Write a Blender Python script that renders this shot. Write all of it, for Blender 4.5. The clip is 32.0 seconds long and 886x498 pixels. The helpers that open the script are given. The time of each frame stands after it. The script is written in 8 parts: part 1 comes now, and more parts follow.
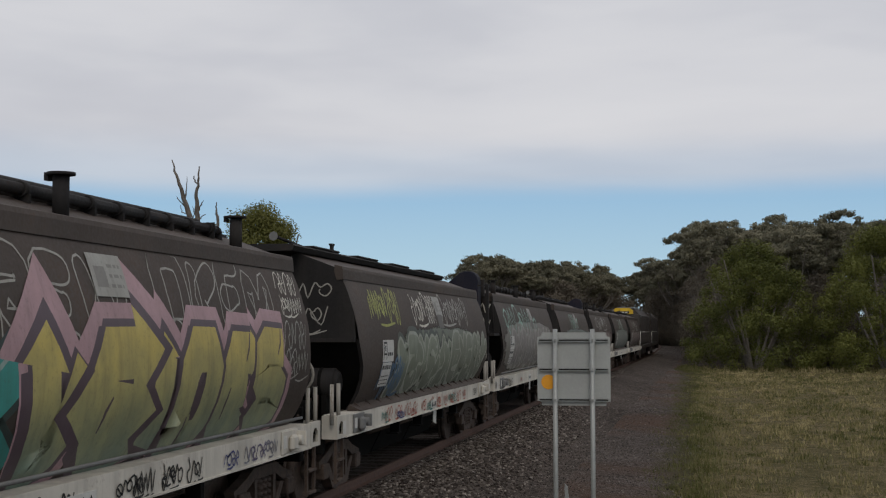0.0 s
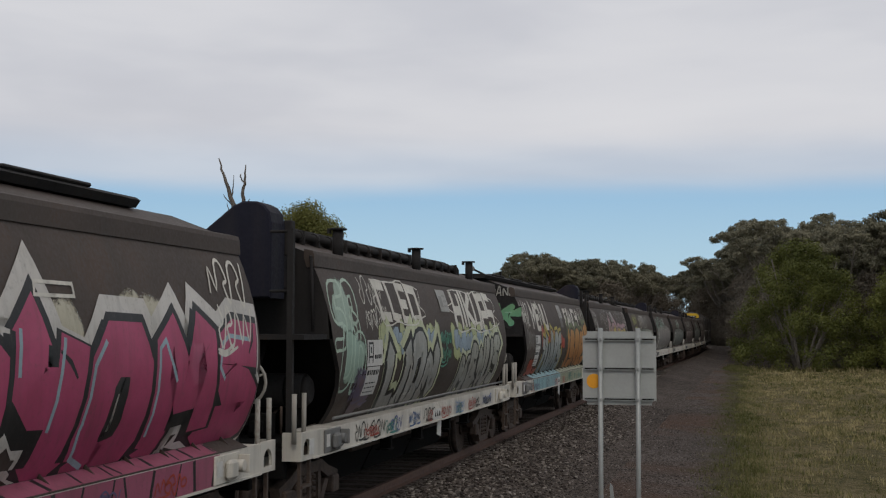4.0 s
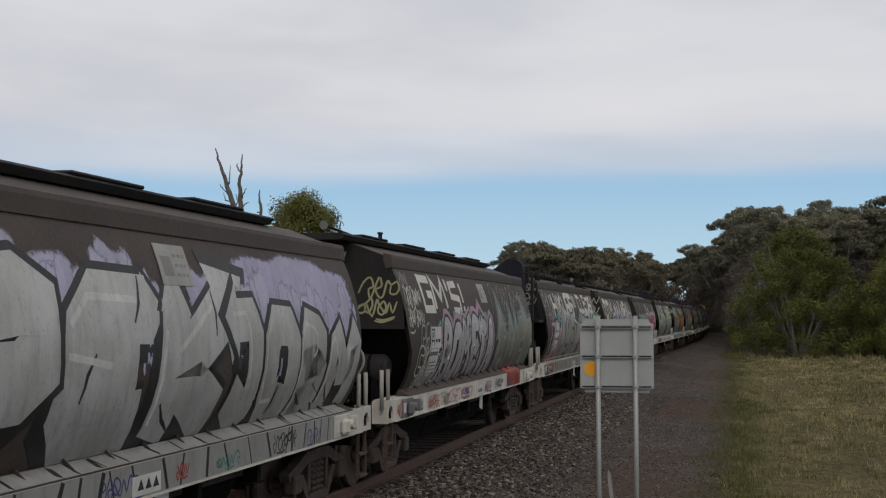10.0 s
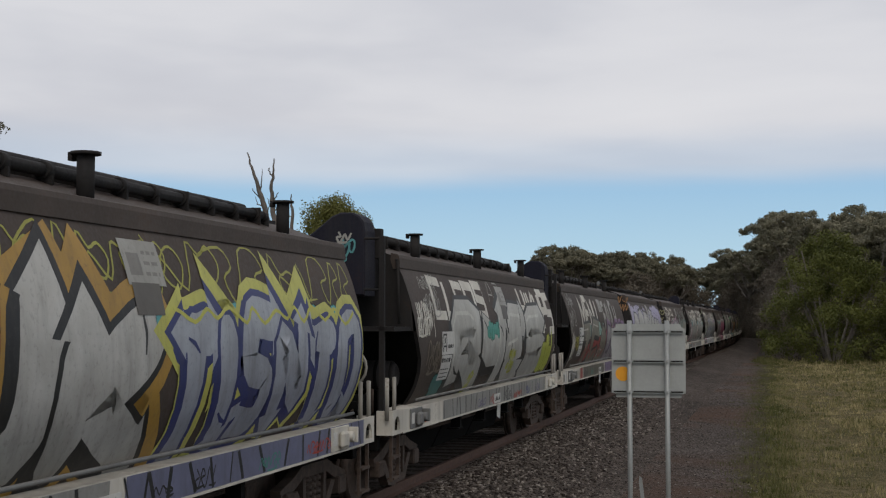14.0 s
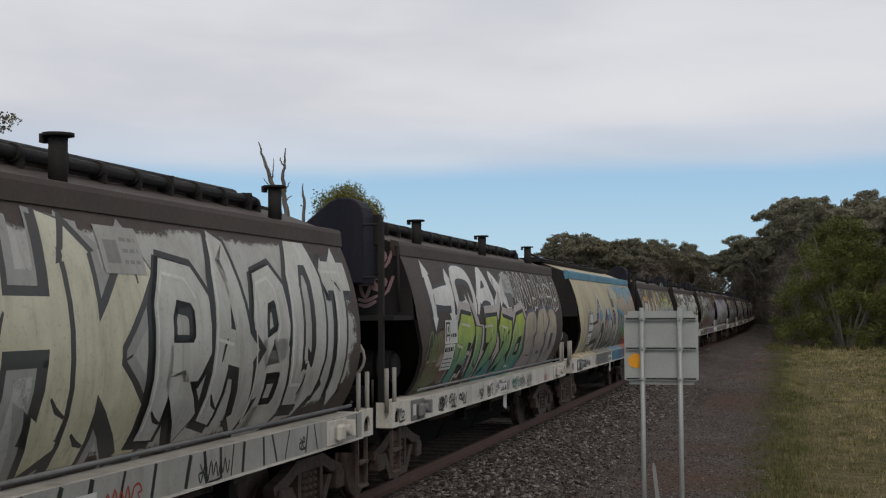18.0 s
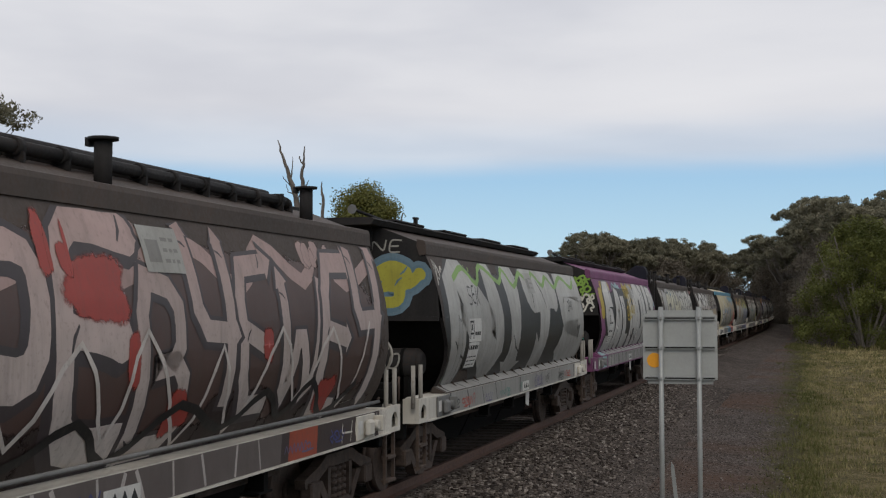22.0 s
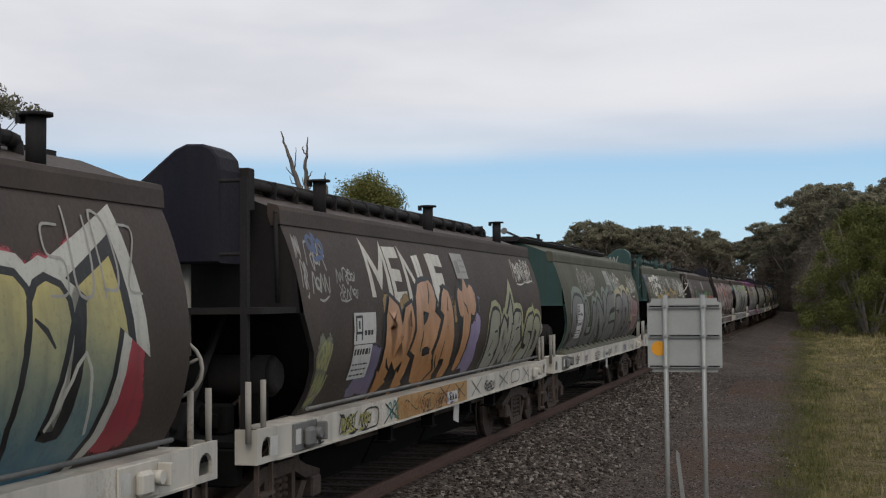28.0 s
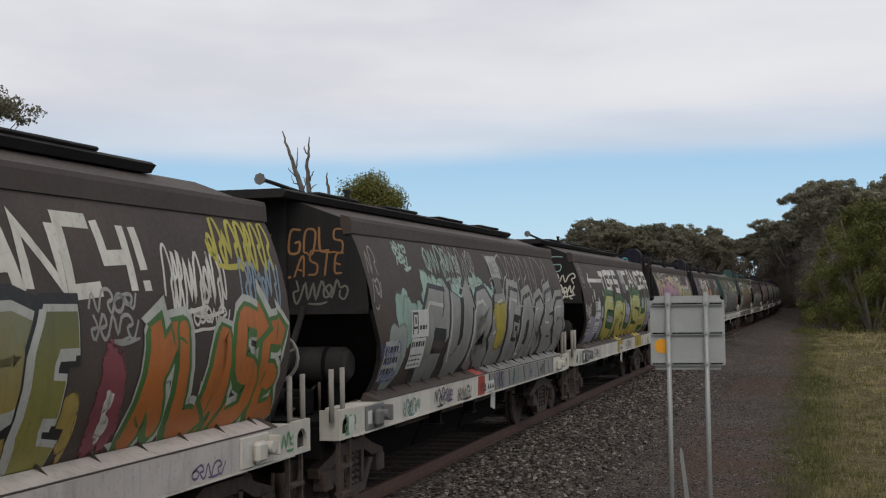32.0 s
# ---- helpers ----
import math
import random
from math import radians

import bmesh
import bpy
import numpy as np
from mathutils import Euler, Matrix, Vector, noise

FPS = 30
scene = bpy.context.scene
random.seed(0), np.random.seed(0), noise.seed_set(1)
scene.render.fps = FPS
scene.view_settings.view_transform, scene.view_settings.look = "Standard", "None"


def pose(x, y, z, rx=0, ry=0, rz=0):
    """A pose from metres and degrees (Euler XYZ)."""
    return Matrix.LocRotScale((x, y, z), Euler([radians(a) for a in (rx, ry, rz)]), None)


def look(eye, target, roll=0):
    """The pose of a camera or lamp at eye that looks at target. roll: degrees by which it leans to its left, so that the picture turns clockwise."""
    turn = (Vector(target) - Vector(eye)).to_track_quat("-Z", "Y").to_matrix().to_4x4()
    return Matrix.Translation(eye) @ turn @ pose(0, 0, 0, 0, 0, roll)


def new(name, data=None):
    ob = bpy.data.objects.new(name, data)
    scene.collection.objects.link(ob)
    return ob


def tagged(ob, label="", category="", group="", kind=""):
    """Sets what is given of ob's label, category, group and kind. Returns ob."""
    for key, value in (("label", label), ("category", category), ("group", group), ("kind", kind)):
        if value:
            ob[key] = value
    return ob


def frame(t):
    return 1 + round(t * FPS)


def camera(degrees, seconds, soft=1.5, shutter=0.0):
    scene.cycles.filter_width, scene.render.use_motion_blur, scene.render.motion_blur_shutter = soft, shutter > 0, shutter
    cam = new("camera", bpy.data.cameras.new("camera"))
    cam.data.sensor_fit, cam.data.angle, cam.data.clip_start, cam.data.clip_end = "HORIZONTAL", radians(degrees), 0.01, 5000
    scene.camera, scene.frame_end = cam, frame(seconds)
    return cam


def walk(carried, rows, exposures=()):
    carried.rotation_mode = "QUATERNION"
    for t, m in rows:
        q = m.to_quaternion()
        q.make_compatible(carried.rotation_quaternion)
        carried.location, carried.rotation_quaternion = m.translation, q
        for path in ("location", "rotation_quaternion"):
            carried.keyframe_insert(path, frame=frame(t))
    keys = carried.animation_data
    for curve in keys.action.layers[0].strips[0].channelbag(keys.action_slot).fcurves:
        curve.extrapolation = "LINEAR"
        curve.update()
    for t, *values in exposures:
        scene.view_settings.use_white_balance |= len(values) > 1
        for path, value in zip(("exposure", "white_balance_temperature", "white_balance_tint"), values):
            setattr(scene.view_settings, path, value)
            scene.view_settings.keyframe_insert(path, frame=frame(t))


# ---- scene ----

# ---- the camera: hand-held from one spot beside the line ----
cam = camera(36.18, 32.0, soft=1.2, shutter=0.0)
EYE_Z = 2.43
TURN = [
    (0, 0.00, 3.44, 0.05), (0.5, 0.32, 3.36, 0.04), (1, 0.72, 3.33, -0.20), (1.5, 1.10, 3.36, -0.25), (2, 1.45, 3.42, -0.02), (2.5, 1.65, 3.45, -0.16),
    (3, 1.77, 3.46, -0.11), (3.5, 1.82, 3.43, -0.10), (4, 1.90, 3.37, -0.19), (4.5, 1.95, 3.33, -0.20), (6.5, 1.99, 3.20, 0.13), (7, 1.92, 3.10, 0.14),
    (7.5, 1.85, 3.01, 0.28), (8, 1.78, 2.94, 0.29), (8.5, 1.73, 2.93, 0.41), (9, 1.68, 2.88, 0.35), (9.5, 1.71, 2.87, 0.23), (10, 1.79, 2.89, 0.10),
    (10.5, 1.90, 2.92, 0.11), (11, 2.04, 2.91, 0.02), (11.5, 2.21, 2.89, 0.08), (12, 2.38, 2.89, 0.14), (12.5, 2.53, 2.90, -0.00), (13, 2.74, 2.95, 0.06),
    (13.5, 2.93, 3.00, 0.01), (14, 3.10, 3.07, -0.06), (14.5, 3.28, 3.10, -0.03), (15, 3.42, 3.07, -0.05), (15.5, 3.55, 3.01, 0.06), (17.5, 3.62, 2.65, 0.35),
    (18, 3.62, 2.58, 0.31), (18.5, 3.64, 2.56, 0.20), (19, 3.73, 2.53, 0.20), (19.5, 3.81, 2.47, 0.07), (20, 3.92, 2.40, 0.01), (20.5, 4.03, 2.38, 0.17),
    (21, 4.14, 2.40, 0.25), (21.5, 4.28, 2.45, 0.15), (22, 4.40, 2.52, 0.11), (22.5, 4.50, 2.60, 0.21), (23, 4.58, 2.60, 0.19), (23.5, 4.63, 2.56, 0.19),
    (24, 4.67, 2.46, 0.10), (24.5, 4.69, 2.38, 0.18), (25, 4.69, 2.25, 0.27), (25.5, 4.64, 2.17, 0.37), (27.5, 4.56, 2.07, 0.30), (28, 4.58, 2.09, 0.51),
    (28.5, 4.61, 2.05, 0.51), (29, 4.61, 2.01, 0.53), (29.5, 4.62, 2.00, 0.60), (30, 4.61, 2.00, 0.66), (30.5, 4.61, 2.02, 0.52), (31, 4.65, 2.05, 0.54),
    (31.5, 4.67, 2.06, 0.70), (32, 4.69, 2.05, 0.88)]
walk(cam, [(t, pose(0, 0, EYE_Z, 90 + p, r, 10.387 + w)) for t, w, p, r in TURN],
     exposures=[(0, 0.0), (4.5, 0.03), (7, 0.02), (9, 0.08), (14, 0.1), (19, 0.14), (24, 0.23), (28, 0.26), (32, 0.24)])

# ---- light: a high overcast sky, clear blue low over the trees ----
SUN_EL, SUN_AZ = 42.0, 160.0
world = bpy.data.worlds.new("overcast_sky")
scene.world = world
world.use_nodes = True


class Nodes:
    """Short hand for building node trees."""

    def __init__(self, tree):
        self.t = tree
        tree.nodes.clear()

    def n(self, kind, ins=None, operation="", use_clamp=False, data_type="", blend_type=""):
        nd = self.t.nodes.new(kind)
        if operation:
            nd.operation = operation
        if use_clamp:
            nd.use_clamp = True
        if data_type:
            nd.data_type, nd.blend_type = data_type, blend_type
        for k, v in (ins or {}).items():
            if isinstance(v, bpy.types.NodeSocket):
                self.t.links.new(v, nd.inputs[k])
            else:
                nd.inputs[k].default_value = v
        return nd

    def ramp(self, fac, stops, mode="LINEAR"):
        nd = self.n("ShaderNodeValToRGB", ins={0: fac})
        cr = nd.color_ramp
        cr.interpolation = mode
        while len(cr.elements) < len(stops):
            cr.elements.new(0.5)
        for e, (p, c) in zip(cr.elements, stops):
            e.position = p
            e.color = (c, c, c, 1) if isinstance(c, (int, float)) else (*c[:3], 1)
        return nd.outputs[0]

    def mix(self, fac, a, b, blend="MIX"):
        nd = self.n("ShaderNodeMix", data_type="RGBA", blend_type=blend)
        for idx, v in ((0, fac), (6, a), (7, b)):
            if isinstance(v, bpy.types.NodeSocket):
                self.t.links.new(v, nd.inputs[idx])
            else:
                nd.inputs[idx].default_value = v if isinstance(v, (int, float)) else (*v[:3], 1)
        return nd.outputs[2]

    def math(self, op, a, b=0.0, clamp=False):
        nd = self.n("ShaderNodeMath", operation=op, use_clamp=clamp)
        for idx, v in ((0, a), (1, b)):
            if isinstance(v, bpy.types.NodeSocket):
                self.t.links.new(v, nd.inputs[idx])
            else:
                nd.inputs[idx].default_value = v
        return nd.outputs[0]

    def noise(self, vec, scale, detail=4.0, rough=0.55, dist=0.0):
        return self.n("ShaderNodeTexNoise", ins={"Vector": vec, "Scale": scale, "Detail": detail,
                                                "Roughness": rough, "Distortion": dist}).outputs[0]


def build_sky():
    k = Nodes(world.node_tree)
    sky = k.n("ShaderNodeTexSky")
    sky.sky_type, sky.sun_disc = "NISHITA", False
    sky.sun_elevation, sky.sun_rotation, sky.altitude = radians(SUN_EL), radians(SUN_AZ), 100.0
    co = k.n("ShaderNodeTexCoord").outputs["Generated"]
    sep = k.n("ShaderNodeSeparateXYZ", ins={0: co})
    z = sep.outputs[2]
    # long flat cloud streaks: the direction squeezed by its height
    stretch = k.n("ShaderNodeMapping", ins={"Vector": co, "Scale": (2.0, 2.0, 9.0)}).outputs[0]
    big = k.noise(stretch, 1.15, 4.0, 0.5, 0.25)
    fine = k.noise(stretch, 3.2, 6.0, 0.55, 0.3)
    both = k.math("ADD", k.math("MULTIPLY", big, 0.82), k.math("MULTIPLY", fine, 0.18))
    tone = k.ramp(both, [(0.3, (5.1, 5.2, 5.7)), (0.46, (5.7, 5.8, 6.25)), (0.56, (6.35, 6.4, 6.75)), (0.72, (6.9, 6.9, 7.15))])
    edge = k.math("ADD", z, k.math("MULTIPLY", k.math("SUBTRACT", both, 0.5), 0.03))
    cover = k.ramp(edge, [(0.094, 0.0), (0.115, 0.72), (0.15, 1.0)], "EASE")
    blue = k.ramp(z, [(0.0, (4.7, 6.3, 7.3)), (0.05, (3.95, 5.85, 7.25)), (0.105, (2.9, 4.85, 6.9)), (0.3, (2.0, 3.4, 6.0))])
    clear = k.mix(0.93, sky.outputs[0], blue)
    col = k.mix(cover, clear, tone)
    bg = k.n("ShaderNodeBackground", ins={"Color": col, "Strength": 0.1})
    k.t.links.new(bg.outputs[0], k.n("ShaderNodeOutputWorld").inputs[0])


build_sky()
sun = new("sun", bpy.data.lights.new("sun", "SUN"))
sun.data.energy, sun.data.angle, sun.data.color = 0.8, radians(25), (1.0, 0.92, 0.81)
sun.matrix_world = look((0, 0, 60), Vector((0, 0, 60)) - Vector((math.sin(radians(SUN_AZ)) * math.cos(radians(SUN_EL)),
                        math.cos(radians(SUN_AZ)) * math.cos(radians(SUN_EL)), math.sin(radians(SUN_EL)))))

# ---- materials ----


def material(name):
    m = bpy.data.materials.new(name)
    m.use_nodes = True
    return m, Nodes(m.node_tree)


def finish(k, color, rough, metal=0.0, bump=None, strength=0.3, dist=0.01, spec=0.5, alpha=None):
    b = k.n("ShaderNodeBsdfPrincipled")
    if alpha is not None:
        k.t.links.new(alpha, b.inputs["Alpha"])
    for idx, v in (("Base Color", color), ("Roughness", rough), ("Metallic", metal), ("Specular IOR Level", spec)):
        if isinstance(v, bpy.types.NodeSocket):
            k.t.links.new(v, b.inputs[idx])
        else:
            b.inputs[idx].default_value = v if isinstance(v, (int, float)) else (*v[:3], 1)
    if bump is not None:
        bp = k.n("ShaderNodeBump", ins={"Height": bump, "Strength": strength, "Distance": dist})
        k.t.links.new(bp.outputs[0], b.inputs["Normal"])
    k.t.links.new(b.outputs[0], k.n("ShaderNodeOutputMaterial").inputs[0])


def dim(c, f):
    return tuple(v * f for v in c[:3])


MATS = {}


def steel_paint(name, c, rough=0.55, rust=0.25, grime=0.4):
    """Weathered paint on steel: blotches, run-down streaks and a little rust."""
    if name in MATS:
        return MATS[name]
    m, k = material(name)
    co = k.n("ShaderNodeTexCoord").outputs["Object"]
    rnd = k.n("ShaderNodeObjectInfo").outputs["Random"]
    off = k.n("ShaderNodeVectorMath", operation="ADD", ins={0: co})
    comb = k.n("ShaderNodeCombineXYZ", ins={0: k.math("MULTIPLY", rnd, 37.0), 1: k.math("MULTIPLY", rnd, 91.0), 2: 0.0})
    k.t.links.new(comb.outputs[0], off.inputs[1])
    v = off.outputs[0]
    streak = k.noise(k.n("ShaderNodeMapping", ins={"Vector": v, "Scale": (3.0, 3.0, 0.3)}).outputs[0], 1.1, 6, 0.65)
    blot = k.noise(v, 0.9, 5, 0.6)
    grain = k.noise(v, 28.0, 4, 0.6)
    c1 = k.mix(k.ramp(blot, [(0.35, 0.0), (0.65, 1.0)]), dim(c, 0.86), dim(c, 1.13))
    c2 = k.mix(k.math("MULTIPLY", k.ramp(streak, [(0.45, 0.0), (0.7, 1.0)]), grime), c1, (0.045, 0.04, 0.034))
    c3 = k.mix(k.math("MULTIPLY", k.ramp(k.math("MULTIPLY", blot, k.math("ADD", grain, 0.5)), [(0.60, 0.0), (0.72, 1.0)]), rust), c2, (0.10, 0.05, 0.028))
    finish(k, c3, k.ramp(grain, [(0.3, rough), (0.7, rough + 0.2)]), 0.0, blot, 0.15, 0.02, 0.22)
    MATS[name] = m
    return m


def spray(c, c2=None, z0=1.3, z1=2.5, rough=0.5, soft=False):
    """Sprayed aerosol paint, one colour or fading upwards into a second one, with thin patches and dirt."""
    key = ("spray", tuple(c), tuple(c2) if c2 else None, z0, z1, soft)
    if key in MATS:
        return MATS[key]
    m, k = material("spray_paint")
    c, c2 = (c[0], c[1] * 0.985, c[2] * 0.93), c2 and (c2[0], c2[1] * 0.985, c2[2] * 0.93)
    co = k.n("ShaderNodeTexCoord").outputs["Object"]
    big, fine = k.noise(co, 1.7, 4, 0.6), k.noise(co, 22.0, 4, 0.65)
    streak = k.noise(k.n("ShaderNodeMapping", ins={"Vector": co, "Scale": (6.0, 6.0, 0.5)}).outputs[0], 1.5, 4, 0.6)
    col = c
    if c2:
        z = k.n("ShaderNodeSeparateXYZ", ins={0: co}).outputs[2]
        f = k.math("DIVIDE", k.math("SUBTRACT", k.math("ADD", z, k.math("MULTIPLY", k.math("SUBTRACT", big, 0.5), 0.9)), z0), z1 - z0, True)
        col = k.mix(f, c, c2)
    lo = k.mix(k.ramp(big, [(0.36, 0.0), (0.66, 1.0)]), k.mix(1.0, col, (0.80, 0.79, 0.77), "MULTIPLY"), col)
    dirty = k.mix(k.math("MULTIPLY", k.ramp(streak, [(0.5, 0.0), (0.75, 1.0)]), 0.3), lo, (0.06, 0.053, 0.045))
    worn = k.mix(k.math("MULTIPLY", k.ramp(fine, [(0.55, 0.0), (0.70, 1.0)]), 0.28), dirty, (0.07, 0.062, 0.055))
    alpha = None
    if soft:
        # overspray thins out towards the edge of the shape
        edge = k.n("ShaderNodeAttribute")
        edge.attribute_name = "cover"
        speck = k.math("ADD", k.math("MULTIPLY", k.noise(co, 7.0, 5, 0.7), 0.9), k.math("MULTIPLY", fine, 0.5))
        alpha = k.ramp(k.math("ADD", edge.outputs["Fac"], k.math("SUBTRACT", speck, 0.7)), [(0.16, 0.0), (0.45, 0.97)])
    finish(k, worn, rough, 0.0, fine, 0.06, 0.01, 0.3, alpha)
    MATS[key] = m
    return m


def simple(name, c, rough=0.7, metal=0.0, scale=6.0, vary=0.3, bump=0.2, dist=0.01, spec=0.4):
    if name in MATS:
        return MATS[name]
    m, k = material(name)
    co = k.n("ShaderNodeTexCoord").outputs["Object"]
    a, b = k.noise(co, scale, 5, 0.6), k.noise(co, scale * 9, 4, 0.6)
    f = k.math("ADD", k.math("MULTIPLY", a, 0.6), k.math("MULTIPLY", b, 0.4))
    col = k.mix(k.ramp(f, [(0.35, 0.0), (0.65, 1.0)]), dim(c, 1 - vary), dim(c, 1 + vary))
    finish(k, col, rough, metal, f, bump, dist, spec)
    MATS[name] = m
    return m


def ground_mat(name, stops, scale, bump, dist, big=0.12, tint=None, margin=None, weight=0.36, stretch=1.0):
    """Loose ground: fine grain over broad patches."""
    m, k = material(name)
    co = k.n("ShaderNodeNewGeometry").outputs["Position"]
    v = k.n("ShaderNodeTexVoronoi", ins={"Vector": co, "Scale": scale, "Randomness": 1.0})
    cell = k.n("ShaderNodeSeparateColor", ins={0: v.outputs["Color"]}).outputs[0]
    cs = k.n("ShaderNodeMapping", ins={"Vector": co, "Scale": (1.0, stretch, 1.0)}).outputs[0]
    broad, mid = k.noise(cs, big, 5, 0.6, 0.4), k.noise(cs, big * 7, 4, 0.6)
    f = k.math("ADD", k.math("MULTIPLY", cell, weight), k.math("ADD", k.math("MULTIPLY", broad, 0.34), k.math("MULTIPLY", mid, 0.66 - weight)))
    col = k.ramp(f, stops)
    if tint:
        col = k.mix(k.math("MULTIPLY", k.ramp(k.noise(co, 0.16, 4, 0.6, 0.4), [(0.45, 0.0), (0.62, 1.0)]), 0.75), col, tint)
    if margin:
        # moss and soil creeping in from the paddock's side
        x = k.n("ShaderNodeSeparateXYZ", ins={0: co}).outputs[0]
        edge = k.math("ADD", x, k.math("MULTIPLY", k.math("SUBTRACT", k.noise(co, 1.3, 5, 0.65), 0.5), 2.6))
        col = k.mix(k.ramp(k.math("ADD", k.math("MULTIPLY", edge, 0.5), 0.8), [(0.3, 0.0), (0.75, 1.0)]), col, margin)
    finish(k, col, 0.95, 0.0, v.outputs["Distance"], bump, dist, 0.15)
    MATS[name] = m
    return m


def leaf_mat(name, c, c2, trans=0.25):
    m, k = material(name)
    geo = k.n("ShaderNodeNewGeometry")
    isl = geo.outputs["Random Per Island"]
    rnd = k.n("ShaderNodeObjectInfo").outputs["Random"]
    patch = k.noise(geo.outputs["Position"], 0.35, 3, 0.5)
    f = k.math("ADD", k.math("MULTIPLY", isl, 0.22), k.math("ADD", k.math("MULTIPLY", rnd, 0.28), k.math("MULTIPLY", patch, 0.62)))
    col = k.mix(k.ramp(f, [(0.25, 0.0), (0.85, 1.0)]), c, c2)
    d = k.n("ShaderNodeBsdfPrincipled", ins={"Base Color": col, "Roughness": 0.65, "Specular IOR Level": 0.25})
    tr = k.n("ShaderNodeBsdfTranslucent", ins={"Color": col})
    mx = k.n("ShaderNodeMixShader", ins={0: trans, 1: d.outputs[0], 2: tr.outputs[0]})
    k.t.links.new(mx.outputs[0], k.n("ShaderNodeOutputMaterial").inputs[0])
    MATS[name] = m
    return m


BROWN = steel_paint("weathered brown-grey paint", (0.064, 0.049, 0.041), 0.55, 0.2, 0.35)
DARK = steel_paint("sooty dark steel", (0.019, 0.0175, 0.0175), 0.7, 0.15, 0.3)
NAVY = steel_paint("dark navy paint", (0.010, 0.010, 0.019), 0.65, 0.1, 0.3)
GREENP = steel_paint("old green paint", (0.035, 0.075, 0.07), 0.5, 0.3, 0.4)
OLIVE = steel_paint("grimy olive-green paint", (0.095, 0.096, 0.068), 0.6, 0.3, 0.5)
PURPLE = steel_paint("purple sprayed paint", (0.17, 0.055, 0.13), 0.5, 0.0, 0.2)
CREAM = steel_paint("faded cream paint", (0.42, 0.37, 0.25), 0.6, 0.1, 0.25)
TEAL = steel_paint("blue sprayed roof edge paint", (0.10, 0.23, 0.31), 0.55, 0.1, 0.25)
SILLW = steel_paint("dirty white paint", (0.53, 0.50, 0.44), 0.6, 0.3, 0.3)
DIRTYW = steel_paint("grimy off-white paint", (0.33, 0.31, 0.275), 0.65, 0.4, 0.5)
GREYW = steel_paint("grey painted steel", (0.16, 0.16, 0.155), 0.6, 0.2, 0.4)
RUSTY = simple("rusty bogie steel", (0.062, 0.043, 0.033), 0.8, 0.0, 8.0, 0.5, 0.4)
# black taken darker and duller: the shade beneath the wagons is in the colour
BLACKM = simple("shade-deepened black underframe", (0.007, 0.0066, 0.0062), 0.95, 0.0, 7.0, 0.3, 0.2, spec=0.1)
RAILM = simple("rusty rail steel", (0.10, 0.052, 0.036), 0.7, 0.0, 10.0, 0.35, 0.3)
SLEEPER = simple("weathered timber sleeper", (0.075, 0.06, 0.05), 0.9, 0.0, 5.0, 0.35, 0.6)
GALV = simple("galvanised steel", (0.30, 0.31, 0.30), 0.5, 0.35, 12.0, 0.12, 0.05)
PLATE = simple("bare aluminium sign back", (0.36, 0.37, 0.355), 0.55, 0.25, 4.0, 0.08, 0.04)
ORANGE = simple("orange reflective disc", (0.75, 0.33, 0.02), 0.5, 0.0, 8.0, 0.06, 0.02)
WHITEP = simple("white stencil paint", (0.5, 0.49, 0.46), 0.6, 0.0, 8.0, 0.15, 0.03)
BLACKP = simple("black stencil paint", (0.02, 0.02, 0.02), 0.6, 0.0, 8.0, 0.1, 0.03)
BARKD = simple("grey eucalypt bark", (0.16, 0.14, 0.12), 0.9, 0.0, 3.0, 0.4, 0.5, 0.03)
DEADW = simple("bleached dead wood", (0.15, 0.13, 0.115), 0.9, 0.0, 3.0, 0.3, 0.4, 0.03)
YELLOW = steel_paint("yellow locomotive paint", (0.62, 0.40, 0.03), 0.45, 0.05, 0.2)
LOCOB = steel_paint("dark locomotive paint", (0.055, 0.048, 0.044), 0.5, 0.1, 0.3)
GLASS = simple("dark window glass", (0.01, 0.012, 0.014), 0.08, 0.0, 2.0, 0.1, 0.0)
LEAFG = leaf_mat("gum leaves", (0.085, 0.083, 0.056), (0.225, 0.208, 0.14))
LEAFB = leaf_mat("brown-olive scrub leaves", (0.082, 0.07, 0.055), (0.19, 0.16, 0.12))
LEAFW = leaf_mat("wattle leaves", (0.043, 0.054, 0.013), (0.185, 0.19, 0.046))
LEAFL = leaf_mat("light green leaves", (0.05, 0.058, 0.015), (0.165, 0.16, 0.042))


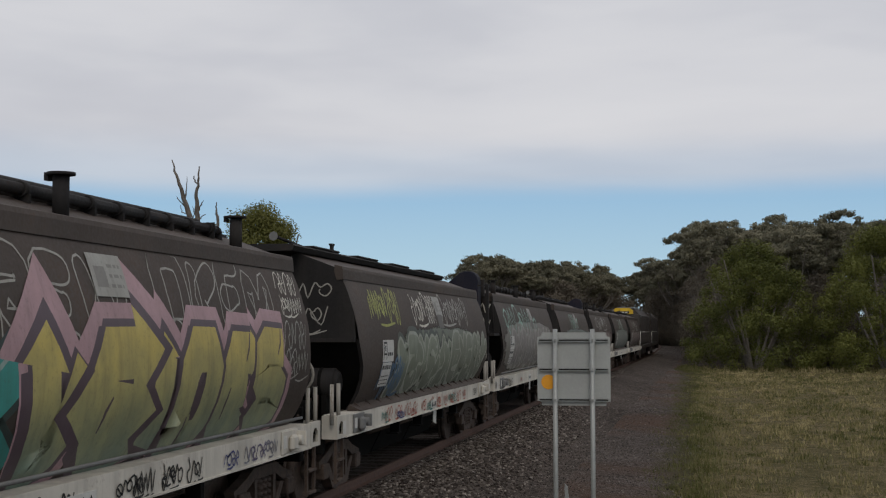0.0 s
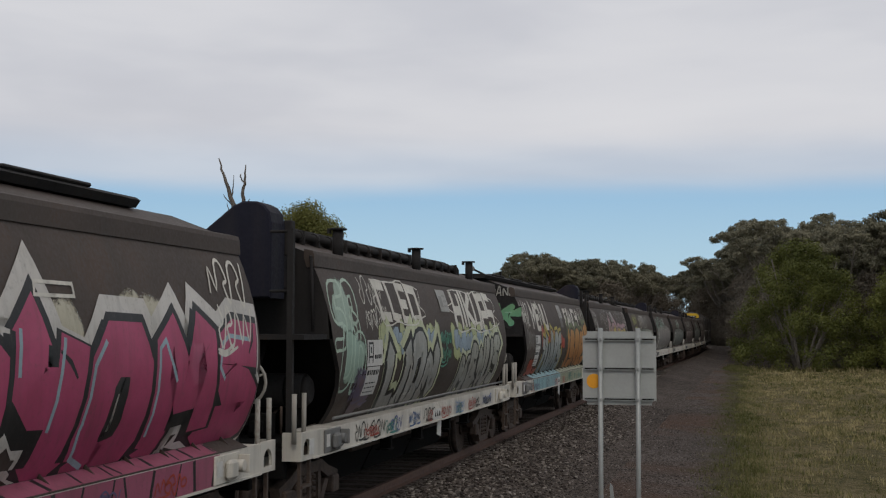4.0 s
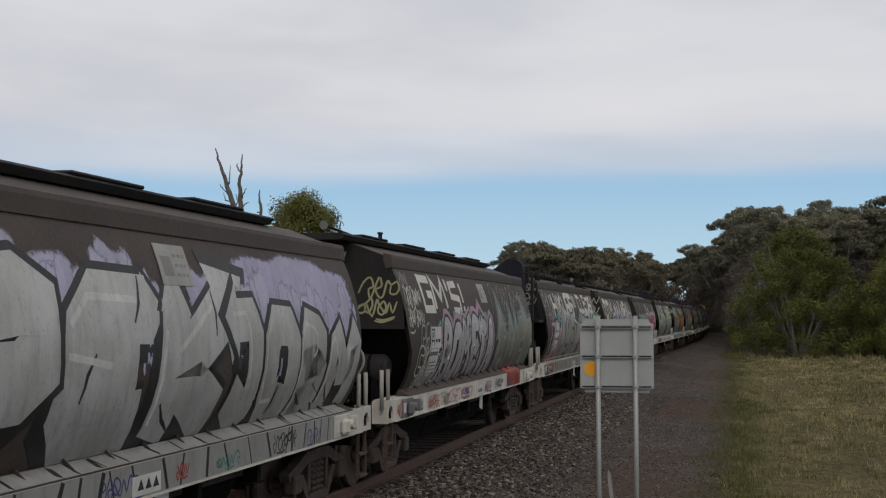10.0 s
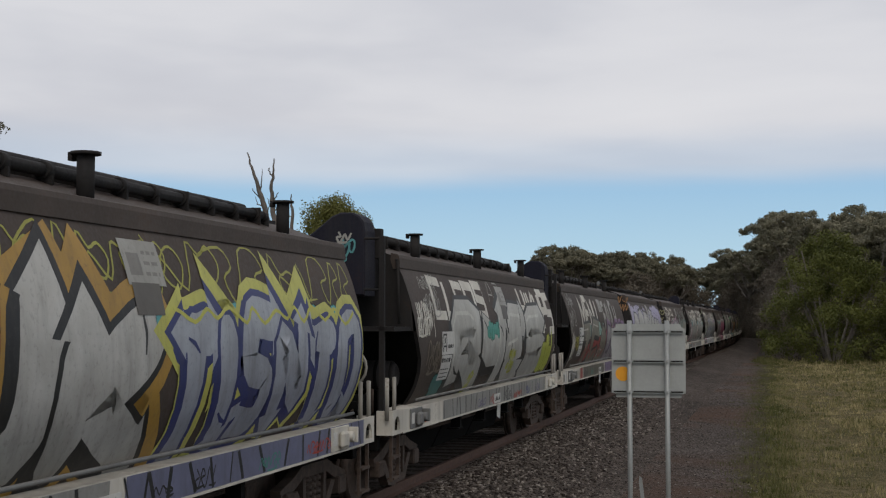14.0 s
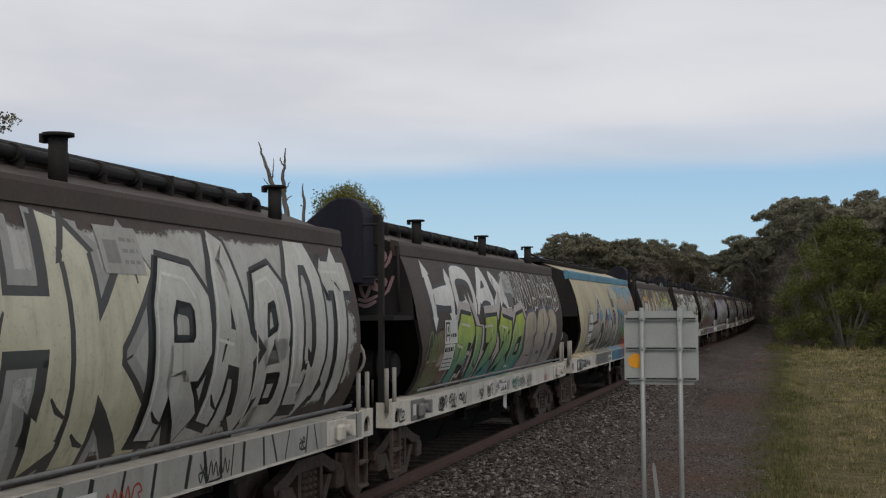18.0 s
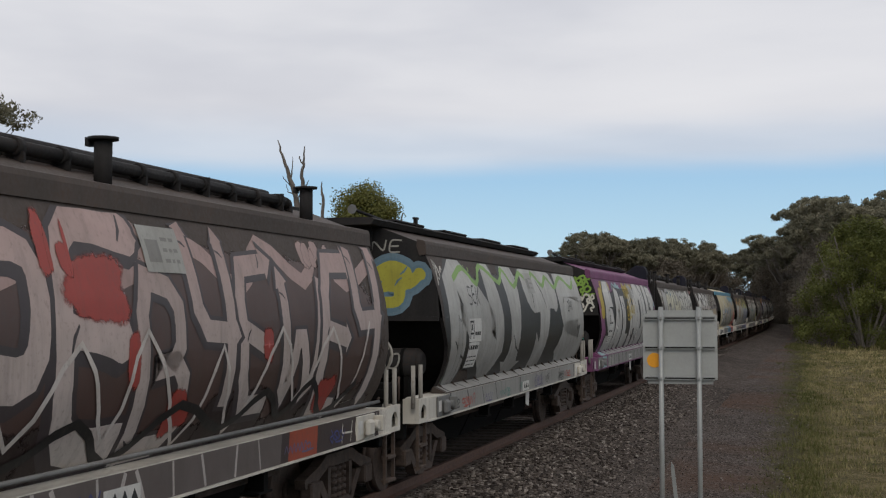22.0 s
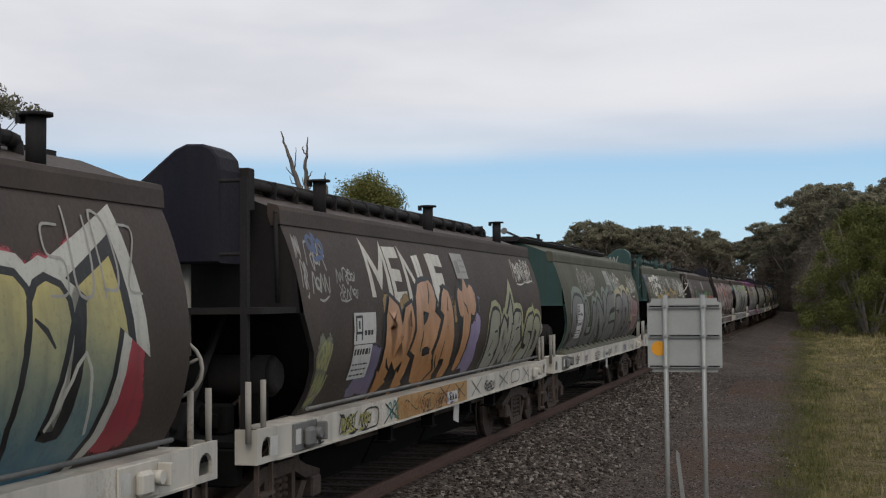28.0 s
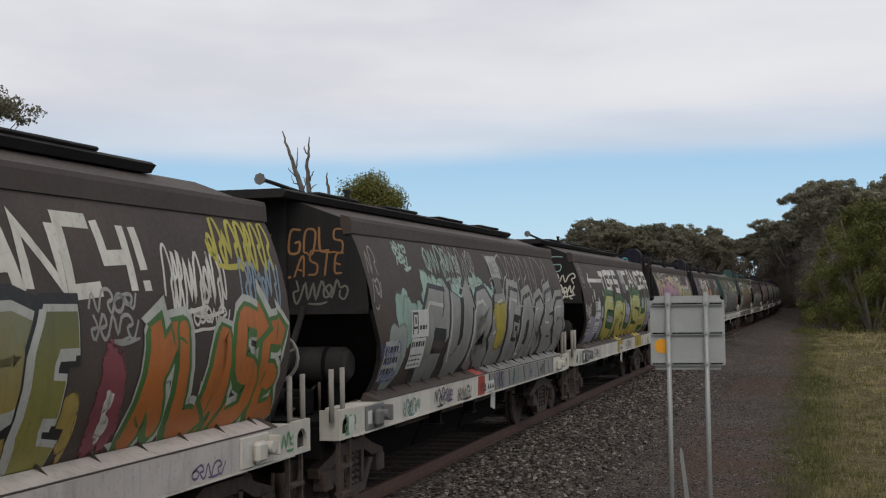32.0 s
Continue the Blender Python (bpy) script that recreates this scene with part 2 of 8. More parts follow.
def grass_mat():
    """Blades that change from green to straw in broad uneven patches."""
    m, k = material("dry and green grass blades")
    geo = k.n("ShaderNodeNewGeometry")
    pos = geo.outputs["Position"]
    cs = k.n("ShaderNodeMapping", ins={"Vector": pos, "Scale": (1.0, 0.4, 1.0)}).outputs[0]
    f = k.math("ADD", k.math("MULTIPLY", k.noise(cs, 0.3, 4, 0.6, 0.5), 0.45), k.math("ADD", k.math("MULTIPLY", k.noise(cs, 1.8, 4, 0.6), 0.47), k.math("MULTIPLY", geo.outputs["Random Per Island"], 0.16)))
    col = k.ramp(f, [(0.41, (0.056, 0.068, 0.016)), (0.48, (0.122, 0.118, 0.042)), (0.54, (0.205, 0.18, 0.08)), (0.62, (0.37, 0.31, 0.165))])
    # greener along the gravel's edge
    x = k.n("ShaderNodeSeparateXYZ", ins={0: pos}).outputs[0]
    rim = k.ramp(k.math("ADD", k.math("MULTIPLY", x, -0.22), k.noise(pos, 0.6, 4, 0.6)), [(0.2, 0.0), (0.6, 0.75)])
    col = k.mix(rim, col, (0.062, 0.075, 0.018))
    d = k.n("ShaderNodeBsdfPrincipled", ins={"Base Color": col, "Roughness": 0.7, "Specular IOR Level": 0.2})
    tr = k.n("ShaderNodeBsdfTranslucent", ins={"Color": col})
    mx = k.n("ShaderNodeMixShader", ins={0: 0.2, 1: d.outputs[0], 2: tr.outputs[0]})
    k.t.links.new(mx.outputs[0], k.n("ShaderNodeOutputMaterial").inputs[0])
    return m


GRASSM = grass_mat()
STONE_M = None


def stone_mat():
    m, k = material("crushed ballast stone")
    isl = k.n("ShaderNodeNewGeometry").outputs["Random Per Island"]
    col = k.ramp(isl, [(0.0, (0.016, 0.012, 0.01)), (0.45, (0.062, 0.05, 0.043)), (0.82, (0.14, 0.118, 0.102)), (1.0, (0.32, 0.285, 0.25))])
    finish(k, col, 0.9, 0.0, None, 0, 0, 0.2)
    return m


STONE_M = stone_mat()
BALLAST = ground_mat("ballast bed", [(0.28, (0.018, 0.0135, 0.011)), (0.5, (0.064, 0.051, 0.043)), (0.7, (0.14, 0.116, 0.10))], 20.0, 0.9, 0.05)
GRAVEL = ground_mat("fine grey gravel", [(0.32, (0.022, 0.017, 0.014)), (0.5, (0.072, 0.058, 0.05)), (0.66, (0.165, 0.138, 0.12))], 30.0, 1.0, 0.05,
                    tint=(0.105, 0.06, 0.04), margin=(0.062, 0.054, 0.022), weight=0.46)
GRASS_G = ground_mat("dry paddock grass", [(0.38, (0.045, 0.045, 0.013)), (0.46, (0.09, 0.076, 0.027)), (0.53, (0.135, 0.107, 0.05)), (0.62, (0.2, 0.158, 0.086))], 42.0, 0.8, 0.05, 0.5, weight=0.2, stretch=0.9)

LITTER = ground_mat("dark leaf litter", [(0.2, (0.022, 0.017, 0.013)), (0.5, (0.05, 0.038, 0.03)), (0.8, (0.085, 0.066, 0.05))], 14.0, 0.8, 0.06, 0.3)

# ---- mesh helpers ----


def part(name, bm, mat, parent=None, label="", kind=""):
    """Links a bmesh or a ready mesh as one object under a thing or a part."""
    if isinstance(bm, bmesh.types.BMesh):
        me = bpy.data.meshes.new(name)
        bm.normal_update()
        bm.to_mesh(me)
        bm.free()
    else:
        me = bm
    if mat is not None and not me.materials:
        me.materials.append(mat)
    ob = new(name, me)
    if parent is not None:
        ob.parent = parent
    return tagged(ob, label, kind=kind)


def box(bm, x0, x1, y0, y1, z0, z1, bevel=0.0):
    vs = [bm.verts.new(p) for p in ((x0, y0, z0), (x1, y0, z0), (x1, y1, z0), (x0, y1, z0), (x0, y0, z1), (x1, y0, z1), (x1, y1, z1), (x0, y1, z1))]
    fs = [bm.faces.new([vs[i] for i in q]) for q in ((3, 2, 1, 0), (4, 5, 6, 7), (0, 1, 5, 4), (1, 2, 6, 5), (2, 3, 7, 6), (3, 0, 4, 7))]
    if bevel > 0:
        es = {e for f in fs for e in f.edges}
        bmesh.ops.bevel(bm, geom=list(es), offset=bevel, segments=1, affect="EDGES")
    return bm


def abox(*a, **k):
    return box(bmesh.new(), *a, **k)


def rod(bm, a, b, r, seg=8, r2=None, caps=True):
    a, b = Vector(a), Vector(b)
    d = (b - a).normalized()
    u = d.orthogonal().normalized()
    w = d.cross(u)
    r2 = r if r2 is None else r2
    ring = []
    for c, rr in ((a, r), (b, r2)):
        ring.append([bm.verts.new(c + rr * (math.cos(t) * u + math.sin(t) * w)) for t in [2 * math.pi * i / seg for i in range(seg)]])
    for i in range(seg):
        j = (i + 1) % seg
        f = bm.faces.new((ring[0][i], ring[0][j], ring[1][j], ring[1][i]))
        f.smooth = True
    if caps:
        bm.faces.new(ring[0][::-1])
        bm.faces.new(ring[1])
    return bm


def arod(*a, **k):
    return rod(bmesh.new(), *a, **k)


def pipe(bm, pts, r, seg=6):
    for a, b in zip(pts, pts[1:]):
        rod(bm, a, b, r, seg)
    return bm


def prism(bm, poly, axis, a, b):
    """Extrudes a 2D polygon along an axis from a to b. poly: the other two coordinates in order."""
    def put(p, c):
        q = list(p)
        q.insert(axis, c)
        return bm.verts.new(q)
    A, B = [put(p, a) for p in poly], [put(p, b) for p in poly]
    n = len(poly)
    bm.faces.new(A)
    bm.faces.new(B[::-1])
    for i in range(n):
        bm.faces.new((A[i], B[i], B[(i + 1) % n], A[(i + 1) % n]))
    bmesh.ops.recalc_face_normals(bm, faces=bm.faces[:])
    return bm


def aprism(*a, **k):
    return prism(bmesh.new(), *a, **k)


# ---- the line of the track: straight past the camera, then away to the left ----
XC = -6.25
EASY, SWING, BEND, RAMP, CURV, MAXTURN = 0.0002, 100.0, 195.0, 40.0, 1 / 300.0, radians(95)


def track_table():
    """The centre line metre by metre: a slight bend to the right, a slighter one back, then a long one to the left."""
    pts, x, y, h, s, ds = [], XC, -460.0, 0.0, -460.0, 1.0
    while s <= 760:
        pts.append((s, x, y, h))
        kk = 0.0 if s < 15 else -EASY if s < SWING else 0.0003 if s < BEND else 0.0003 + min(1.0, (s - BEND) / RAMP) * CURV
        if h >= MAXTURN:
            kk = 0.0
        hm = h + kk * ds / 2
        x, y, h, s = x - math.sin(hm) * ds, y + math.cos(hm) * ds, h + kk * ds, s + ds
    return pts


TRACK = track_table()


def on_track(s, side=0.0):
    """Place and heading (radians to the left) at s metres along the line, side metres to its right."""
    i = min(max(int(math.floor(s + 460.0)), 0), len(TRACK) - 2)
    a, b = TRACK[i], TRACK[i + 1]
    f = s - a[0]
    x, y, h = (a[j] + (b[j] - a[j]) * f for j in (1, 2, 3))
    return x + side * math.cos(h), y + side * math.sin(h), h


def strip_along(name, offsets, s0, s1, step, mat, parent=None, label="", ragged=0.0):
    """A band that follows the track. offsets: (side, z) across. ragged: how far its right edge strays."""
    n = int((s1 - s0) / step) + 1
    vs, fs, m = [], [], len(offsets)
    for i in range(n + 1):
        s = min(s0 + i * step, s1)
        stray = ragged * (noise.noise((s * 0.22, 3.0, 0.0)) + 0.6 * noise.noise((s * 0.9, 7.0, 0.0)))
        for j, (side, z) in enumerate(offsets):
            x, y, _ = on_track(s, side + (stray if j >= m - 2 else 0.0))
            vs.append((x, y, z))
    for i in range(n):
        for j in range(m - 1):
            fs.append((i * m + j, i * m + j + 1, (i + 1) * m + j + 1, (i + 1) * m + j))
    me = bpy.data.meshes.new(name)
    me.from_pydata(vs, [], fs)
    me.update()
    return part(name, me, mat, parent, label)


# how far the train has gone at t seconds: it gathers speed slowly
def gone(t):
    f = min(1.0, max(0.0, (t - 12.0) / 6.0))
    return t * (10.508 + 0.0281 * (t - 9) - 0.000134 * (t - 9) * (t - 19)) + 0.28 * (1 - f * f * (3 - 2 * f))


PITCH = 15.0
FRONT0 = 17.39      # the leading end of the first near wagon at the start


# ---- ground ----
def build_ground():
    # one sheet to the horizon, lower than the formation
    xs = [-3000, -900, -300, -120, -60, -30, -16, -11, 0.2, 3, 8, 16, 30, 60, 120, 300, 900, 3000]
    ys = [-3000, -900, -420, -200, -100, -50, -20, 0, 10, 20, 30, 40, 50, 60, 70, 80, 90, 100, 110, 120, 140, 160, 200, 260, 340, 440, 600, 900, 1500, 3000]
    vs, fs = [], []
    for y in ys:
        for x in xs:
            z = -0.62 + 0.10 * noise.noise((x * 0.05, y * 0.05, 0.0)) * (abs(x) < 200 and abs(y) < 500)
            if x == 0.2:
                z = -0.56
            vs.append((x, y, z))
    w = len(xs)
    for i in range(len(ys) - 1):
        for j in range(w - 1):
            fs.append((i * w + j, i * w + j + 1, (i + 1) * w + j + 1, (i + 1) * w + j))
    me = bpy.data.meshes.new("ground")
    me.from_pydata(vs, [], fs)
    me.update()
    tagged(part("ground", me, GRASS_G), "dry yellow-green paddock grass beside the railway", "ground", kind="structure")


build_ground()

# ---- lettering and sprayed shapes, laid on the wagon sides ----
PROFILE_Z = (1.20, 1.34, 1.5, 1.7, 1.9, 2.1, 2.3, 2.5, 2.7, 2.9, 3.05, 3.18, 3.3)
PROFILE_X = (1.13, 1.235, 1.325, 1.40, 1.442, 1.452, 1.445, 1.418, 1.372, 1.312, 1.257, 1.20, 1.145)
Y_NEAR, Y_FAR = -5.81, 6.63      # ends of the hopper body


def half_width(z):
    return float(np.interp(z, PROFILE_Z, PROFILE_X))


def set_back(z):
    """How far the near edge of the hopper side curves in towards the discharge."""
    return float(np.interp(z, (1.2, 1.46, 1.71, 1.91, 2.11, 2.34), (0.5, 0.48, 0.40, 0.30, 0.14, 0.0)))


def flat_mesh(name, shapes, place, cuts=(), axis=1):
    """Flat shapes (points, faces) in two coordinates, cut along lines and put on a surface by place()."""
    bm = bmesh.new()
    cover = bm.verts.layers.float.new("cover")
    for n, (vs, fs, *thin) in enumerate(shapes):
        bv = [bm.verts.new((v[0], v[1], 0.00003 * (n % 7))) for v in vs]
        for i, v in enumerate(bv):
            v[cover] = thin[0][i] if thin else 1.0
        for f in fs:
            try:
                bm.faces.new([bv[i] for i in f]).smooth = True
            except ValueError:
                pass
    lo = min((v.co[axis] for v in bm.verts), default=0)
    hi = max((v.co[axis] for v in bm.verts), default=0)
    for c in cuts:
        if lo < c < hi:
            co, no = ((0, c, 0), (0, 1, 0)) if axis else ((c, 0, 0), (1, 0, 0))
            bmesh.ops.bisect_plane(bm, geom=bm.verts[:] + bm.edges[:] + bm.faces[:], plane_co=co, plane_no=no)
    for v in bm.verts:
        v.co = place(v.co.x, v.co.y, v.co.z)
    me = bpy.data.meshes.new(name)
    bm.to_mesh(me)
    bm.free()
    return me


def on_side(lift):
    """The right-hand side of the hopper and, below it, the face of the sill."""
    def place(u, z, d):
        return (half_width(max(z, 1.2)) + lift + d, max(u, Y_NEAR + set_back(z) + 0.02), z)
    return place


def on_sill(lift):
    return lambda u, z, d: (1.4225 + lift + d, u, z)


def on_ledge(lift):
    """The sloping ledge over the sill of the flat-roofed wagons."""
    return lambda u, z, d: (1.4225 - (z - 1.25) * 2.235 + (lift + d) * 0.4, u, z + (lift + d) * 0.9)


def on_end(lift, y=Y_NEAR):
    return lambda u, z, d: (u, y - lift - d, z)


def stroke(pts, width, taper=0.0):
    """A ribbon along a smooth path, as points and faces."""
    p = np.array(pts, float)
    n = max(2, len(p))
    t = np.linspace(0, 1, n)
    d = np.gradient(p, axis=0)
    ln = np.hypot(d[:, 0], d[:, 1]) + 1e-9
    nx, ny = -d[:, 1] / ln, d[:, 0] / ln
    w = width * 0.5 * (1 - taper * np.abs(2 * t - 1) ** 3)
    a = np.stack([p[:, 0] + nx * w, p[:, 1] + ny * w], 1)
    b = np.stack([p[:, 0] - nx * w, p[:, 1] - ny * w], 1)
    vs = np.concatenate([a, b])
    return vs, [(i, i + 1, n + i + 1, n + i) for i in range(n - 1)]


def ribbon(pts, width):
    """A band with sharp, mitred corners and square ends, as points and faces."""
    p = [np.array(q, float) for q in pts]
    q = [p[0]]
    for a in p[1:]:
        if np.hypot(*(a - q[-1])) > 1e-4:
            q.append(a)
    n = len(q)
    if n < 2:
        return stroke([pts[0], pts[0] + np.array((width, 0))], width)
    dirs = [(b - a) / np.hypot(*(b - a)) for a, b in zip(q, q[1:])]
    A, B = [], []
    for i in range(n):
        d0, d1 = dirs[max(i - 1, 0)], dirs[min(i, n - 2)]
        n0, n1 = np.array((-d0[1], d0[0])), np.array((-d1[1], d1[0]))
        m = n0 + n1
        ln = np.hypot(*m)
        m = n1 if ln < 0.2 else m / ln
        k = min(1.7, 1 / max(0.3, float(m @ n1)))
        end = (d1 * -1 if i == 0 else d0 if i == n - 1 else d0 * 0) * width * 0.12
        A.append(q[i] + m * width * 0.5 * k + end)
        B.append(q[i] - m * width * 0.5 * k + end)
    return np.array(A + B), [(i, i + 1, n + i + 1, n + i) for i in range(n - 1)]


# letters as strokes, for brush, roller and fat spray lettering
FORMS = {
    "A": (1.0, ((0, 0), (0.36, 1), (0.64, 1), (1, 0)), ((0.2, 0.36), (0.8, 0.36))),
    "C": (1.0, ((1, 0.98), (0, 1), (0, 0), (1, 0.02))),
    "D": (1.0, ((0, 0), (0, 1), (0.7, 1), (1, 0.7), (1, 0.3), (0.7, 0), (-0.1, 0))),
    "E": (0.9, ((1, 1), (0, 1), (0, 0), (1, 0)), ((0, 0.5), (0.8, 0.5))),
    "F": (0.9, ((1, 1), (0, 1), (0, 0)), ((0, 0.52), (0.8, 0.52))),
    "G": (1.0, ((1, 1), (0, 1), (0, 0), (1, 0), (1, 0.5), (0.5, 0.5))),
    "H": (1.0, ((0, 0), (0, 1)), ((1, 0), (1, 1)), ((0, 0.5), (1, 0.5))),
    "I": (0.34, ((0.5, 0), (0.5, 1))),
    "K": (1.0, ((0, 0), (0, 1)), ((1, 1), (0.12, 0.5), (1, 0))),
    "L": (0.9, ((0, 1), (0, 0), (1, 0))),
    "M": (1.35, ((0, 0), (0.04, 1), (0.5, 0.3), (0.96, 1), (1, 0))),
    "N": (1.05, ((0, 0), (0, 1), (1, 0), (1, 1))),
    "O": (1.0, ((0.5, 0), (0, 0), (0, 1), (1, 1), (1, 0), (0.4, 0))),
    "P": (0.95, ((0, 0), (0, 1), (1, 1), (1, 0.48), (0, 0.48))),
    "R": (1.0, ((0, 0), (0, 1), (1, 1), (1, 0.5), (0.2, 0.5), (1, 0))),
    "S": (0.95, ((1, 1), (0, 1), (0, 0.52), (1, 0.48), (1, 0), (0, 0))),
    "T": (1.0, ((0, 1), (1, 1)), ((0.5, 1), (0.5, 0))),
    "U": (1.0, ((0, 1), (0, 0), (1, 0), (1, 1))),
    "Y": (1.0, ((0, 1), (0.06, 0.5), (0.94, 0.5)), ((1, 1), (0.9, 0))),
    "B": (0.95, ((0, 0), (0, 1), (0.9, 0.96), (0.9, 0.56), (0.1, 0.52), (1, 0.46), (1, 0.02), (-0.1, 0))),
    "J": (0.9, ((0.3, 1), (1, 1), (0.9, 0.1), (0.5, 0), (0, 0.2))),
    "Q": (1.0, ((0.5, 0), (0, 0), (0, 1), (1, 1), (1, 0), (0.4, 0)), ((0.6, 0.3), (1.1, -0.12))),
    "V": (1.0, ((0, 1), (0.44, 0), (0.56, 0), (1, 1))),
    "W": (1.4, ((0, 1), (0.2, 0), (0.5, 0.7), (0.8, 0), (1, 1))),
    "X": (1.0, ((0, 1), (1, 0)), ((1, 1), (0, 0))),
    "Z": (0.95, ((0, 1), (1, 0.98), (0.02, 0.02), (1, 0))),
    "0": (0.9, ((0.5, 0), (0, 0.1), (0, 0.9), (0.5, 1), (1, 0.9), (1, 0.1), (0.4, 0))),
    "1": (0.4, ((0.1, 0.8), (0.6, 1), (0.5, 0))),
    "2": (0.9, ((0, 0.85), (0.5, 1), (1, 0.8), (0.05, 0.02), (1, 0))),
    "8": (0.9, ((0.5, 0.5), (0.05, 0.75), (0.5, 1), (0.95, 0.75), (0.05, 0.25), (0.5, 0), (0.95, 0.25), (0.45, 0.55))),
    "9": (0.9, ((1, 0.6), (0.1, 0.55), (0.1, 1), (1, 1), (0.9, 0))),
    "*": (0.6, ((0, 0.3), (1, 0.8)), ((0, 0.8), (1, 0.3)), ((0.5, 1), (0.5, 0.1))),
    ":": (0.3, ((0.5, 0.85), (0.5, 0.65)), ((0.5, 0.35), (0.5, 0.15))),
    " ": (0.5,),
    "'": (0.2, ((0.5, 1), (0.5, 0.7))),
    "!": (0.34, ((0.5, 1), (0.5, 0.34)), ((0.5, 0.14), (0.5, 0))),
}


def block_letters(text, u0, u1, z0, z1, rng, wobble=0.04, rounds=0, slant=0.0, gap=0.30, weight=0.36):
    """Paths of each letter, and the width that a stroke should have."""
    total = sum(FORMS[c][0] for c in text) + gap * (len(text) - 1)
    unit, h = (u1 - u0) / total, z1 - z0
    out, u = [], u0
    for c in text:
        w = FORMS[c][0] * unit
        dz, ds = rng.uniform(-1, 1) * wobble * h, 1 + rng.uniform(-1, 1) * wobble * 1.2
        lean = slant + rng.uniform(-1, 1) * wobble * 1.6
        def at(x, z):
            x, z = x + rng.uniform(-1, 1) * wobble * 0.7, z + rng.uniform(-1, 1) * wobble * 0.7
            return (u + w * x + lean * h * (z - 0.5), z0 + dz + h * z * ds)
        paths = [[at(*q) for q in path] for path in FORMS[c][1:]]
        out.append([corner_cut(q, rounds) if rounds else q for q in paths])
        u += w + gap * unit
    return out, min(unit * weight, h * 0.88 * weight)


def smooth_path(pts, k=5):
    """Catmull-Rom through the given points."""
    p = [np.array(q, float) for q in pts]
    p = [2 * p[0] - p[1]] + p + [2 * p[-1] - p[-2]]
    out = []
    for i in range(1, len(p) - 2):
        for j in range(k):
            t = j / k
            a, b, c, d = p[i - 1], p[i], p[i + 1], p[i + 2]
            out.append(0.5 * ((2 * b) + (c - a) * t + (2 * a - 5 * b + 4 * c - d) * t * t + (3 * b - a - 3 * c + d) * t ** 3))
    out.append(p[-2])
    return out


def scribble(u0, u1, z0, z1, rng, width, count=5):
    """A tag that nobody can read: one running marker line of hooks and loops, and a slash or two."""
    h, w = z1 - z0, (u1 - u0)
    out = []
    lines = 1 if h < 0.45 * w or h < 0.3 else 2
    for ln in range(lines):
        a, b = (z0, z1) if lines == 1 else (z0 + h * (0.52 if ln == 0 else 0.0), z1 if ln == 0 else z0 + h * 0.46)
        hh = b - a
        pts, n = [], max(3, int(count * rng.uniform(1.0, 1.5)))
        for i in range(n):
            x = u0 + w * (i + 0.5) / n
            st = w / n
            r = rng.random()
            if r < 0.52:
                pts += [(x - 0.4 * st, a + hh * rng.uniform(0, 0.2)), (x, b - hh * rng.uniform(0, 0.25))]
            elif r < 0.72:
                c, rr = a + hh * rng.uniform(0.35, 0.6), hh * rng.uniform(0.22, 0.4)
                pts += [(x + 0.55 * st * math.cos(t), c + rr * math.sin(t)) for t in (2.6, 1.4, 0.2, -1.2, -2.5, -3.6)]
            else:
                pts += [(x - 0.2 * st, b), (x + 0.3 * st, a + hh * 0.55), (x - 0.3 * st, a + hh * 0.4), (x + 0.2 * st, a - hh * 0.08)]
        pts = [(x + 0.15 * (z - a) + rng.uniform(-0.03, 0.03) * hh, z + rng.uniform(-0.05, 0.05) * hh) for x, z in pts]
        out.append(stroke(smooth_path(pts, 3), width, 0.2))
    for i in range(rng.randrange(1, 3)):
        x, z = rng.uniform(u0, u1 - 0.3 * w), z0 - h * rng.uniform(0.02, 0.16)
        out.append(stroke(smooth_path([(x, z), (x + 0.2 * w, z - 0.03 * h), (x + rng.uniform(0.3, 0.5) * w, z + 0.06 * h)]), width, 0.4))
    return out


def corner_cut(pts, times=2):
    """Rounds the corners of a polyline a little."""
    p = [np.array(q, float) for q in pts]
    for _ in range(times):
        out = [p[0]]
        for a, b in zip(p, p[1:]):
            out += [a * 0.78 + b * 0.22, a * 0.22 + b * 0.78]
        p = out + [p[-1]]
    return p


SKELETONS = (
    ((-0.32, 0.0), (-0.26, 0.92), (0.16, 0.96), (0.3, 0.66), (-0.02, 0.46), (0.36, 0.0)),
    ((0.36, 0.84), (0.02, 1.0), (-0.34, 0.78), (-0.2, 0.52), (0.3, 0.44), (0.28, 0.06), (-0.36, 0.06)),
    ((-0.36, 1.0), (-0.34, 0.2), (-0.1, 0.0), (0.26, 0.08), (0.34, 1.0)),
    ((-0.4, 0.0), (-0.08, 0.98), (0.12, 0.98), (0.4, 0.02)),
    ((0.34, 0.94), (-0.28, 0.96), (-0.34, 0.04), (0.38, 0.02)),
    ((-0.38, 0.0), (-0.3, 1.0), (0.26, 0.06), (0.38, 1.02)),
    ((-0.3, 1.02), (-0.24, 0.02), (-0.1, 0.5), (0.34, 0.98)),
)


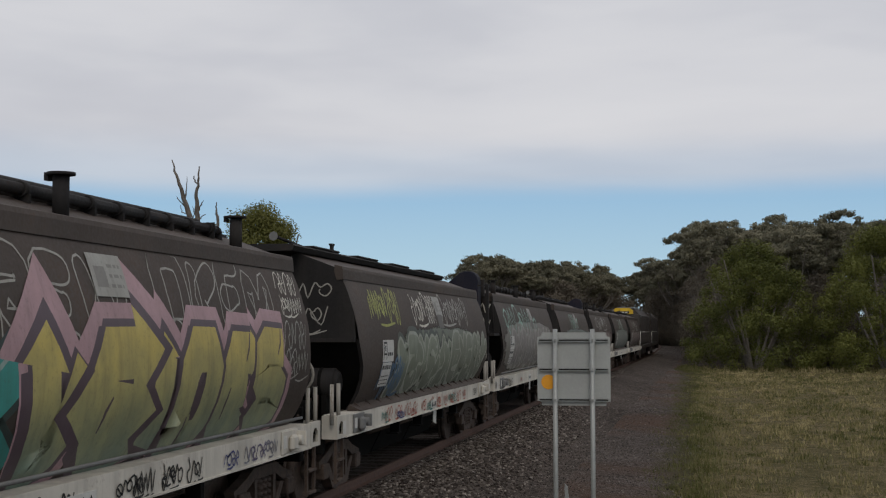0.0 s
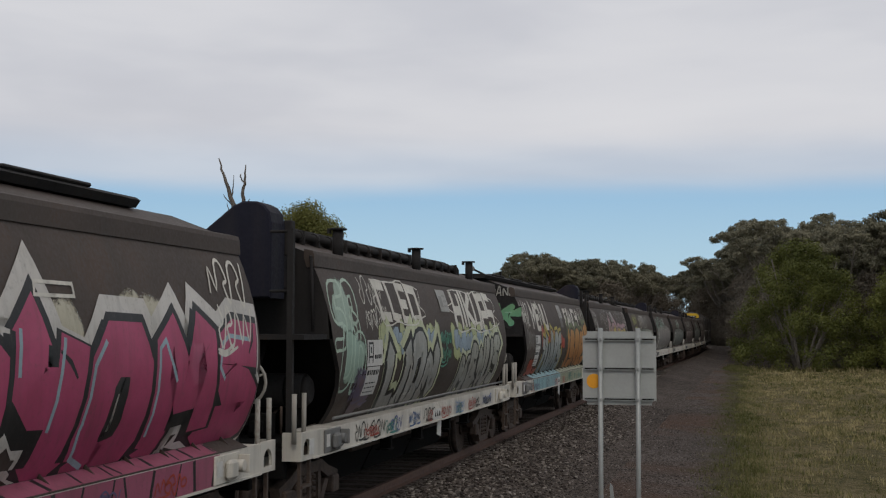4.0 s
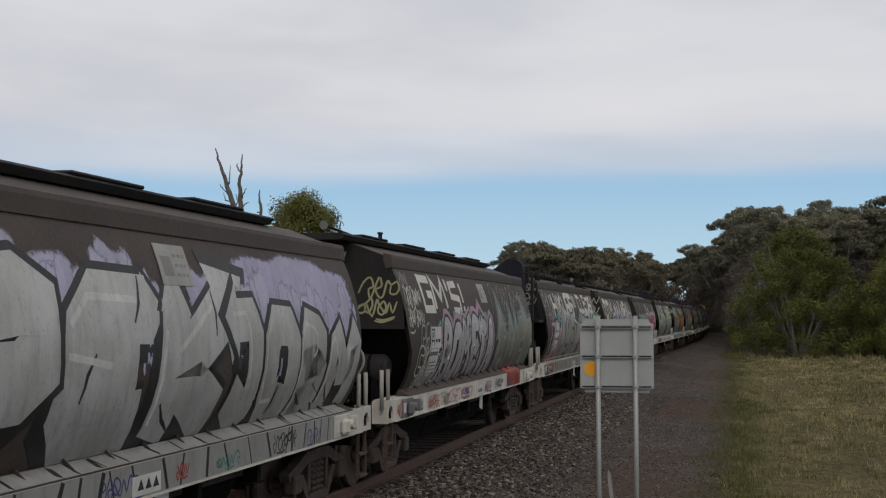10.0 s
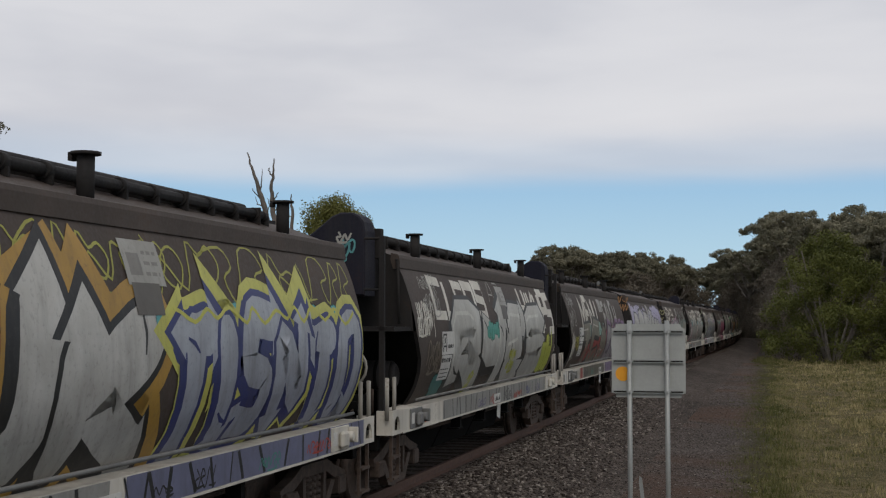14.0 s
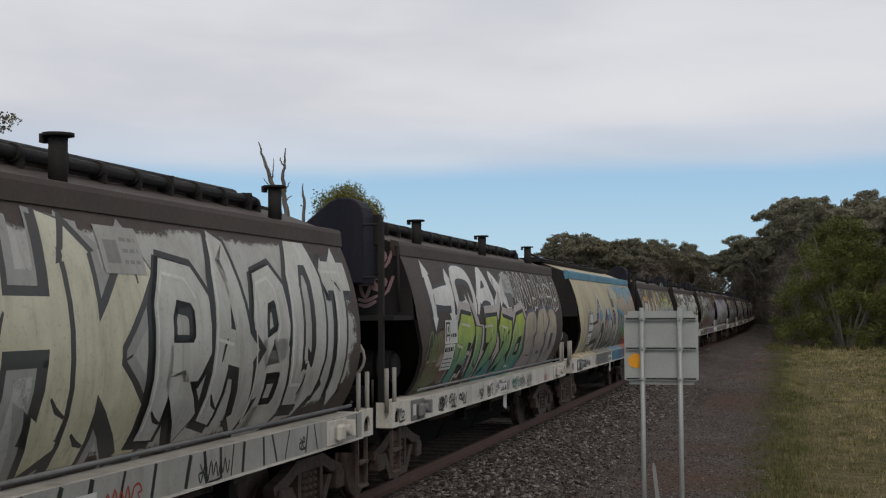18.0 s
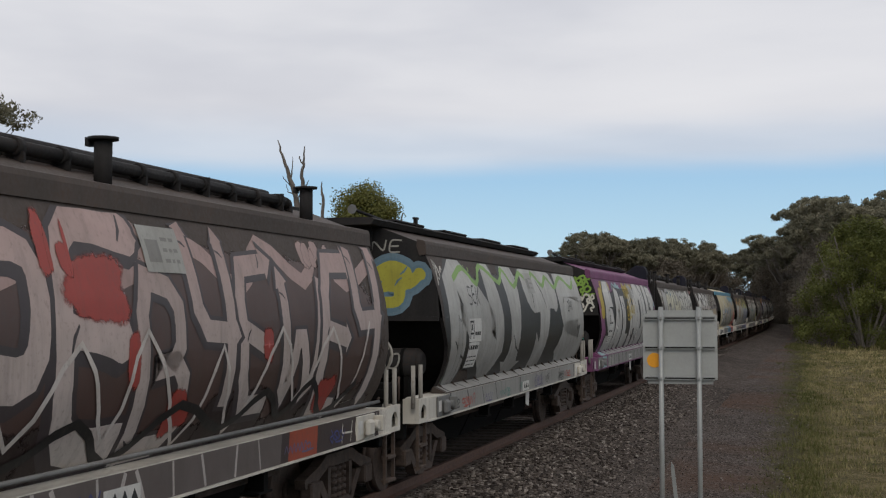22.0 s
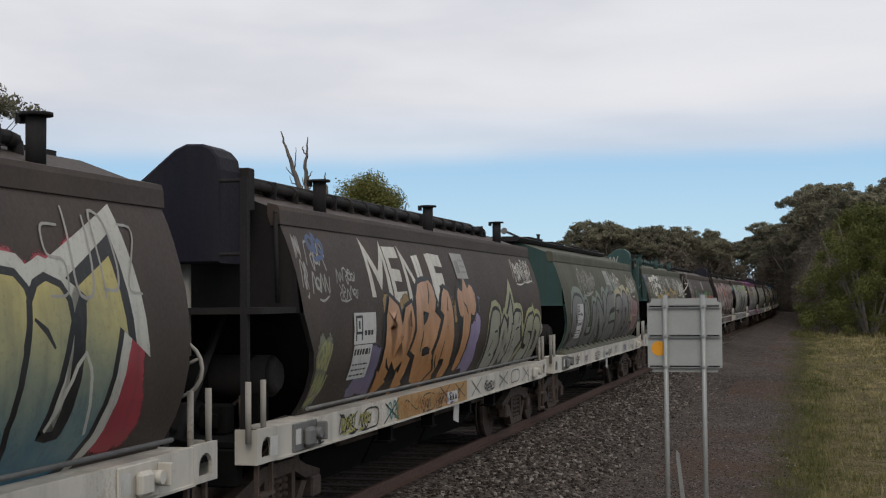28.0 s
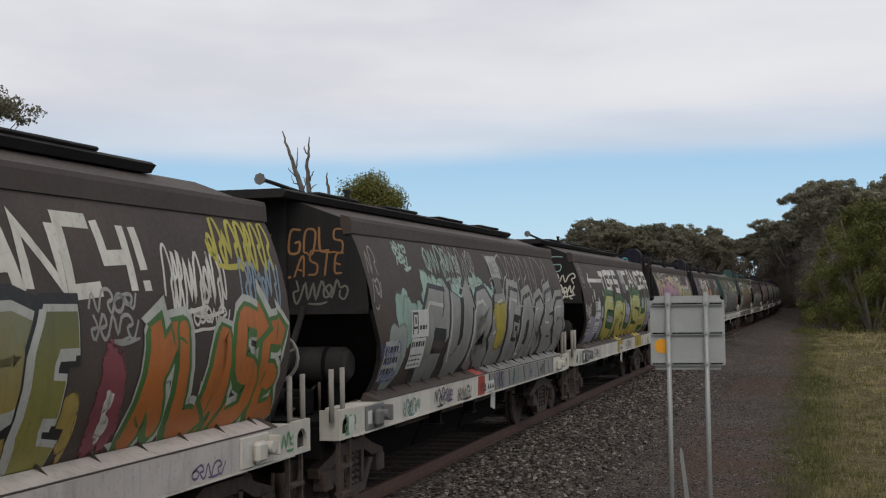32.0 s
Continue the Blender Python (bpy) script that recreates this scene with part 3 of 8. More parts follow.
def wild_letters(u0, u1, z0, z1, count, rng):
    """Interlocking swollen strokes of a piece that cannot be read: a list of paths for each form."""
    cell = (u1 - u0) / count
    h = z1 - z0
    forms, last = [], -1
    for i in range(count):
        c = u0 + cell * (i + 0.5)
        kind = rng.randrange(len(SKELETONS))
        if kind == last:
            kind = (kind + 2) % len(SKELETONS)
        last = kind
        flip, turn = rng.choice((-1, 1)), rng.random() < 0.4
        def at(x, z):
            x, z = x * flip, (1 - z if turn else z) + rng.uniform(-0.06, 0.06)
            return (c + x * cell * 1.16 + rng.uniform(-0.06, 0.06) * cell + 0.10 * h * (z - 0.5), z0 + h * z)
        paths = [corner_cut([at(x, z) for x, z in SKELETONS[kind]], 1)]
        if kind in (3, 4, 6) or rng.random() < 0.25:
            zz = rng.uniform(0.36, 0.52)
            paths.append(corner_cut([at(-0.3, zz), at(0.02, zz + 0.05), at(0.36, zz - 0.04 + 0.3 * (kind == 6) * -1)], 1))
        if rng.random() < 0.75:
            zz = rng.choice((0.06, 0.3, 0.66, 0.94))
            paths.append(corner_cut([at(0.15, zz), at(0.48, zz - 0.08), at(0.74, zz + 0.12)], 1))
        forms.append(paths)
    return forms


def swollen(pts, w, extra=0.0, ph=0.0):
    """A fat spray stroke with rounded ends that swells and thins along its way."""
    p = np.array(smooth_path(pts, 2))
    n = len(p)
    d = np.gradient(p, axis=0)
    d /= np.hypot(d[:, 0], d[:, 1])[:, None] + 1e-9
    hw = w * 0.5 * (0.95 + 0.2 * np.sin(np.linspace(0, 5.5, n) + ph)) + extra
    e0 = [(p[0] - d[0] * hw[0] * f, d[0], hw[0] * g) for f, g in ((0.8, 0.35), (0.5, 0.78))]
    e1 = [(p[-1] + d[-1] * hw[-1] * f, d[-1], hw[-1] * g) for f, g in ((0.5, 0.78), (0.8, 0.35))]
    rows = e0 + list(zip(p, d, hw)) + e1
    A = [c + np.array((-t[1], t[0])) * r for c, t, r in rows]
    B = [c - np.array((-t[1], t[0])) * r for c, t, r in rows]
    m = len(rows)
    return np.array(A + B), [(i, i + 1, m + i + 1, m + i) for i in range(m - 1)]


def cloud(u0, u1, z0, z1, rng, bump=0.22):
    """A filled cloud: a rounded field with lobes of uneven size along its edge."""
    n, cu, cz, ru, rz = 84, (u0 + u1) / 2, (z0 + z1) / 2, (u1 - u0) / 2, (z1 - z0) / 2
    lob = max(3, int(0.9 * (ru + rz) / max(bump, 0.08)))
    ph, ph2 = rng.uniform(0, 6.28), rng.uniform(0, 6.28)
    edge = []
    for i in range(n):
        t = 2 * math.pi * i / n
        c, sn = math.cos(t), math.sin(t)
        r = (abs(c) ** 3.2 + abs(sn) ** 3.2) ** (-1 / 3.2)
        k = 1 - bump * (0.55 - 0.4 * abs(math.sin(lob * t / 2 + ph * (lob % 2 == 0))) - 0.35 * math.sin((lob // 2 + 1) * t + ph2)) / (0.5 * (ru + rz))
        edge.append((r * c * k, r * sn * k))
    vs, fs, thin = [(cu, cz)], [], [1.0]
    rim = min(0.45, 0.11 / max(min(ru, rz), 0.05))
    for g, t in ((0.45 * (1 - rim), 1.0), (1 - rim, 1.0), (1.0 + 0.3 * rim, 0.0)):
        vs += [(cu + ru * x * g, cz + rz * z * g) for x, z in edge]
        thin += [t] * n
    for i in range(n):
        j = (i + 1) % n
        fs.append((0, 1 + i, 1 + j))
        for q in range(2):
            a, b = 1 + q * n, 1 + (q + 1) * n
            fs.append((a + i, b + i, b + j, a + j))
    return np.array(vs), fs, thin


class Side:
    """Collects the paint on one surface of one wagon, layer over layer."""

    def __init__(self, parent, place, cuts, z_clip=None):
        self.parent, self.place, self.cuts, self.lift, self.clip = parent, place, cuts, 0.003, z_clip

    def lay(self, shapes, mat, name="sprayed_letters", label="", single=False, stuff=False):
        if not shapes:
            return
        if single and len(shapes) > 1:
            for sh in shapes:
                self.lay([sh], mat, name, label)
                self.lift -= 0.00018
            self.lift += 0.00018
            return
        if self.clip:
            u0, u1, z0, z1 = self.clip
            shapes = [(np.clip(np.asarray(v, float), (u0, z0), (u1, z1)), *rest) for v, *rest in shapes]
        part(name, flat_mesh(name, shapes, self.place(self.lift), self.cuts), mat, self.parent, label, "stuff" if len(shapes) > 3 or stuff or "letter_" in name else "")
        self.lift += 0.00025


def piece(sd, rng, text, u0, u1, z0, z1, fill, fill2=None, line=(0.015, 0.015, 0.016), halo=None, shine=None, hard=False, weight=0.62):
    """Big lettering: halo, block shade, outline, fill and highlights. Without text: interlocking strokes. hard: angular letters."""
    h = z1 - z0
    if text:
        pad = 0.12 * h
        wide = sum(FORMS[c][0] for c in text)
        gap = weight
        for _ in range(4):
            # letters that touch: the gap between the stems is one stroke's width
            unit = (u1 - u0 - 2 * pad) / (wide + gap * (len(text) - 1))
            gap = min(weight, h * 0.66 * weight / unit) + 0.02
        forms, w = block_letters(text, u0 + pad, u1 - pad, z0 + 0.13 * h, z1 - 0.13 * h, rng, 0.1, 1, 0.1, gap, weight)
    else:
        count = max(1, round((u1 - u0) / (h * 0.78)))
        w = min(h * 0.27, (u1 - u0) / count * 0.36)
        forms = wild_letters(u0 + w * 0.5, u1 - w * 0.5, z0 + w * 0.6, z1 - w * 0.6, count, rng)
    every = [p for fm in forms for p in fm]
    phase = {id(p): rng.uniform(0, 6.28) for p in every}

    def band(p, extra=0.0, dx=0.0, dz=0.0):
        q = [np.array((x + dx, z + dz)) for x, z in p]
        return ribbon(q, w + 2 * extra) if hard else swollen(q, w, extra, phase[id(p)])
    thick = min(0.07, 0.2 * w)
    # pointed tips on some of the stroke ends
    tips = []
    for p in every:
        for a, b in ((p[1], p[0]), (p[-2], p[-1])):
            if text and rng.random() < 0.5:
                a, b = np.array(a), np.array(b)
                d = (b - a) / (np.hypot(*(b - a)) + 1e-6)
                tips.append((id(p), b, d + np.array((rng.uniform(-0.35, 0.35), rng.uniform(-0.2, 0.2))), rng.uniform(0.7, 1.3)))

    def spikes(paths, extra=0.0):
        keys, out = {id(p) for p in paths}, []
        for key, b, d, f in tips:
            if key in keys:
                nrm, r = np.array((-d[1], d[0])), w * 0.72 + extra * 1.6
                out.append((np.array([b + nrm * r, b - nrm * r, b + d * (w * f * 0.9 + extra * 2.2)]), [(0, 1, 2)]))
        return out
    if halo:
        sd.lay([band(p, thick + 0.3 * w) for p in every] + spikes(every, thick + 0.3 * w), spray(halo), "letter_halo")
    if line:
        sd.lay([band(p, thick, -w * 0.22, -w * 0.14) for p in every] + [band(p, thick) for p in every] + spikes(every, thick), spray(line), "letter_outline")
    for odd in (0, 1):
        if odd and line:
            rest = [p for fm in forms[1::2] for p in fm]
            sd.lay([band(p, thick) for p in rest] + spikes(rest, thick), spray(line), "letter_outline", "", False, True)
        for fm in forms[odd::2]:
            if fm:
                sd.lay([band(p) for p in fm] + spikes(fm), spray(fill, fill2, z0, z1), "sprayed_letter", "", False, True)
    if line and w > 0.16:
        # cuts and creases inside the letters
        cuts = []
        for p in every:
            a, b = np.array(p[0]), np.array(p[1])
            t = a + (b - a) * rng.uniform(0.2, 0.5)
            d = (b - a) / (np.hypot(*(b - a)) + 1e-6)
            nrm = np.array((-d[1], d[0]))
            if rng.random() < 0.7:
                cuts.append(stroke([t - nrm * w * 0.48, t - nrm * w * 0.1 + d * w * 0.1, t + nrm * w * 0.2 + d * w * 0.3], thick * 0.7, 0.5))
        sd.lay(cuts, spray(line), "letter_crease")
    if shine:
        sd.lay([ribbon([(x - w * 0.34, z + w * 0.14) for x, z in p[:max(3, len(p) // 2)]], w * 0.1) for p in every], spray(shine), "letter_highlight")


# ---- hopper wagons ----
CACHE = {}


def shared(key, build):
    """One mesh for all alike parts."""
    if key not in CACHE:
        bm = build()
        me = bpy.data.meshes.new(key[0] if isinstance(key, tuple) else key)
        bm.normal_update()
        bm.to_mesh(me)
        bm.free()
        CACHE[key] = me
    return CACHE[key]


def cpart(name, key, build, mat, parent, label=""):
    return part(name, shared((name, key, mat.name), build), mat, parent, label)


def shell():
    """Barrel-sided hopper: both sides and the roof, with the curve in small steps."""
    bm = bmesh.new()
    ring = [(x, z) for x, z in zip(PROFILE_X, PROFILE_Z)] + [(1.10, 3.36), (0.46, 3.60)]
    full = ring + [(-x, z) for x, z in ring[::-1]]
    ys = [Y_NEAR + 0.004, -4.2, -1.05, 2.05, 5.0, Y_FAR - 0.004]
    rows = [[bm.verts.new((x, y + (set_back(z) if n == 0 else 0.0), z)) for x, z in full] for n, y in enumerate(ys)]
    for a, b in zip(rows, rows[1:]):
        for i in range(len(full) - 1):
            f = bm.faces.new((a[i], b[i], b[i + 1], a[i + 1]))
            f.smooth = i < 12 or i > 16
    return bm


def end_panel(sgn):
    y = Y_NEAR if sgn < 0 else Y_FAR
    poly = [(1.40, 2.3), (1.372, 2.7), (1.257, 3.05), (1.1, 3.36), (0.46, 3.60), (-0.46, 3.60), (-1.1, 3.36), (-1.257, 3.05), (-1.372, 2.7), (-1.40, 2.3)]
    return aprism(poly, 1, y, y - sgn * 0.05)


def slope_sheet(sgn):
    """The inclined plate under the end panel, running in to the discharge."""
    y0 = (Y_NEAR if sgn < 0 else Y_FAR) - sgn * 0.02
    bm = bmesh.new()
    hi, lo = [], []
    for x, z, yy in ((1.40, 2.3, 0.0), (1.44, 2.0, 0.25), (1.38, 1.65, 0.55), (1.14, 1.21, 0.95)):
        hi.append(bm.verts.new((x, y0 - sgn * yy, z)))
        lo.append(bm.verts.new((-x, y0 - sgn * yy, z)))
    for i in range(3):
        bm.faces.new((hi[i], hi[i + 1], lo[i + 1], lo[i]))
    # side cheeks that close the hopper's curved edge
    return bm


def side_cheek(sgn, side):
    y0 = Y_NEAR if sgn < 0 else Y_FAR
    bm = bmesh.new()
    pts = [(half_width(z) * side, z) for z in (1.2, 1.34, 1.5, 1.7, 1.9, 2.1, 2.3)]
    inner = [((half_width(z) - 0.05) * side, z) for z in (1.2, 1.34, 1.5, 1.7, 1.9, 2.1, 2.3)]
    A = [bm.verts.new((x, y0 + (set_back(z) if sgn < 0 else 0.0), z)) for x, z in pts]
    B = [bm.verts.new((x, y0 + (set_back(z) if sgn < 0 else 0.0), z)) for x, z in inner]
    C = [bm.verts.new((x, y0 - sgn * 0.95, z)) for x, z in inner]
    for i in range(6):
        bm.faces.new((A[i], A[i + 1], B[i + 1], B[i]))
        bm.faces.new((B[i], B[i + 1], C[i + 1], C[i]))
    return bm


def cornice(side):
    return aprism([(1.115 * side, 3.17), (1.215 * side, 3.185), (1.205 * side, 3.33), (1.19 * side, 3.375), (1.08 * side, 3.40), (1.075 * side, 3.3)], 1, Y_NEAR - 0.02, Y_FAR + 0.02)


REAR, HEAD = -6.92, 7.21      # ends of the underframe


def sill(side):
    """Side sill: a channel with a wide top flange and an arched hole in each end."""
    bm = bmesh.new()
    s = side

    def bx(t0, t1, y0, y1, z0, z1):
        box(bm, min(t0 * s, t1 * s), max(t0 * s, t1 * s), min(y0, y1), max(y0, y1), z0, z1)
    bx(1.39, 1.42, REAR + 0.46, HEAD - 0.46, 0.94, 1.24)
    bx(1.10, 1.40, REAR + 0.46, HEAD - 0.46, 1.215, 1.238)
    bx(1.28, 1.44, REAR + 0.46, HEAD - 0.46, 0.925, 0.945)
    for end, e in ((REAR, -1), (HEAD, 1)):
        # a plate with an arched hole, in two halves
        for g in (-1, 1):
            arch = [(g * 0.13 * math.cos(a), 1.05 + 0.12 * math.sin(a)) for a in (0.0, 0.35, 0.7, 1.05, 1.4, 1.5708)]
            poly = [(0.0, 0.93), (g * 0.23, 0.93), (g * 0.23, 1.25), (0.0, 1.25)] + arch[::-1] + [(g * 0.13, 0.985), (0.0, 0.985)]
            prism(bm, [(end - e * 0.23 + y, z) for y, z in poly], 0, min(1.385 * s, 1.422 * s), max(1.385 * s, 1.422 * s))
        bx(1.2, 1.385, end - e * 0.035, end, 0.93, 1.25)
    return bm


def ladder_step(side, sgn):
    bm = bmesh.new()
    y0, y1 = (6.70, 7.04) if sgn > 0 else (-6.84, -6.50)
    for y in (y0, y1):
        box(bm, min(1.36 * side, 1.40 * side), max(1.36 * side, 1.40 * side), y - 0.02, y + 0.02, 0.32, 0.93)
    for z in (0.34, 0.62):
        box(bm, min(1.33 * side, 1.42 * side), max(1.33 * side, 1.42 * side), min(y0, y1), max(y0, y1), z, z + 0.03)
    return bm


def bogie_parts(parent, yc):
    """Three-piece freight bogie."""
    b = cpart("bogie", yc, lambda: abox(-1.0, 1.0, yc - 0.2, yc + 0.2, 0.5, 0.74, bevel=0.02), RUSTY, parent, "rusty cast-steel freight bogie")
    for s in (-1, 1):
        def frame_side(s=s):
            bm = bmesh.new()
            x0, x1 = min(1.0 * s, 1.12 * s), max(1.0 * s, 1.12 * s)
            top = [(-1.12, 0.50), (-1.15, 0.60), (-0.72, 0.70), (-0.45, 0.80), (0.45, 0.80), (0.72, 0.70), (1.15, 0.60), (1.12, 0.50), (0.7, 0.56), (0.42, 0.66), (-0.42, 0.66), (-0.7, 0.56)]
            prism(bm, [(yc + y, z) for y, z in top], 0, x0, x1)
            low = [(-0.75, 0.52), (-0.6, 0.54), (-0.33, 0.28), (0.33, 0.28), (0.6, 0.54), (0.75, 0.52), (0.42, 0.17), (-0.42, 0.17)]
            prism(bm, [(yc + y, z) for y, z in low], 0, x0, x1)
            for e in (-1, 1):
                box(bm, x0, x1, yc + e * 0.36 - 0.05, yc + e * 0.36 + 0.05, 0.26, 0.68)
                box(bm, min(1.02 * s, 1.17 * s), max(1.02 * s, 1.17 * s), yc + e * 0.92 - 0.14, yc + e * 0.92 + 0.14, 0.34, 0.56, 0.02)
            return bm
        cpart("side_frame", (yc, s), frame_side, RUSTY, b)
        for dy in (-0.16, 0.0, 0.16):
            def spring(s=s, dy=dy):
                bm = bmesh.new()
                for i in range(5):
                    z = 0.29 + i * 0.075
                    rod(bm, (1.06 * s, yc + dy, z), (1.06 * s, yc + dy, z + 0.045), 0.075, 8)
                rod(bm, (1.06 * s, yc + dy, 0.28), (1.06 * s, yc + dy, 0.67), 0.05, 6)
                return bm
            cpart("spring", (yc, s, dy), spring, RUSTY, b)
        for e in (-1, 1):
            def wheel(s=s, e=e):
                bm = bmesh.new()
                y = yc + e * 0.92
                rod(bm, (0.68 * s, y, 0.46), (0.715 * s, y, 0.46), 0.49, 20)
                rod(bm, (0.715 * s, y, 0.46), (0.82 * s, y, 0.46), 0.46, 20)
                rod(bm, (0.82 * s, y, 0.46), (0.86 * s, y, 0.46), 0.12, 10)
                return bm
            cpart("wheel", (yc, s, e), wheel, RUSTY, b)
    for e in (-1, 1):
        cpart("axle", (yc, e), lambda e=e: arod((-1.05, yc + e * 0.92, 0.46), (1.05, yc + e * 0.92, 0.46), 0.08), RUSTY, b)


def handwheel():
    bm = bmesh.new()
    c = Vector((1.14, 7.02, 1.86))
    n = 18
    rim = [[bm.verts.new(c + Vector(((0.235 + 0.018 * math.cos(b)) * math.cos(a), 0.018 * math.sin(b), (0.235 + 0.018 * math.cos(b)) * math.sin(a))))
            for b in (0, 1.26, 2.51, 3.77, 5.03)] for a in [2 * math.pi * i / n for i in range(n)]]
    for i in range(n):
        for j in range(5):
            q, r = rim[i], rim[(i + 1) % n]
            bm.faces.new((q[j], q[(j + 1) % 5], r[(j + 1) % 5], r[j])).smooth = True
    for a in (0.4, 0.4 + 2.09, 0.4 + 4.19):
        rod(bm, c, c + Vector((0.235 * math.cos(a), 0, 0.235 * math.sin(a))), 0.014, 5)
    rod(bm, c, c + Vector((0, -0.1, 0)), 0.05, 8)
    return bm


def wagon(kind, hull, end, sillmat, label):
    w = new("hopper_wagon")
    tagged(w, label, "wagon", "hopper wagons of the grain train")
    body = cpart("hopper_body", kind, shell, hull, w)
    for s in (-1, 1):
        cpart("cornice", s, lambda s=s: cornice(s), hull if hull is not CREAM else TEAL, body)
        cpart("end_wall", s, lambda s=s: end_panel(s), end, w)
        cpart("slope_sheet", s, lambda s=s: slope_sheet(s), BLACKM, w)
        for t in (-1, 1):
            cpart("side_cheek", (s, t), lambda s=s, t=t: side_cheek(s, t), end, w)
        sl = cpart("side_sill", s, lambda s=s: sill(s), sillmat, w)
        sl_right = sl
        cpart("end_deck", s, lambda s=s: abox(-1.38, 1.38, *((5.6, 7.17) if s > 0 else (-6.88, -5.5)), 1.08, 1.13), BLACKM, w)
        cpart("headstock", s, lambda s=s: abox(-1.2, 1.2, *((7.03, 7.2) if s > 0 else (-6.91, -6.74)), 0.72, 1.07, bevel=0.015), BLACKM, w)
        y0, y1, y2 = (7.2, 7.26, 7.395) if s > 0 else (-6.91, -7.44, -7.6)
        cpart("coupler", s, lambda: box(box(bmesh.new(), -0.08, 0.08, min(y0, y1), max(y0, y1), 0.78, 0.94), -0.17, 0.17, min(y1, y2), max(y1, y2), 0.74, 0.99, bevel=0.03), RUSTY, w)
        for t in (-1, 1):
            for y in ((6.82, 7.17) if s > 0 else (-6.98, -6.63)):
                cpart("stanchion", (s, t, y), lambda t=t, y=y: arod((1.36 * t, y, 1.13), (1.36 * t, y, 1.69), 0.029), DIRTYW, w)
            cpart("step_ladder", (s, t), lambda s=s, t=t: ladder_step(t, s), RUSTY, w)
        bogie_parts(w, s * 5.72 + 0.1)
        for t in (-1, 1):
            cpart("strut", (s, t), lambda s=s, t=t: arod((0.62 * t, (Y_NEAR if s < 0 else Y_FAR) + s * 0.02, 2.34), (0.62 * t, s * 6.9, 1.13), 0.04, 6), end, w)
        # jacking pad on the sill: a plate, a rounded socket and a bracket
        def pad(c=5.8 if s > 0 else -5.72):
            bm = box(bmesh.new(), 1.423, 1.445, c - 0.34, c + 0.3, 0.95, 1.225, bevel=0.008)
            box(bm, 1.445, 1.52, c - 0.12, c + 0.1, 0.98, 1.17, bevel=0.03)
            rod(bm, (1.44, c + 0.18, 1.1), (1.54, c + 0.18, 1.1), 0.055, 10)
            return box(bm, 1.445, 1.56, c + 0.26, c + 0.3, 1.02, 1.2, bevel=0.008)
        pd = cpart("jacking_pad", s, pad, GREYW if s < 0 else sillmat, sl if s > 0 else w)
        cpart("pad_plate", s, lambda s=s: abox(1.4455, 1.449, (5.8 if s > 0 else -5.72) - 0.3, (5.8 if s > 0 else -5.72) - 0.16, 1.02, 1.17), WHITEP, pd)
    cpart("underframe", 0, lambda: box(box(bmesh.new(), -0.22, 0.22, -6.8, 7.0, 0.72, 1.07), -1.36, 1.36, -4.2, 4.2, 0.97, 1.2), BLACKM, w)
    # chutes widened and lowered to block light coming through from the far side
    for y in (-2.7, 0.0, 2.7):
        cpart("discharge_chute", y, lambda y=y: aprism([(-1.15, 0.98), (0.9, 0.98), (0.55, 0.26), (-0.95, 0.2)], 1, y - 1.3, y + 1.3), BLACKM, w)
    cpart("air_tank", 0, lambda: rod(rod(rod(bmesh.new(), (0.2, -5.66, 1.67), (1.06, -5.66, 1.67), 0.21, 16), (1.06, -5.66, 1.67), (1.13, -5.66, 1.67), 0.21, 16, 0.14), (0.2, -5.66, 1.67), (0.13, -5.66, 1.67), 0.21, 16, 0.14), DARK, w)
    for x in (0.42, 0.86):
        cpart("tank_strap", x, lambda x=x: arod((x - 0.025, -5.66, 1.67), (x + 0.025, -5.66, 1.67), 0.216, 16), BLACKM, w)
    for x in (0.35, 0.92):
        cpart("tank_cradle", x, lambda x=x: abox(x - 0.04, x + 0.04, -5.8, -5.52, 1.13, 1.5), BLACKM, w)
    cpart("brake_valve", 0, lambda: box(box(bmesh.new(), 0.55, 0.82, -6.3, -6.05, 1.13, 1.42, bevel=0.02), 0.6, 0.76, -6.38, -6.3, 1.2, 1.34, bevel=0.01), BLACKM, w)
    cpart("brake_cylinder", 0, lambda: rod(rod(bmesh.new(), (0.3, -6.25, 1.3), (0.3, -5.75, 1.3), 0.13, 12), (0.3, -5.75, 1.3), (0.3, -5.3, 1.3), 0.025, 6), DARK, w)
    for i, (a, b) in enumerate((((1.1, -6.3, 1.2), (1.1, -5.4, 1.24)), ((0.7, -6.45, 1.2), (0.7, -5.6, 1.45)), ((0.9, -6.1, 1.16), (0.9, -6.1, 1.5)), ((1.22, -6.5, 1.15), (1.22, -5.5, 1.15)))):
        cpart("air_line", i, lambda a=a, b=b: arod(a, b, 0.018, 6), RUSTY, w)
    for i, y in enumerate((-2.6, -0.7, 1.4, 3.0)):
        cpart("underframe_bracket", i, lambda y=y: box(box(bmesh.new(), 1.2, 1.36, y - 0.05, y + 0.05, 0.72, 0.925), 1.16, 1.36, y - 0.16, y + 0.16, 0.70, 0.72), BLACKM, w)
    cpart("door_shaft", 0, lambda: arod((1.12, -3.9, 0.8), (1.12, 3.9, 0.8), 0.03, 6), RUSTY, w)
    cpart("handbrake_wheel", 0, handwheel, DIRTYW, w, "off-white handbrake wheel")
    cpart("handbrake_post", 0, lambda: abox(1.03, 1.13, 6.80, 6.90, 1.1, 2.0), end, w)
    cpart("tag_plate", 0, lambda: aprism([(0.35, 0.70), (0.62, 0.64), (0.66, 0.90), (0.39, 0.93)], 0, 1.36, 1.372), WHITEP, w, "small white plate hung under the sill")
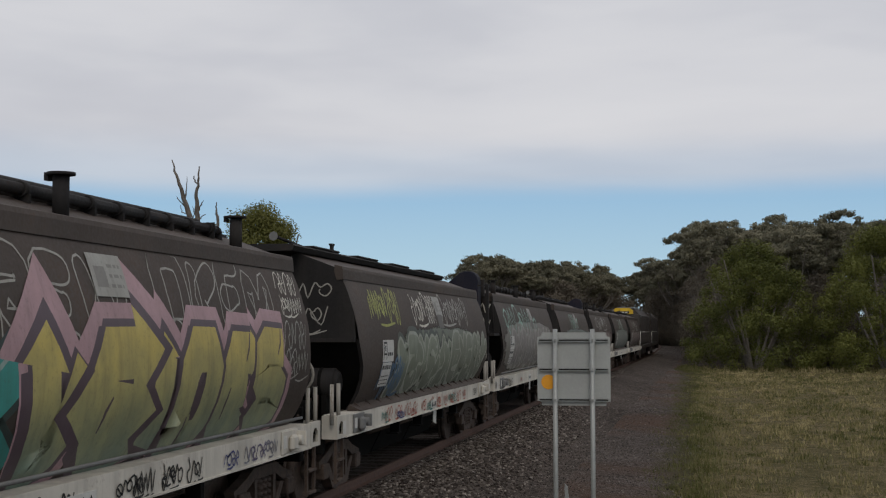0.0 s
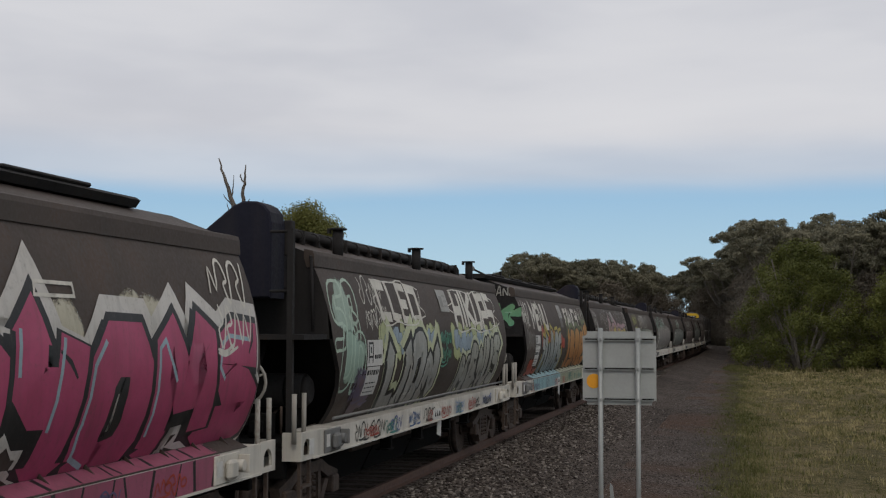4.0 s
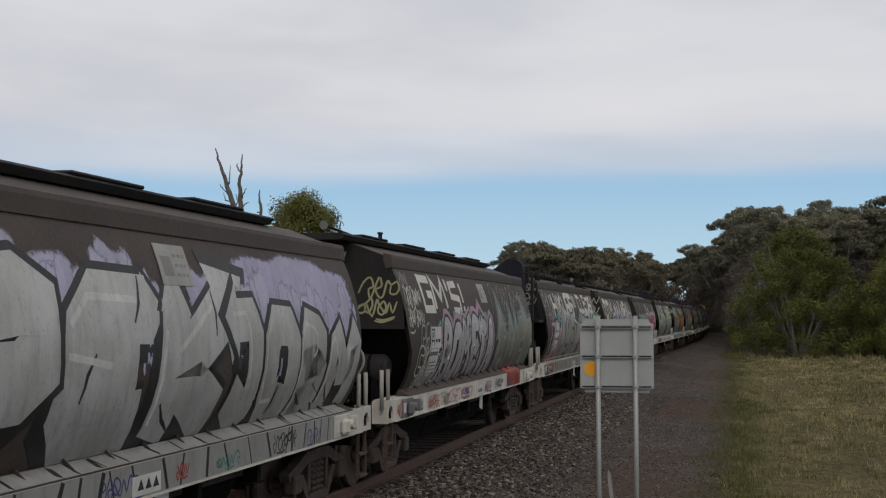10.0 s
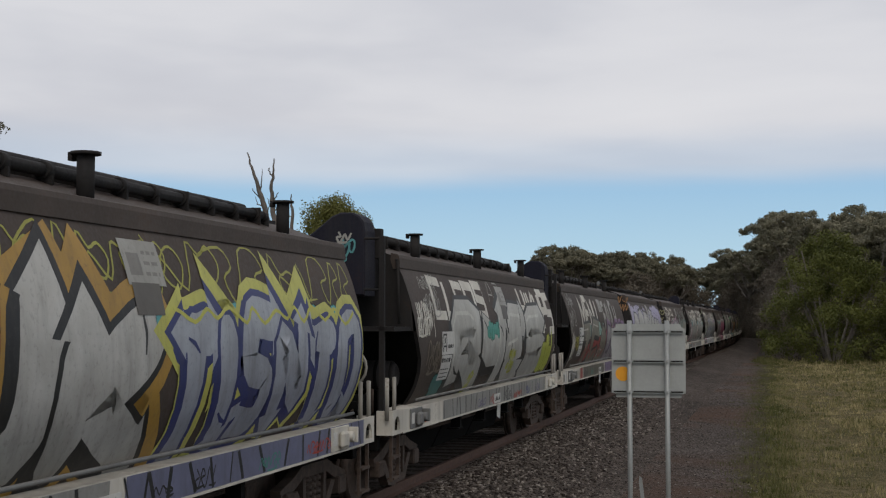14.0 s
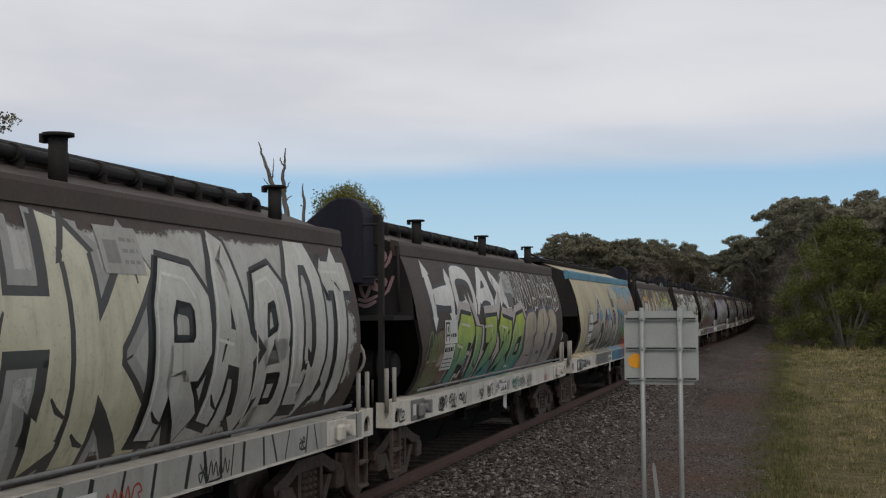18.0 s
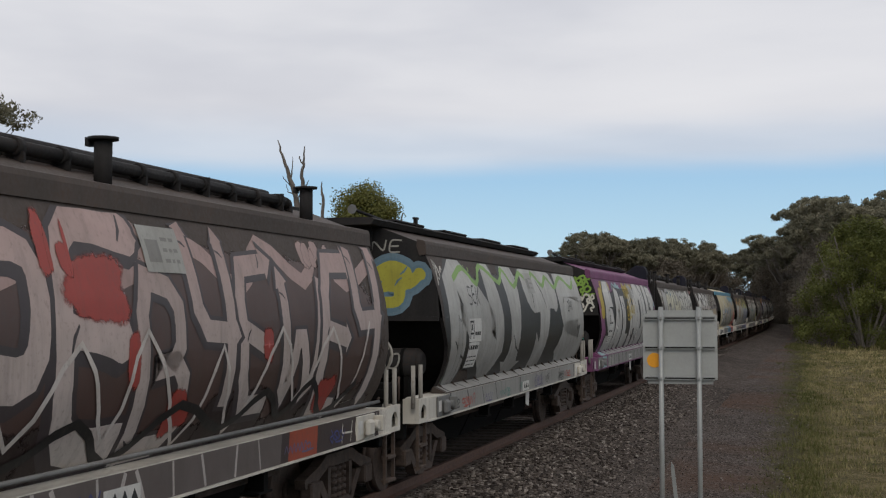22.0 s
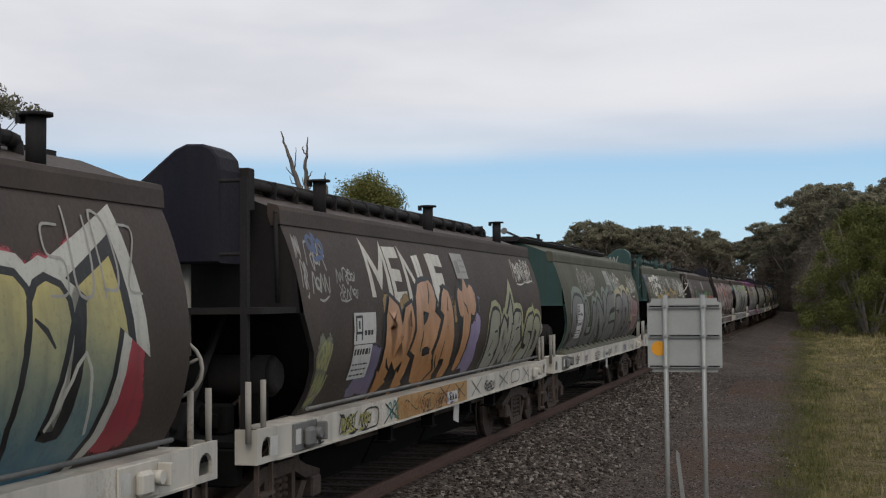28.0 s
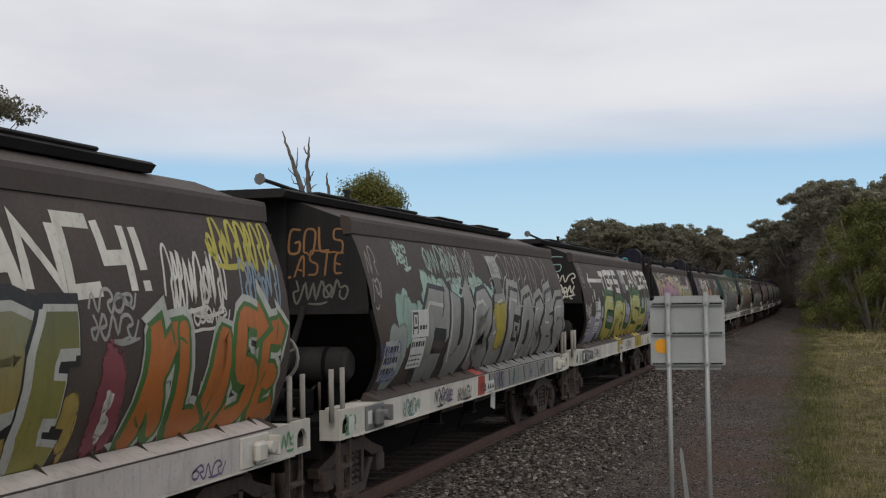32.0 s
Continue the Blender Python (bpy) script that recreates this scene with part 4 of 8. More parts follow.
    plate = cpart("sill_label", 0, lambda: abox(1.4225, 1.429, -0.2, 0.36, 0.965, 1.13), WHITEP, sl_right, "small white label with three black triangles")
    for i in range(3):
        cpart("triangle_mark", i, lambda i=i: aprism([(-0.1 + 0.15 * i, 1.01), (0.02 + 0.15 * i, 1.01), (-0.04 + 0.15 * i, 1.1)], 0, 1.4285, 1.4315), BLACKP, plate)
    if kind == "pipe":
        build_pipe_roof(w, end)
    else:
        build_flat_roof(w, end, hull)
    return w, body, sl


def build_pipe_roof(w, end):
    pm = GREENP if end is GREENP else DARK
    roof = cpart("roof_walkway", "p", lambda: abox(-0.42, 0.42, Y_NEAR + 0.3, Y_FAR - 0.3, 3.605, 3.65), pm, w)
    for x in (0.62, 0.40):
        cpart("roof_pipe", x, lambda x=x: arod((x, Y_NEAR + 0.2, 3.72 - 0.08 * (x > 0.5)), (x, 5.3, 3.72 - 0.08 * (x > 0.5)), 0.055, 8), pm, w)
    cpart("pipe_trough", 0, lambda: abox(0.36, 0.52, Y_NEAR + 0.25, 5.25, 3.5, 3.70, bevel=0.01), pm, w)
    for i in range(17):
        y = -5.3 + i * 0.65
        cpart("pipe_clamp", i, lambda y=y, i=i: box(rod(bmesh.new(), (0.62, y - 0.05, 3.64), (0.62, y + 0.05, 3.64), 0.072, 10), 0.5, 0.7, y - 0.015, y + 0.015, 3.52, 3.60 + 0.11 * (i % 3 == 1)), pm, w)
    cpart("pipe_elbow", 0, lambda: pipe(bmesh.new(), [(0.62, 5.3, 3.64), (0.62, 5.42, 3.62), (0.62, 5.45, 3.42)], 0.06, 8), pm, w)
    for y in (-3.92, 0.65, 5.2):
        def vent(y=y):
            bm = rod(bmesh.new(), (0.93, y, 3.36), (0.93, y, 3.77), 0.075, 10)
            rod(bm, (0.93, y, 3.765), (0.93, y, 3.79), 0.125, 12)
            return box(bm, 0.79, 0.83, y - 0.04, y + 0.04, 3.72, 3.79)
        cpart("vent_post", y, vent, pm, w)
    # gear cover over the near end, with its platform, rails and corner post
    def cover():
        poly = [(-0.30, 2.78), (0.97, 2.78), (0.97, 3.66), (0.945, 3.78), (0.88, 3.86), (0.79, 3.905), (0.62, 3.91), (0.5, 3.86), (-0.30, 3.22)]
        bm = aprism(poly, 1, -6.72, -6.22)
        es = [e for e in bm.edges if abs(e.verts[0].co.y - e.verts[1].co.y) < 1e-6]
        bmesh.ops.bevel(bm, geom=es, offset=0.02, segments=1, affect="EDGES")
        return bm
    cpart("gear_cover", 0, cover, NAVY if end is not GREENP else GREENP, w)
    cpart("gear_duct", 0, lambda: abox(0.2, 0.90, -6.24, Y_NEAR - 0.003, 2.9, 3.62, bevel=0.02), end, w)
    cpart("cover_bracket", 0, lambda: abox(0.93, 1.04, -6.2, -6.05, 3.3, 3.72, bevel=0.01), DARK, w)
    cpart("upper_platform", 0, lambda: abox(-1.35, 1.38, -6.72, Y_NEAR - 0.004, 2.30, 2.36), end, w)
    cpart("corner_post", 0, lambda: abox(1.17, 1.24, -6.72, -6.65, 1.13, 3.58), end, w)
    for z in (3.55, 2.86):
        cpart("hand_rail", z, lambda z=z: arod((-1.2, -6.70, z), (1.2, -6.70, z), 0.018, 6), end, w)
    cpart("drain_pipe", 0, lambda: pipe(bmesh.new(), [(1.17, Y_NEAR - 0.05, 3.3), (1.22, Y_NEAR - 0.16, 3.28), (1.25, Y_NEAR - 0.18, 2.4)], 0.022, 6), DARK, w)
    cpart("pipe_support", 0, lambda: arod((0.45, -6.45, 1.9), (0.45, -6.45, 2.8), 0.09, 10), DIRTYW, w)
    cpart("sill_rod", 0, lambda: arod((1.40, -5.6, 1.335), (1.40, 6.4, 1.335), 0.02, 6), GREYW, w)


def build_flat_roof(w, end, hull):
    cpart("roof_walkway", "f", lambda: aprism([(-0.58, 3.585), (0.58, 3.585), (0.63, 3.655), (0.58, 3.685), (-0.58, 3.685), (-0.63, 3.655)], 1, Y_NEAR - 0.55, 5.5), DARK, w)
    for i in range(4):
        y = -5.2 + i * 2.75
        cpart("roof_hatch", i, lambda y=y: abox(-0.5, 0.60, y, y + 1.5, 3.687, 3.725, bevel=0.015), DARK, w)
    cpart("latch_lever", 0, lambda: pipe(bmesh.new(), [(0.3, -4.7, 3.72), (0.3, -6.25, 3.80)], 0.025, 6), DARK, w)
    cpart("lever_knob", 0, lambda: rod(bmesh.new(), (0.3, -6.2, 3.795), (0.3, -6.33, 3.80), 0.02, 8, 0.07), GREYW, w)
    cpart("lifting_lug", 0, lambda: box(box(bmesh.new(), 0.56, 0.60, -4.20, -4.09, 3.685, 3.80), 0.55, 0.61, -4.22, -4.07, 3.79, 3.82), DARK, w)
    cpart("end_rib", 0, lambda: abox(0.34, 0.42, Y_NEAR - 0.05, Y_NEAR - 0.003, 2.3, 3.6), end, w)
    cpart("end_flange", 0, lambda: abox(-1.4, 1.4, Y_NEAR - 0.06, Y_NEAR - 0.003, 2.26, 2.32), end, w)
    cpart("sill_ledge", 0, lambda: aprism([(1.2, 1.241), (1.4225, 1.241), (1.4225, 1.25), (1.2325, 1.335)], 1, -5.55, 6.35), hull, w)
    for i in range(17):
        y = -5.3 + i * 0.71
        cpart("ledge_gusset", i, lambda y=y: aprism([(1.235, 1.30), (1.35, 1.275), (1.35, 1.281), (1.252, 1.37)], 1, y - 0.006, y + 0.006), hull, w)


def bars(u0, u1, z0, z1, rows, rng, fill=0.55):
    """Lines of unreadable stencilling as plain bars."""
    out = []
    h = (z1 - z0) / rows
    for r in range(rows):
        u = u0
        while u < u1 - 0.02:
            ln = min(rng.uniform(0.04, 0.12), u1 - u)
            z = z1 - (r + 0.75) * h
            out.append((np.array([(u, z), (u + ln, z), (u + ln, z + h * fill), (u, z + h * fill)]), [(0, 1, 2, 3)]))
            u += ln + 0.03
    return out


def quad(u0, u1, z0, z1, lean=0.0):
    return np.array([(u0, z0), (u1, z0), (u1 + lean, z1), (u0 + lean, z1)]), [(0, 1, 2, 3)]


def data_panels(sd, rng, u=-4.28):
    """White stencilled panel low on the side and the pale patch higher up."""
    sd.lift = max(sd.lift, 0.006)
    sd.lay([quad(u, u + 0.78, 1.93, 2.28)], WHITEP, "data_panel", "white stencilled data panel with lettering")
    sd.lay([quad(u + 0.02, u + 0.66, 1.54, 1.92)], WHITEP, "data_panel", "white stencilled data panel with lettering")
    mark = [quad(u + 0.06, u + 0.10, 1.97, 2.25), quad(u + 0.26, u + 0.30, 1.97, 2.25), quad(u + 0.06, u + 0.30, 2.22, 2.25), quad(u + 0.06, u + 0.30, 2.04, 2.07), quad(u + 0.15, u + 0.21, 2.10, 2.19)]
    sd.lay(mark + bars(u + 0.36, u + 0.72, 2.0, 2.1, 1, rng) + bars(u + 0.05, u + 0.62, 1.78, 1.90, 1, rng) + bars(u + 0.06, u + 0.58, 1.56, 1.74, 3, rng, 0.3), BLACKP, "stencil_mark")
    p = rng.uniform(0.4, 0.7)
    sd.lay([quad(p, p + 0.68, 2.72, 3.09)], spray((0.33, 0.33, 0.32)), "pale_patch")
    sd.lay([quad(p + 0.08, p + 0.3, 2.80, 2.98)] + bars(p + 0.36, p + 0.62, 2.78, 3.04, 3, rng, 0.35), spray((0.21, 0.205, 0.2)), "faded_stencil")
    if rng.random() < 0.6:
        sd.lay([quad(p + 0.05, p + 0.55, 2.48, 2.74)], spray((0.115, 0.107, 0.10)), "faded_patch")


TRAIN = []
PALE, GREYISH, INK = (0.62, 0.60, 0.56), (0.33, 0.325, 0.31), (0.015, 0.015, 0.016)


class Paint:
    """All that has been sprayed, rolled and drawn on one wagon."""

    def __init__(self, w, body, sl, seed):
        self.rng = random.Random(seed)
        ends = [o for o in w.children if o.name.startswith("end_wall")]
        tank = next(o for o in w.children if o.name.startswith("air_tank"))
        covers = [o for o in w.children if o.name.startswith("gear_cover")]
        self.side = Side(body, on_side, PROFILE_Z, (Y_NEAR + 0.03, Y_FAR - 0.03, 1.22, 3.16))
        self.end = Side(ends[0], on_end, (), (-1.36, 1.36, 2.33, 3.5))
        self.ledge = Side(sl, on_ledge, (), (-5.54, 6.34, 1.252, 1.33))
        self.flat = not covers
        self.sill = Side(sl, on_sill, (), (-6.74, 6.74, 0.95, 1.235))
        self.tank = Side(tank, lambda lift: on_end(lift, -5.875), (), (0.22, 1.05, 1.5, 1.84))
        self.cover = Side(covers[0], lambda lift: on_end(lift, -6.725), (), (-0.33, 0.84, 2.8, 3.9)) if covers else self.end

    def marks(self, sd, text, u0, u1, z0, z1, c, width, name="tag"):
        if u1 - u0 < 0.08 or z1 - z0 < 0.04:
            return
        if text:
            forms, w = block_letters(text.upper(), u0, u1, z0, z1, self.rng, 0.09, 1, 0.14, 0.42)
            wd = max(width, 0.018 if sd is self.sill else 0.026)
            sd.lay([stroke(smooth_path(q, 2), wd * self.rng.uniform(0.85, 1.15), 0.25) for fm in forms for q in fm], spray(c), name)
        else:
            n = max(3, min(10, round((u1 - u0) / max(0.24 * (z1 - z0), 0.13))))
            sd.lay(scribble(u0, u1, z0, z1, self.rng, max(width, 0.02) * 1.05, n), spray(c), name)

    def tag(self, text, u0, u1, z0, z1, c, width):
        self.marks(self.side, text, u0, u1, z0, z1, c, width)

    def roller(self, text, u0, u1, z0, z1, c):
        forms, w = block_letters(text, u0, u1, z0 + 0.06, z1 - 0.08, self.rng, 0.055, weight=0.31)
        for fm in forms:
            self.side.lay([ribbon(p, w * self.rng.uniform(0.9, 1.1)) for p in fm], spray(c), "roller_letter")
            self.side.lift -= 0.00018

    def piece(self, text, u0, u1, z0, z1, fill, fill2, line, halo, shine, hard=False, weight=0.62):
        if u1 - u0 > 0.25 and z1 - z0 > 0.2:
            piece(self.side, self.rng, text, u0, u1, z0, z1, fill, fill2, line, halo, shine, hard, weight)

    def hollow(self, text, u0, u1, z0, z1, c, width=0.022):
        """Quick bubble letters drawn as a single line round each stroke."""
        forms, w = block_letters(text, u0, u1, z0, z1, self.rng, 0.08, 1, 0.1, 0.5, 0.45)
        out = []
        for fm in forms:
            for q in fm:
                v, _ = swollen(q, w)
                m = len(v) // 2
                out.append(stroke(np.concatenate([v[:m], v[m:][::-1], v[:1]]), width))
        self.side.lay(out, spray(c), "throw_up_outline")

    def contour(self, u0, u1, z0, z1, c, width=0.03):
        """A wavy line round a field of lettering."""
        n, rng = 40, self.rng
        ph = rng.uniform(0, 6)
        pts = []
        for i in range(n + 1):
            a = 2 * math.pi * i / n
            k = 1 + 0.09 * math.sin(7 * a + ph) + 0.05 * math.sin(11 * a)
            cx, sn = math.cos(a), math.sin(a)
            r = (abs(cx) ** 5 + abs(sn) ** 5) ** -0.2 * k
            pts.append(((u0 + u1) / 2 + (u1 - u0) / 2 * r * cx, (z0 + z1) / 2 + (z1 - z0) / 2 * r * sn))
        self.side.lay([stroke(pts, width)], spray(c), "sprayed_contour")

    def crest(self, u0, u1, z0, z1, c, width=0.035, step=0.45):
        """A jagged line along the top of a piece."""
        rng, u, pts, up = self.rng, u0, [], False
        while u < u1:
            pts.append((u, z1 - rng.uniform(0, 0.3) * (z1 - z0) if up else z0 + rng.uniform(0, 0.3) * (z1 - z0)))
            u += step * rng.uniform(0.35, 0.8)
            up = not up
        self.side.lay([stroke(smooth_path(pts, 3), width)], spray(c), "sprayed_contour")

    def flames(self, u0, u1, z0, z1, c, step=0.22):
        """Upright licks of overspray above a piece, tall and short by turns."""
        out, u, rng = [], u0, self.rng
        while u < u1:
            w = step * rng.uniform(0.7, 1.5)
            top = z0 + (z1 - z0) * rng.uniform(0.35, 1.0)
            out.append(cloud(u, min(u + w, u1 + 0.05), z0 - 0.1, top, rng, 0.04))
            u += w * rng.uniform(0.5, 0.85)
        self.side.lay(out, spray(c, soft=True), "sprayed_fringe", "", False, True)

    def cloud(self, u0, u1, z0, z1, c):
        h, w, rng = z1 - z0, u1 - u0, self.rng
        if w < 0.12 or h < 0.08:
            return
        if w > 2.4 * h and h < 1.2:
            # a fringe: puffs of uneven size, thinning towards the top
            out, u = [], u0
            while u < u1:
                r = h * rng.uniform(0.28, 0.5)
                zc = z0 + rng.uniform(0.25, 0.75) * h
                out.append(cloud(u, min(u + 2 * r, u1 + 0.05), max(zc - r, z0 - 0.03), min(zc + r, z1 + 0.04), rng, 0.3 * r))
                u += r * rng.uniform(0.7, 1.5)
            self.side.lay(out, spray(c, soft=True), "sprayed_fringe", "", False, True)
        else:
            self.side.lay([cloud(u0, u1, z0, z1, rng, min(0.2, 0.22 * h, 0.22 * w))], spray(c, soft=True), "sprayed_background")

    def dots(self, c, *spots):
        out = []
        for u, z in spots:
            r = self.rng.uniform(0.05, 0.11)
            vs = [(u + r * 0.7 * math.cos(a * 0.5236), z + r * 1.2 * math.sin(a * 0.5236)) for a in range(12)]
            out.append((np.array(vs), [tuple(range(12))]))
        self.side.lay(out, spray(c), "sprayed_dots")

    def patch(self, u0, u1, z0, z1, c):
        self.side.lift = max(self.side.lift, 0.008)
        self.side.lay([quad(u0, u1, z0, z1)], spray(c), "data_panel")
        self.side.lay(bars(u0 + 0.05, u1 - 0.05, z0 + 0.04, z1 - 0.04, 3, self.rng), BLACKP, "stencil_mark")

    def arrow(self, u0, z0, u1, z1, c):
        self.side.lay([stroke([(u0, z0), ((u0 + u1) / 2, (z0 + z1) / 2), (u1, z1)], 0.09), stroke([(u0 + 0.3, z0 + 0.16), (u0, z0), (u0 + 0.25, z0 - 0.16)], 0.06)], spray(c), "sprayed_arrow")

    def end_tag(self, text, u0, u1, z0, z1, c, width):
        self.marks(self.end, text, u0, u1, z0, z1, c, width)

    def end_piece(self, text, u0, u1, z0, z1, fill, fill2, line, halo, shine):
        piece(self.end, self.rng, text, u0, u1, z0, z1, fill, fill2, line, halo, shine)

    def cover_tag(self, text, u0, u1, z0, z1, c, width):
        self.marks(self.cover, text, u0, u1, z0, z1, c, width)

    def tank_tag(self, text, u0, u1, z0, z1, c):
        self.marks(self.tank, text, u0, u1, z0, z1, c, 0.025 if not text else 0)

    def sill_tag(self, text, u0, u1, z0, z1, c):
        n = 1 if text else max(1, round((u1 - u0) / 0.75))
        for i in range(n):
            a = u0 + (u1 - u0) * i / n
            b = a + (u1 - u0) / n * (1.0 if n == 1 else self.rng.uniform(0.6, 0.92))
            self.marks(self.sill, text, a, b, min(z0, 1.0), max(z1, 1.17), c, 0.0 if text else 0.022, "sill_tag")

    def sill_fill(self, u0, u1, c):
        self.sill.lay([quad(u0, u1, 0.95, 1.234, 0.04)], spray(c), "sill_paint")
        if self.flat:
            self.ledge.lay([quad(max(u0, -5.5), min(u1, 6.3), 1.253, 1.329, 0.02)], spray(c), "ledge_paint")

    def sill_piece(self, u0, u1, c, line=INK, step=0.5):
        """The feet of a piece, carried over the ledge and the sill: filled, with slanting black cuts."""
        self.sill_fill(u0, u1, c)
        rng, u, low, high = self.rng, u0 + 0.1, [], []
        while u < u1 - 0.1:
            lean, w = rng.uniform(-0.14, 0.14), rng.uniform(0.025, 0.07)
            low.append(stroke([(u, 0.955), (u + lean * 0.5, 1.1), (u + lean, 1.23)], w))
            high.append(stroke([(u + lean, 1.255), (u + lean * 1.2, 1.29), (u + lean * 1.4, 1.328)], w))
            u += step * rng.uniform(0.4, 1.3)
        self.sill.lay(low, spray(line), "sill_paint", "", False, True)
        if self.flat:
            self.ledge.lay(high, spray(line), "ledge_paint", "", False, True)

    def small_sill_tags(self):
        """The many little marker tags between the larger ones on a sill."""
        rng = random.Random(int(self.rng.random() * 1e6))
        inks = (INK, INK, (0.05, 0.06, 0.2), (0.36, 0.05, 0.03), (0.06, 0.22, 0.2), (0.12, 0.1, 0.2))
        for i in range(9):
            u = -5.6 + 1.25 * i + rng.uniform(-0.3, 0.3)
            if rng.random() < 0.75:
                z = rng.uniform(0.98, 1.03)
                self.marks(self.sill, None, u, u + rng.uniform(0.3, 0.9), z, z + rng.uniform(0.1, 0.18), rng.choice(inks), 0.016, "sill_tag")


def paint_w0(p):
    p.tag(None, -5.64, -4.49, 2.54, 3.09, GREYISH, 0.03)
    p.tag("VAPE", -3.51, -2.27, 2.65, 2.94, GREYISH, 0)
    p.hollow("GREW", -2.16, 0.97, 2.36, 2.98, GREYISH)
    p.hollow("OKEM", 1.9, 5.2, 2.44, 3.1, GREYISH)
    p.tag(None, 5.58, 6.50, 2.63, 3.14, PALE, 0.02)
    p.tag(None, 5.35, 6.50, 1.90, 2.54, GREYISH, 0.02)
    p.cloud(-5.07, -4.25, 1.26, 2.23, (0.2, 0.24, 0.07))
    p.piece("E", -4.88, -3.84, 1.26, 2.12, (0.17, 0.22, 0.06), None, INK, (0.38, 0.38, 0.36), None, True)
    p.cloud(-2.95, -1.75, 1.3, 2.38, (0.07, 0.08, 0.2))
    p.contour(-2.9, -1.8, 1.35, 2.3, GREYISH)
    p.piece("K", -1.93, -0.82, 1.26, 2.31, (0.04, 0.24, 0.23), (0.05, 0.3, 0.28), (0.03, 0.05, 0.05), None, (0.3, 0.4, 0.4), True)
    p.flames(-0.9, 5.4, 1.9, 2.42, (0.42, 0.27, 0.3), 0.4)
    p.piece("VEIOES", -0.9, 5.5, 1.2, 2.36, (0.2, 0.28, 0.24), (0.52, 0.42, 0.12), (0.1, 0.07, 0.09), (0.42, 0.27, 0.31), None, True)
    p.sill_tag(None, -4.34, -2.29, 1.05, 1.07, INK)
    p.sill_tag(None, -2.63, -1.74, 0.99, 1.14, INK)
    p.sill_tag(None, -1.14, -0.03, 1.06, 1.14, INK)
    p.sill_tag(None, 1.11, 3.0, 0.97, 1.2, INK)
    p.tank_tag("EKE", 0.3, 0.95, 1.5, 1.78, PALE)
    p.sill_tag(None, 4.09, 6.10, 1.01, 1.18, (0.2, 0.2, 0.25))
    p.tag("SWND", -5.55, -4.6, 2.0, 2.9, GREYISH, 0.03)
    p.crest(-5.3, -3.4, 1.4, 2.6, GREYISH, 0.06, 0.9)


def paint_w1(p):
    p.end_piece(None, 0.11, 1.30, 2.40, 3.07, (0.12, 0.36, 0.25), (0.2, 0.38, 0.2), INK, None, (0.3, 0.5, 0.4))
    p.end_tag("DANK", 0.63, 1.20, 3.18, 3.39, GREYISH, 0)
    p.tag("WHIZ", -5.7, -4.75, 2.5, 3.1, PALE, 0.05)
    p.roller("MENU", -4.33, -1.90, 2.40, 3.10, PALE)
    p.tag("DRANK", -5.45, -4.4, 1.95, 2.35, GREYISH, 0.025)
    p.tag(None, -5.54, -5.48, 1.43, 1.86, GREYISH, 0.025)
    p.cloud(-4.71, -2.94, 1.26, 1.48, (0.33, 0.06, 0.03))
    p.flames(-3.2, 1.1, 2.0, 2.55, (0.36, 0.06, 0.04), 0.4)
    p.cloud(-4.95, -3.9, 1.26, 1.75, (0.36, 0.07, 0.04))
    p.piece("ZUARS", -3.17, 0.48, 1.26, 2.24, (0.2, 0.25, 0.28), (0.375, 0.4, 0.4), INK, (0.42, 0.36, 0.06), (0.45, 0.45, 0.42), True)
    p.roller("FANCY", 1.79, 4.69, 2.47, 3.06, PALE)
    p.tag(None, 4.51, 6.50, 2.56, 3.07, PALE, 0.02)
    p.piece("ISRES", 1.78, 6.42, 1.26, 2.38, (0.42, 0.16, 0.05), (0.5, 0.26, 0.08), INK, (0.13, 0.16, 0.07), None)
    p.sill_piece(-4.4, 0.3, (0.25, 0.42, 0.48))
    p.sill_piece(0.38, 6.26, (0.3, 0.33, 0.24))
    p.sill_tag(None, -4.85, -4.31, 0.97, 1.17, (0.33, 0.06, 0.03))
    p.sill_tag(None, -2.14, -0.42, 1.00, 1.15, (0.3, 0.4, 0.45))


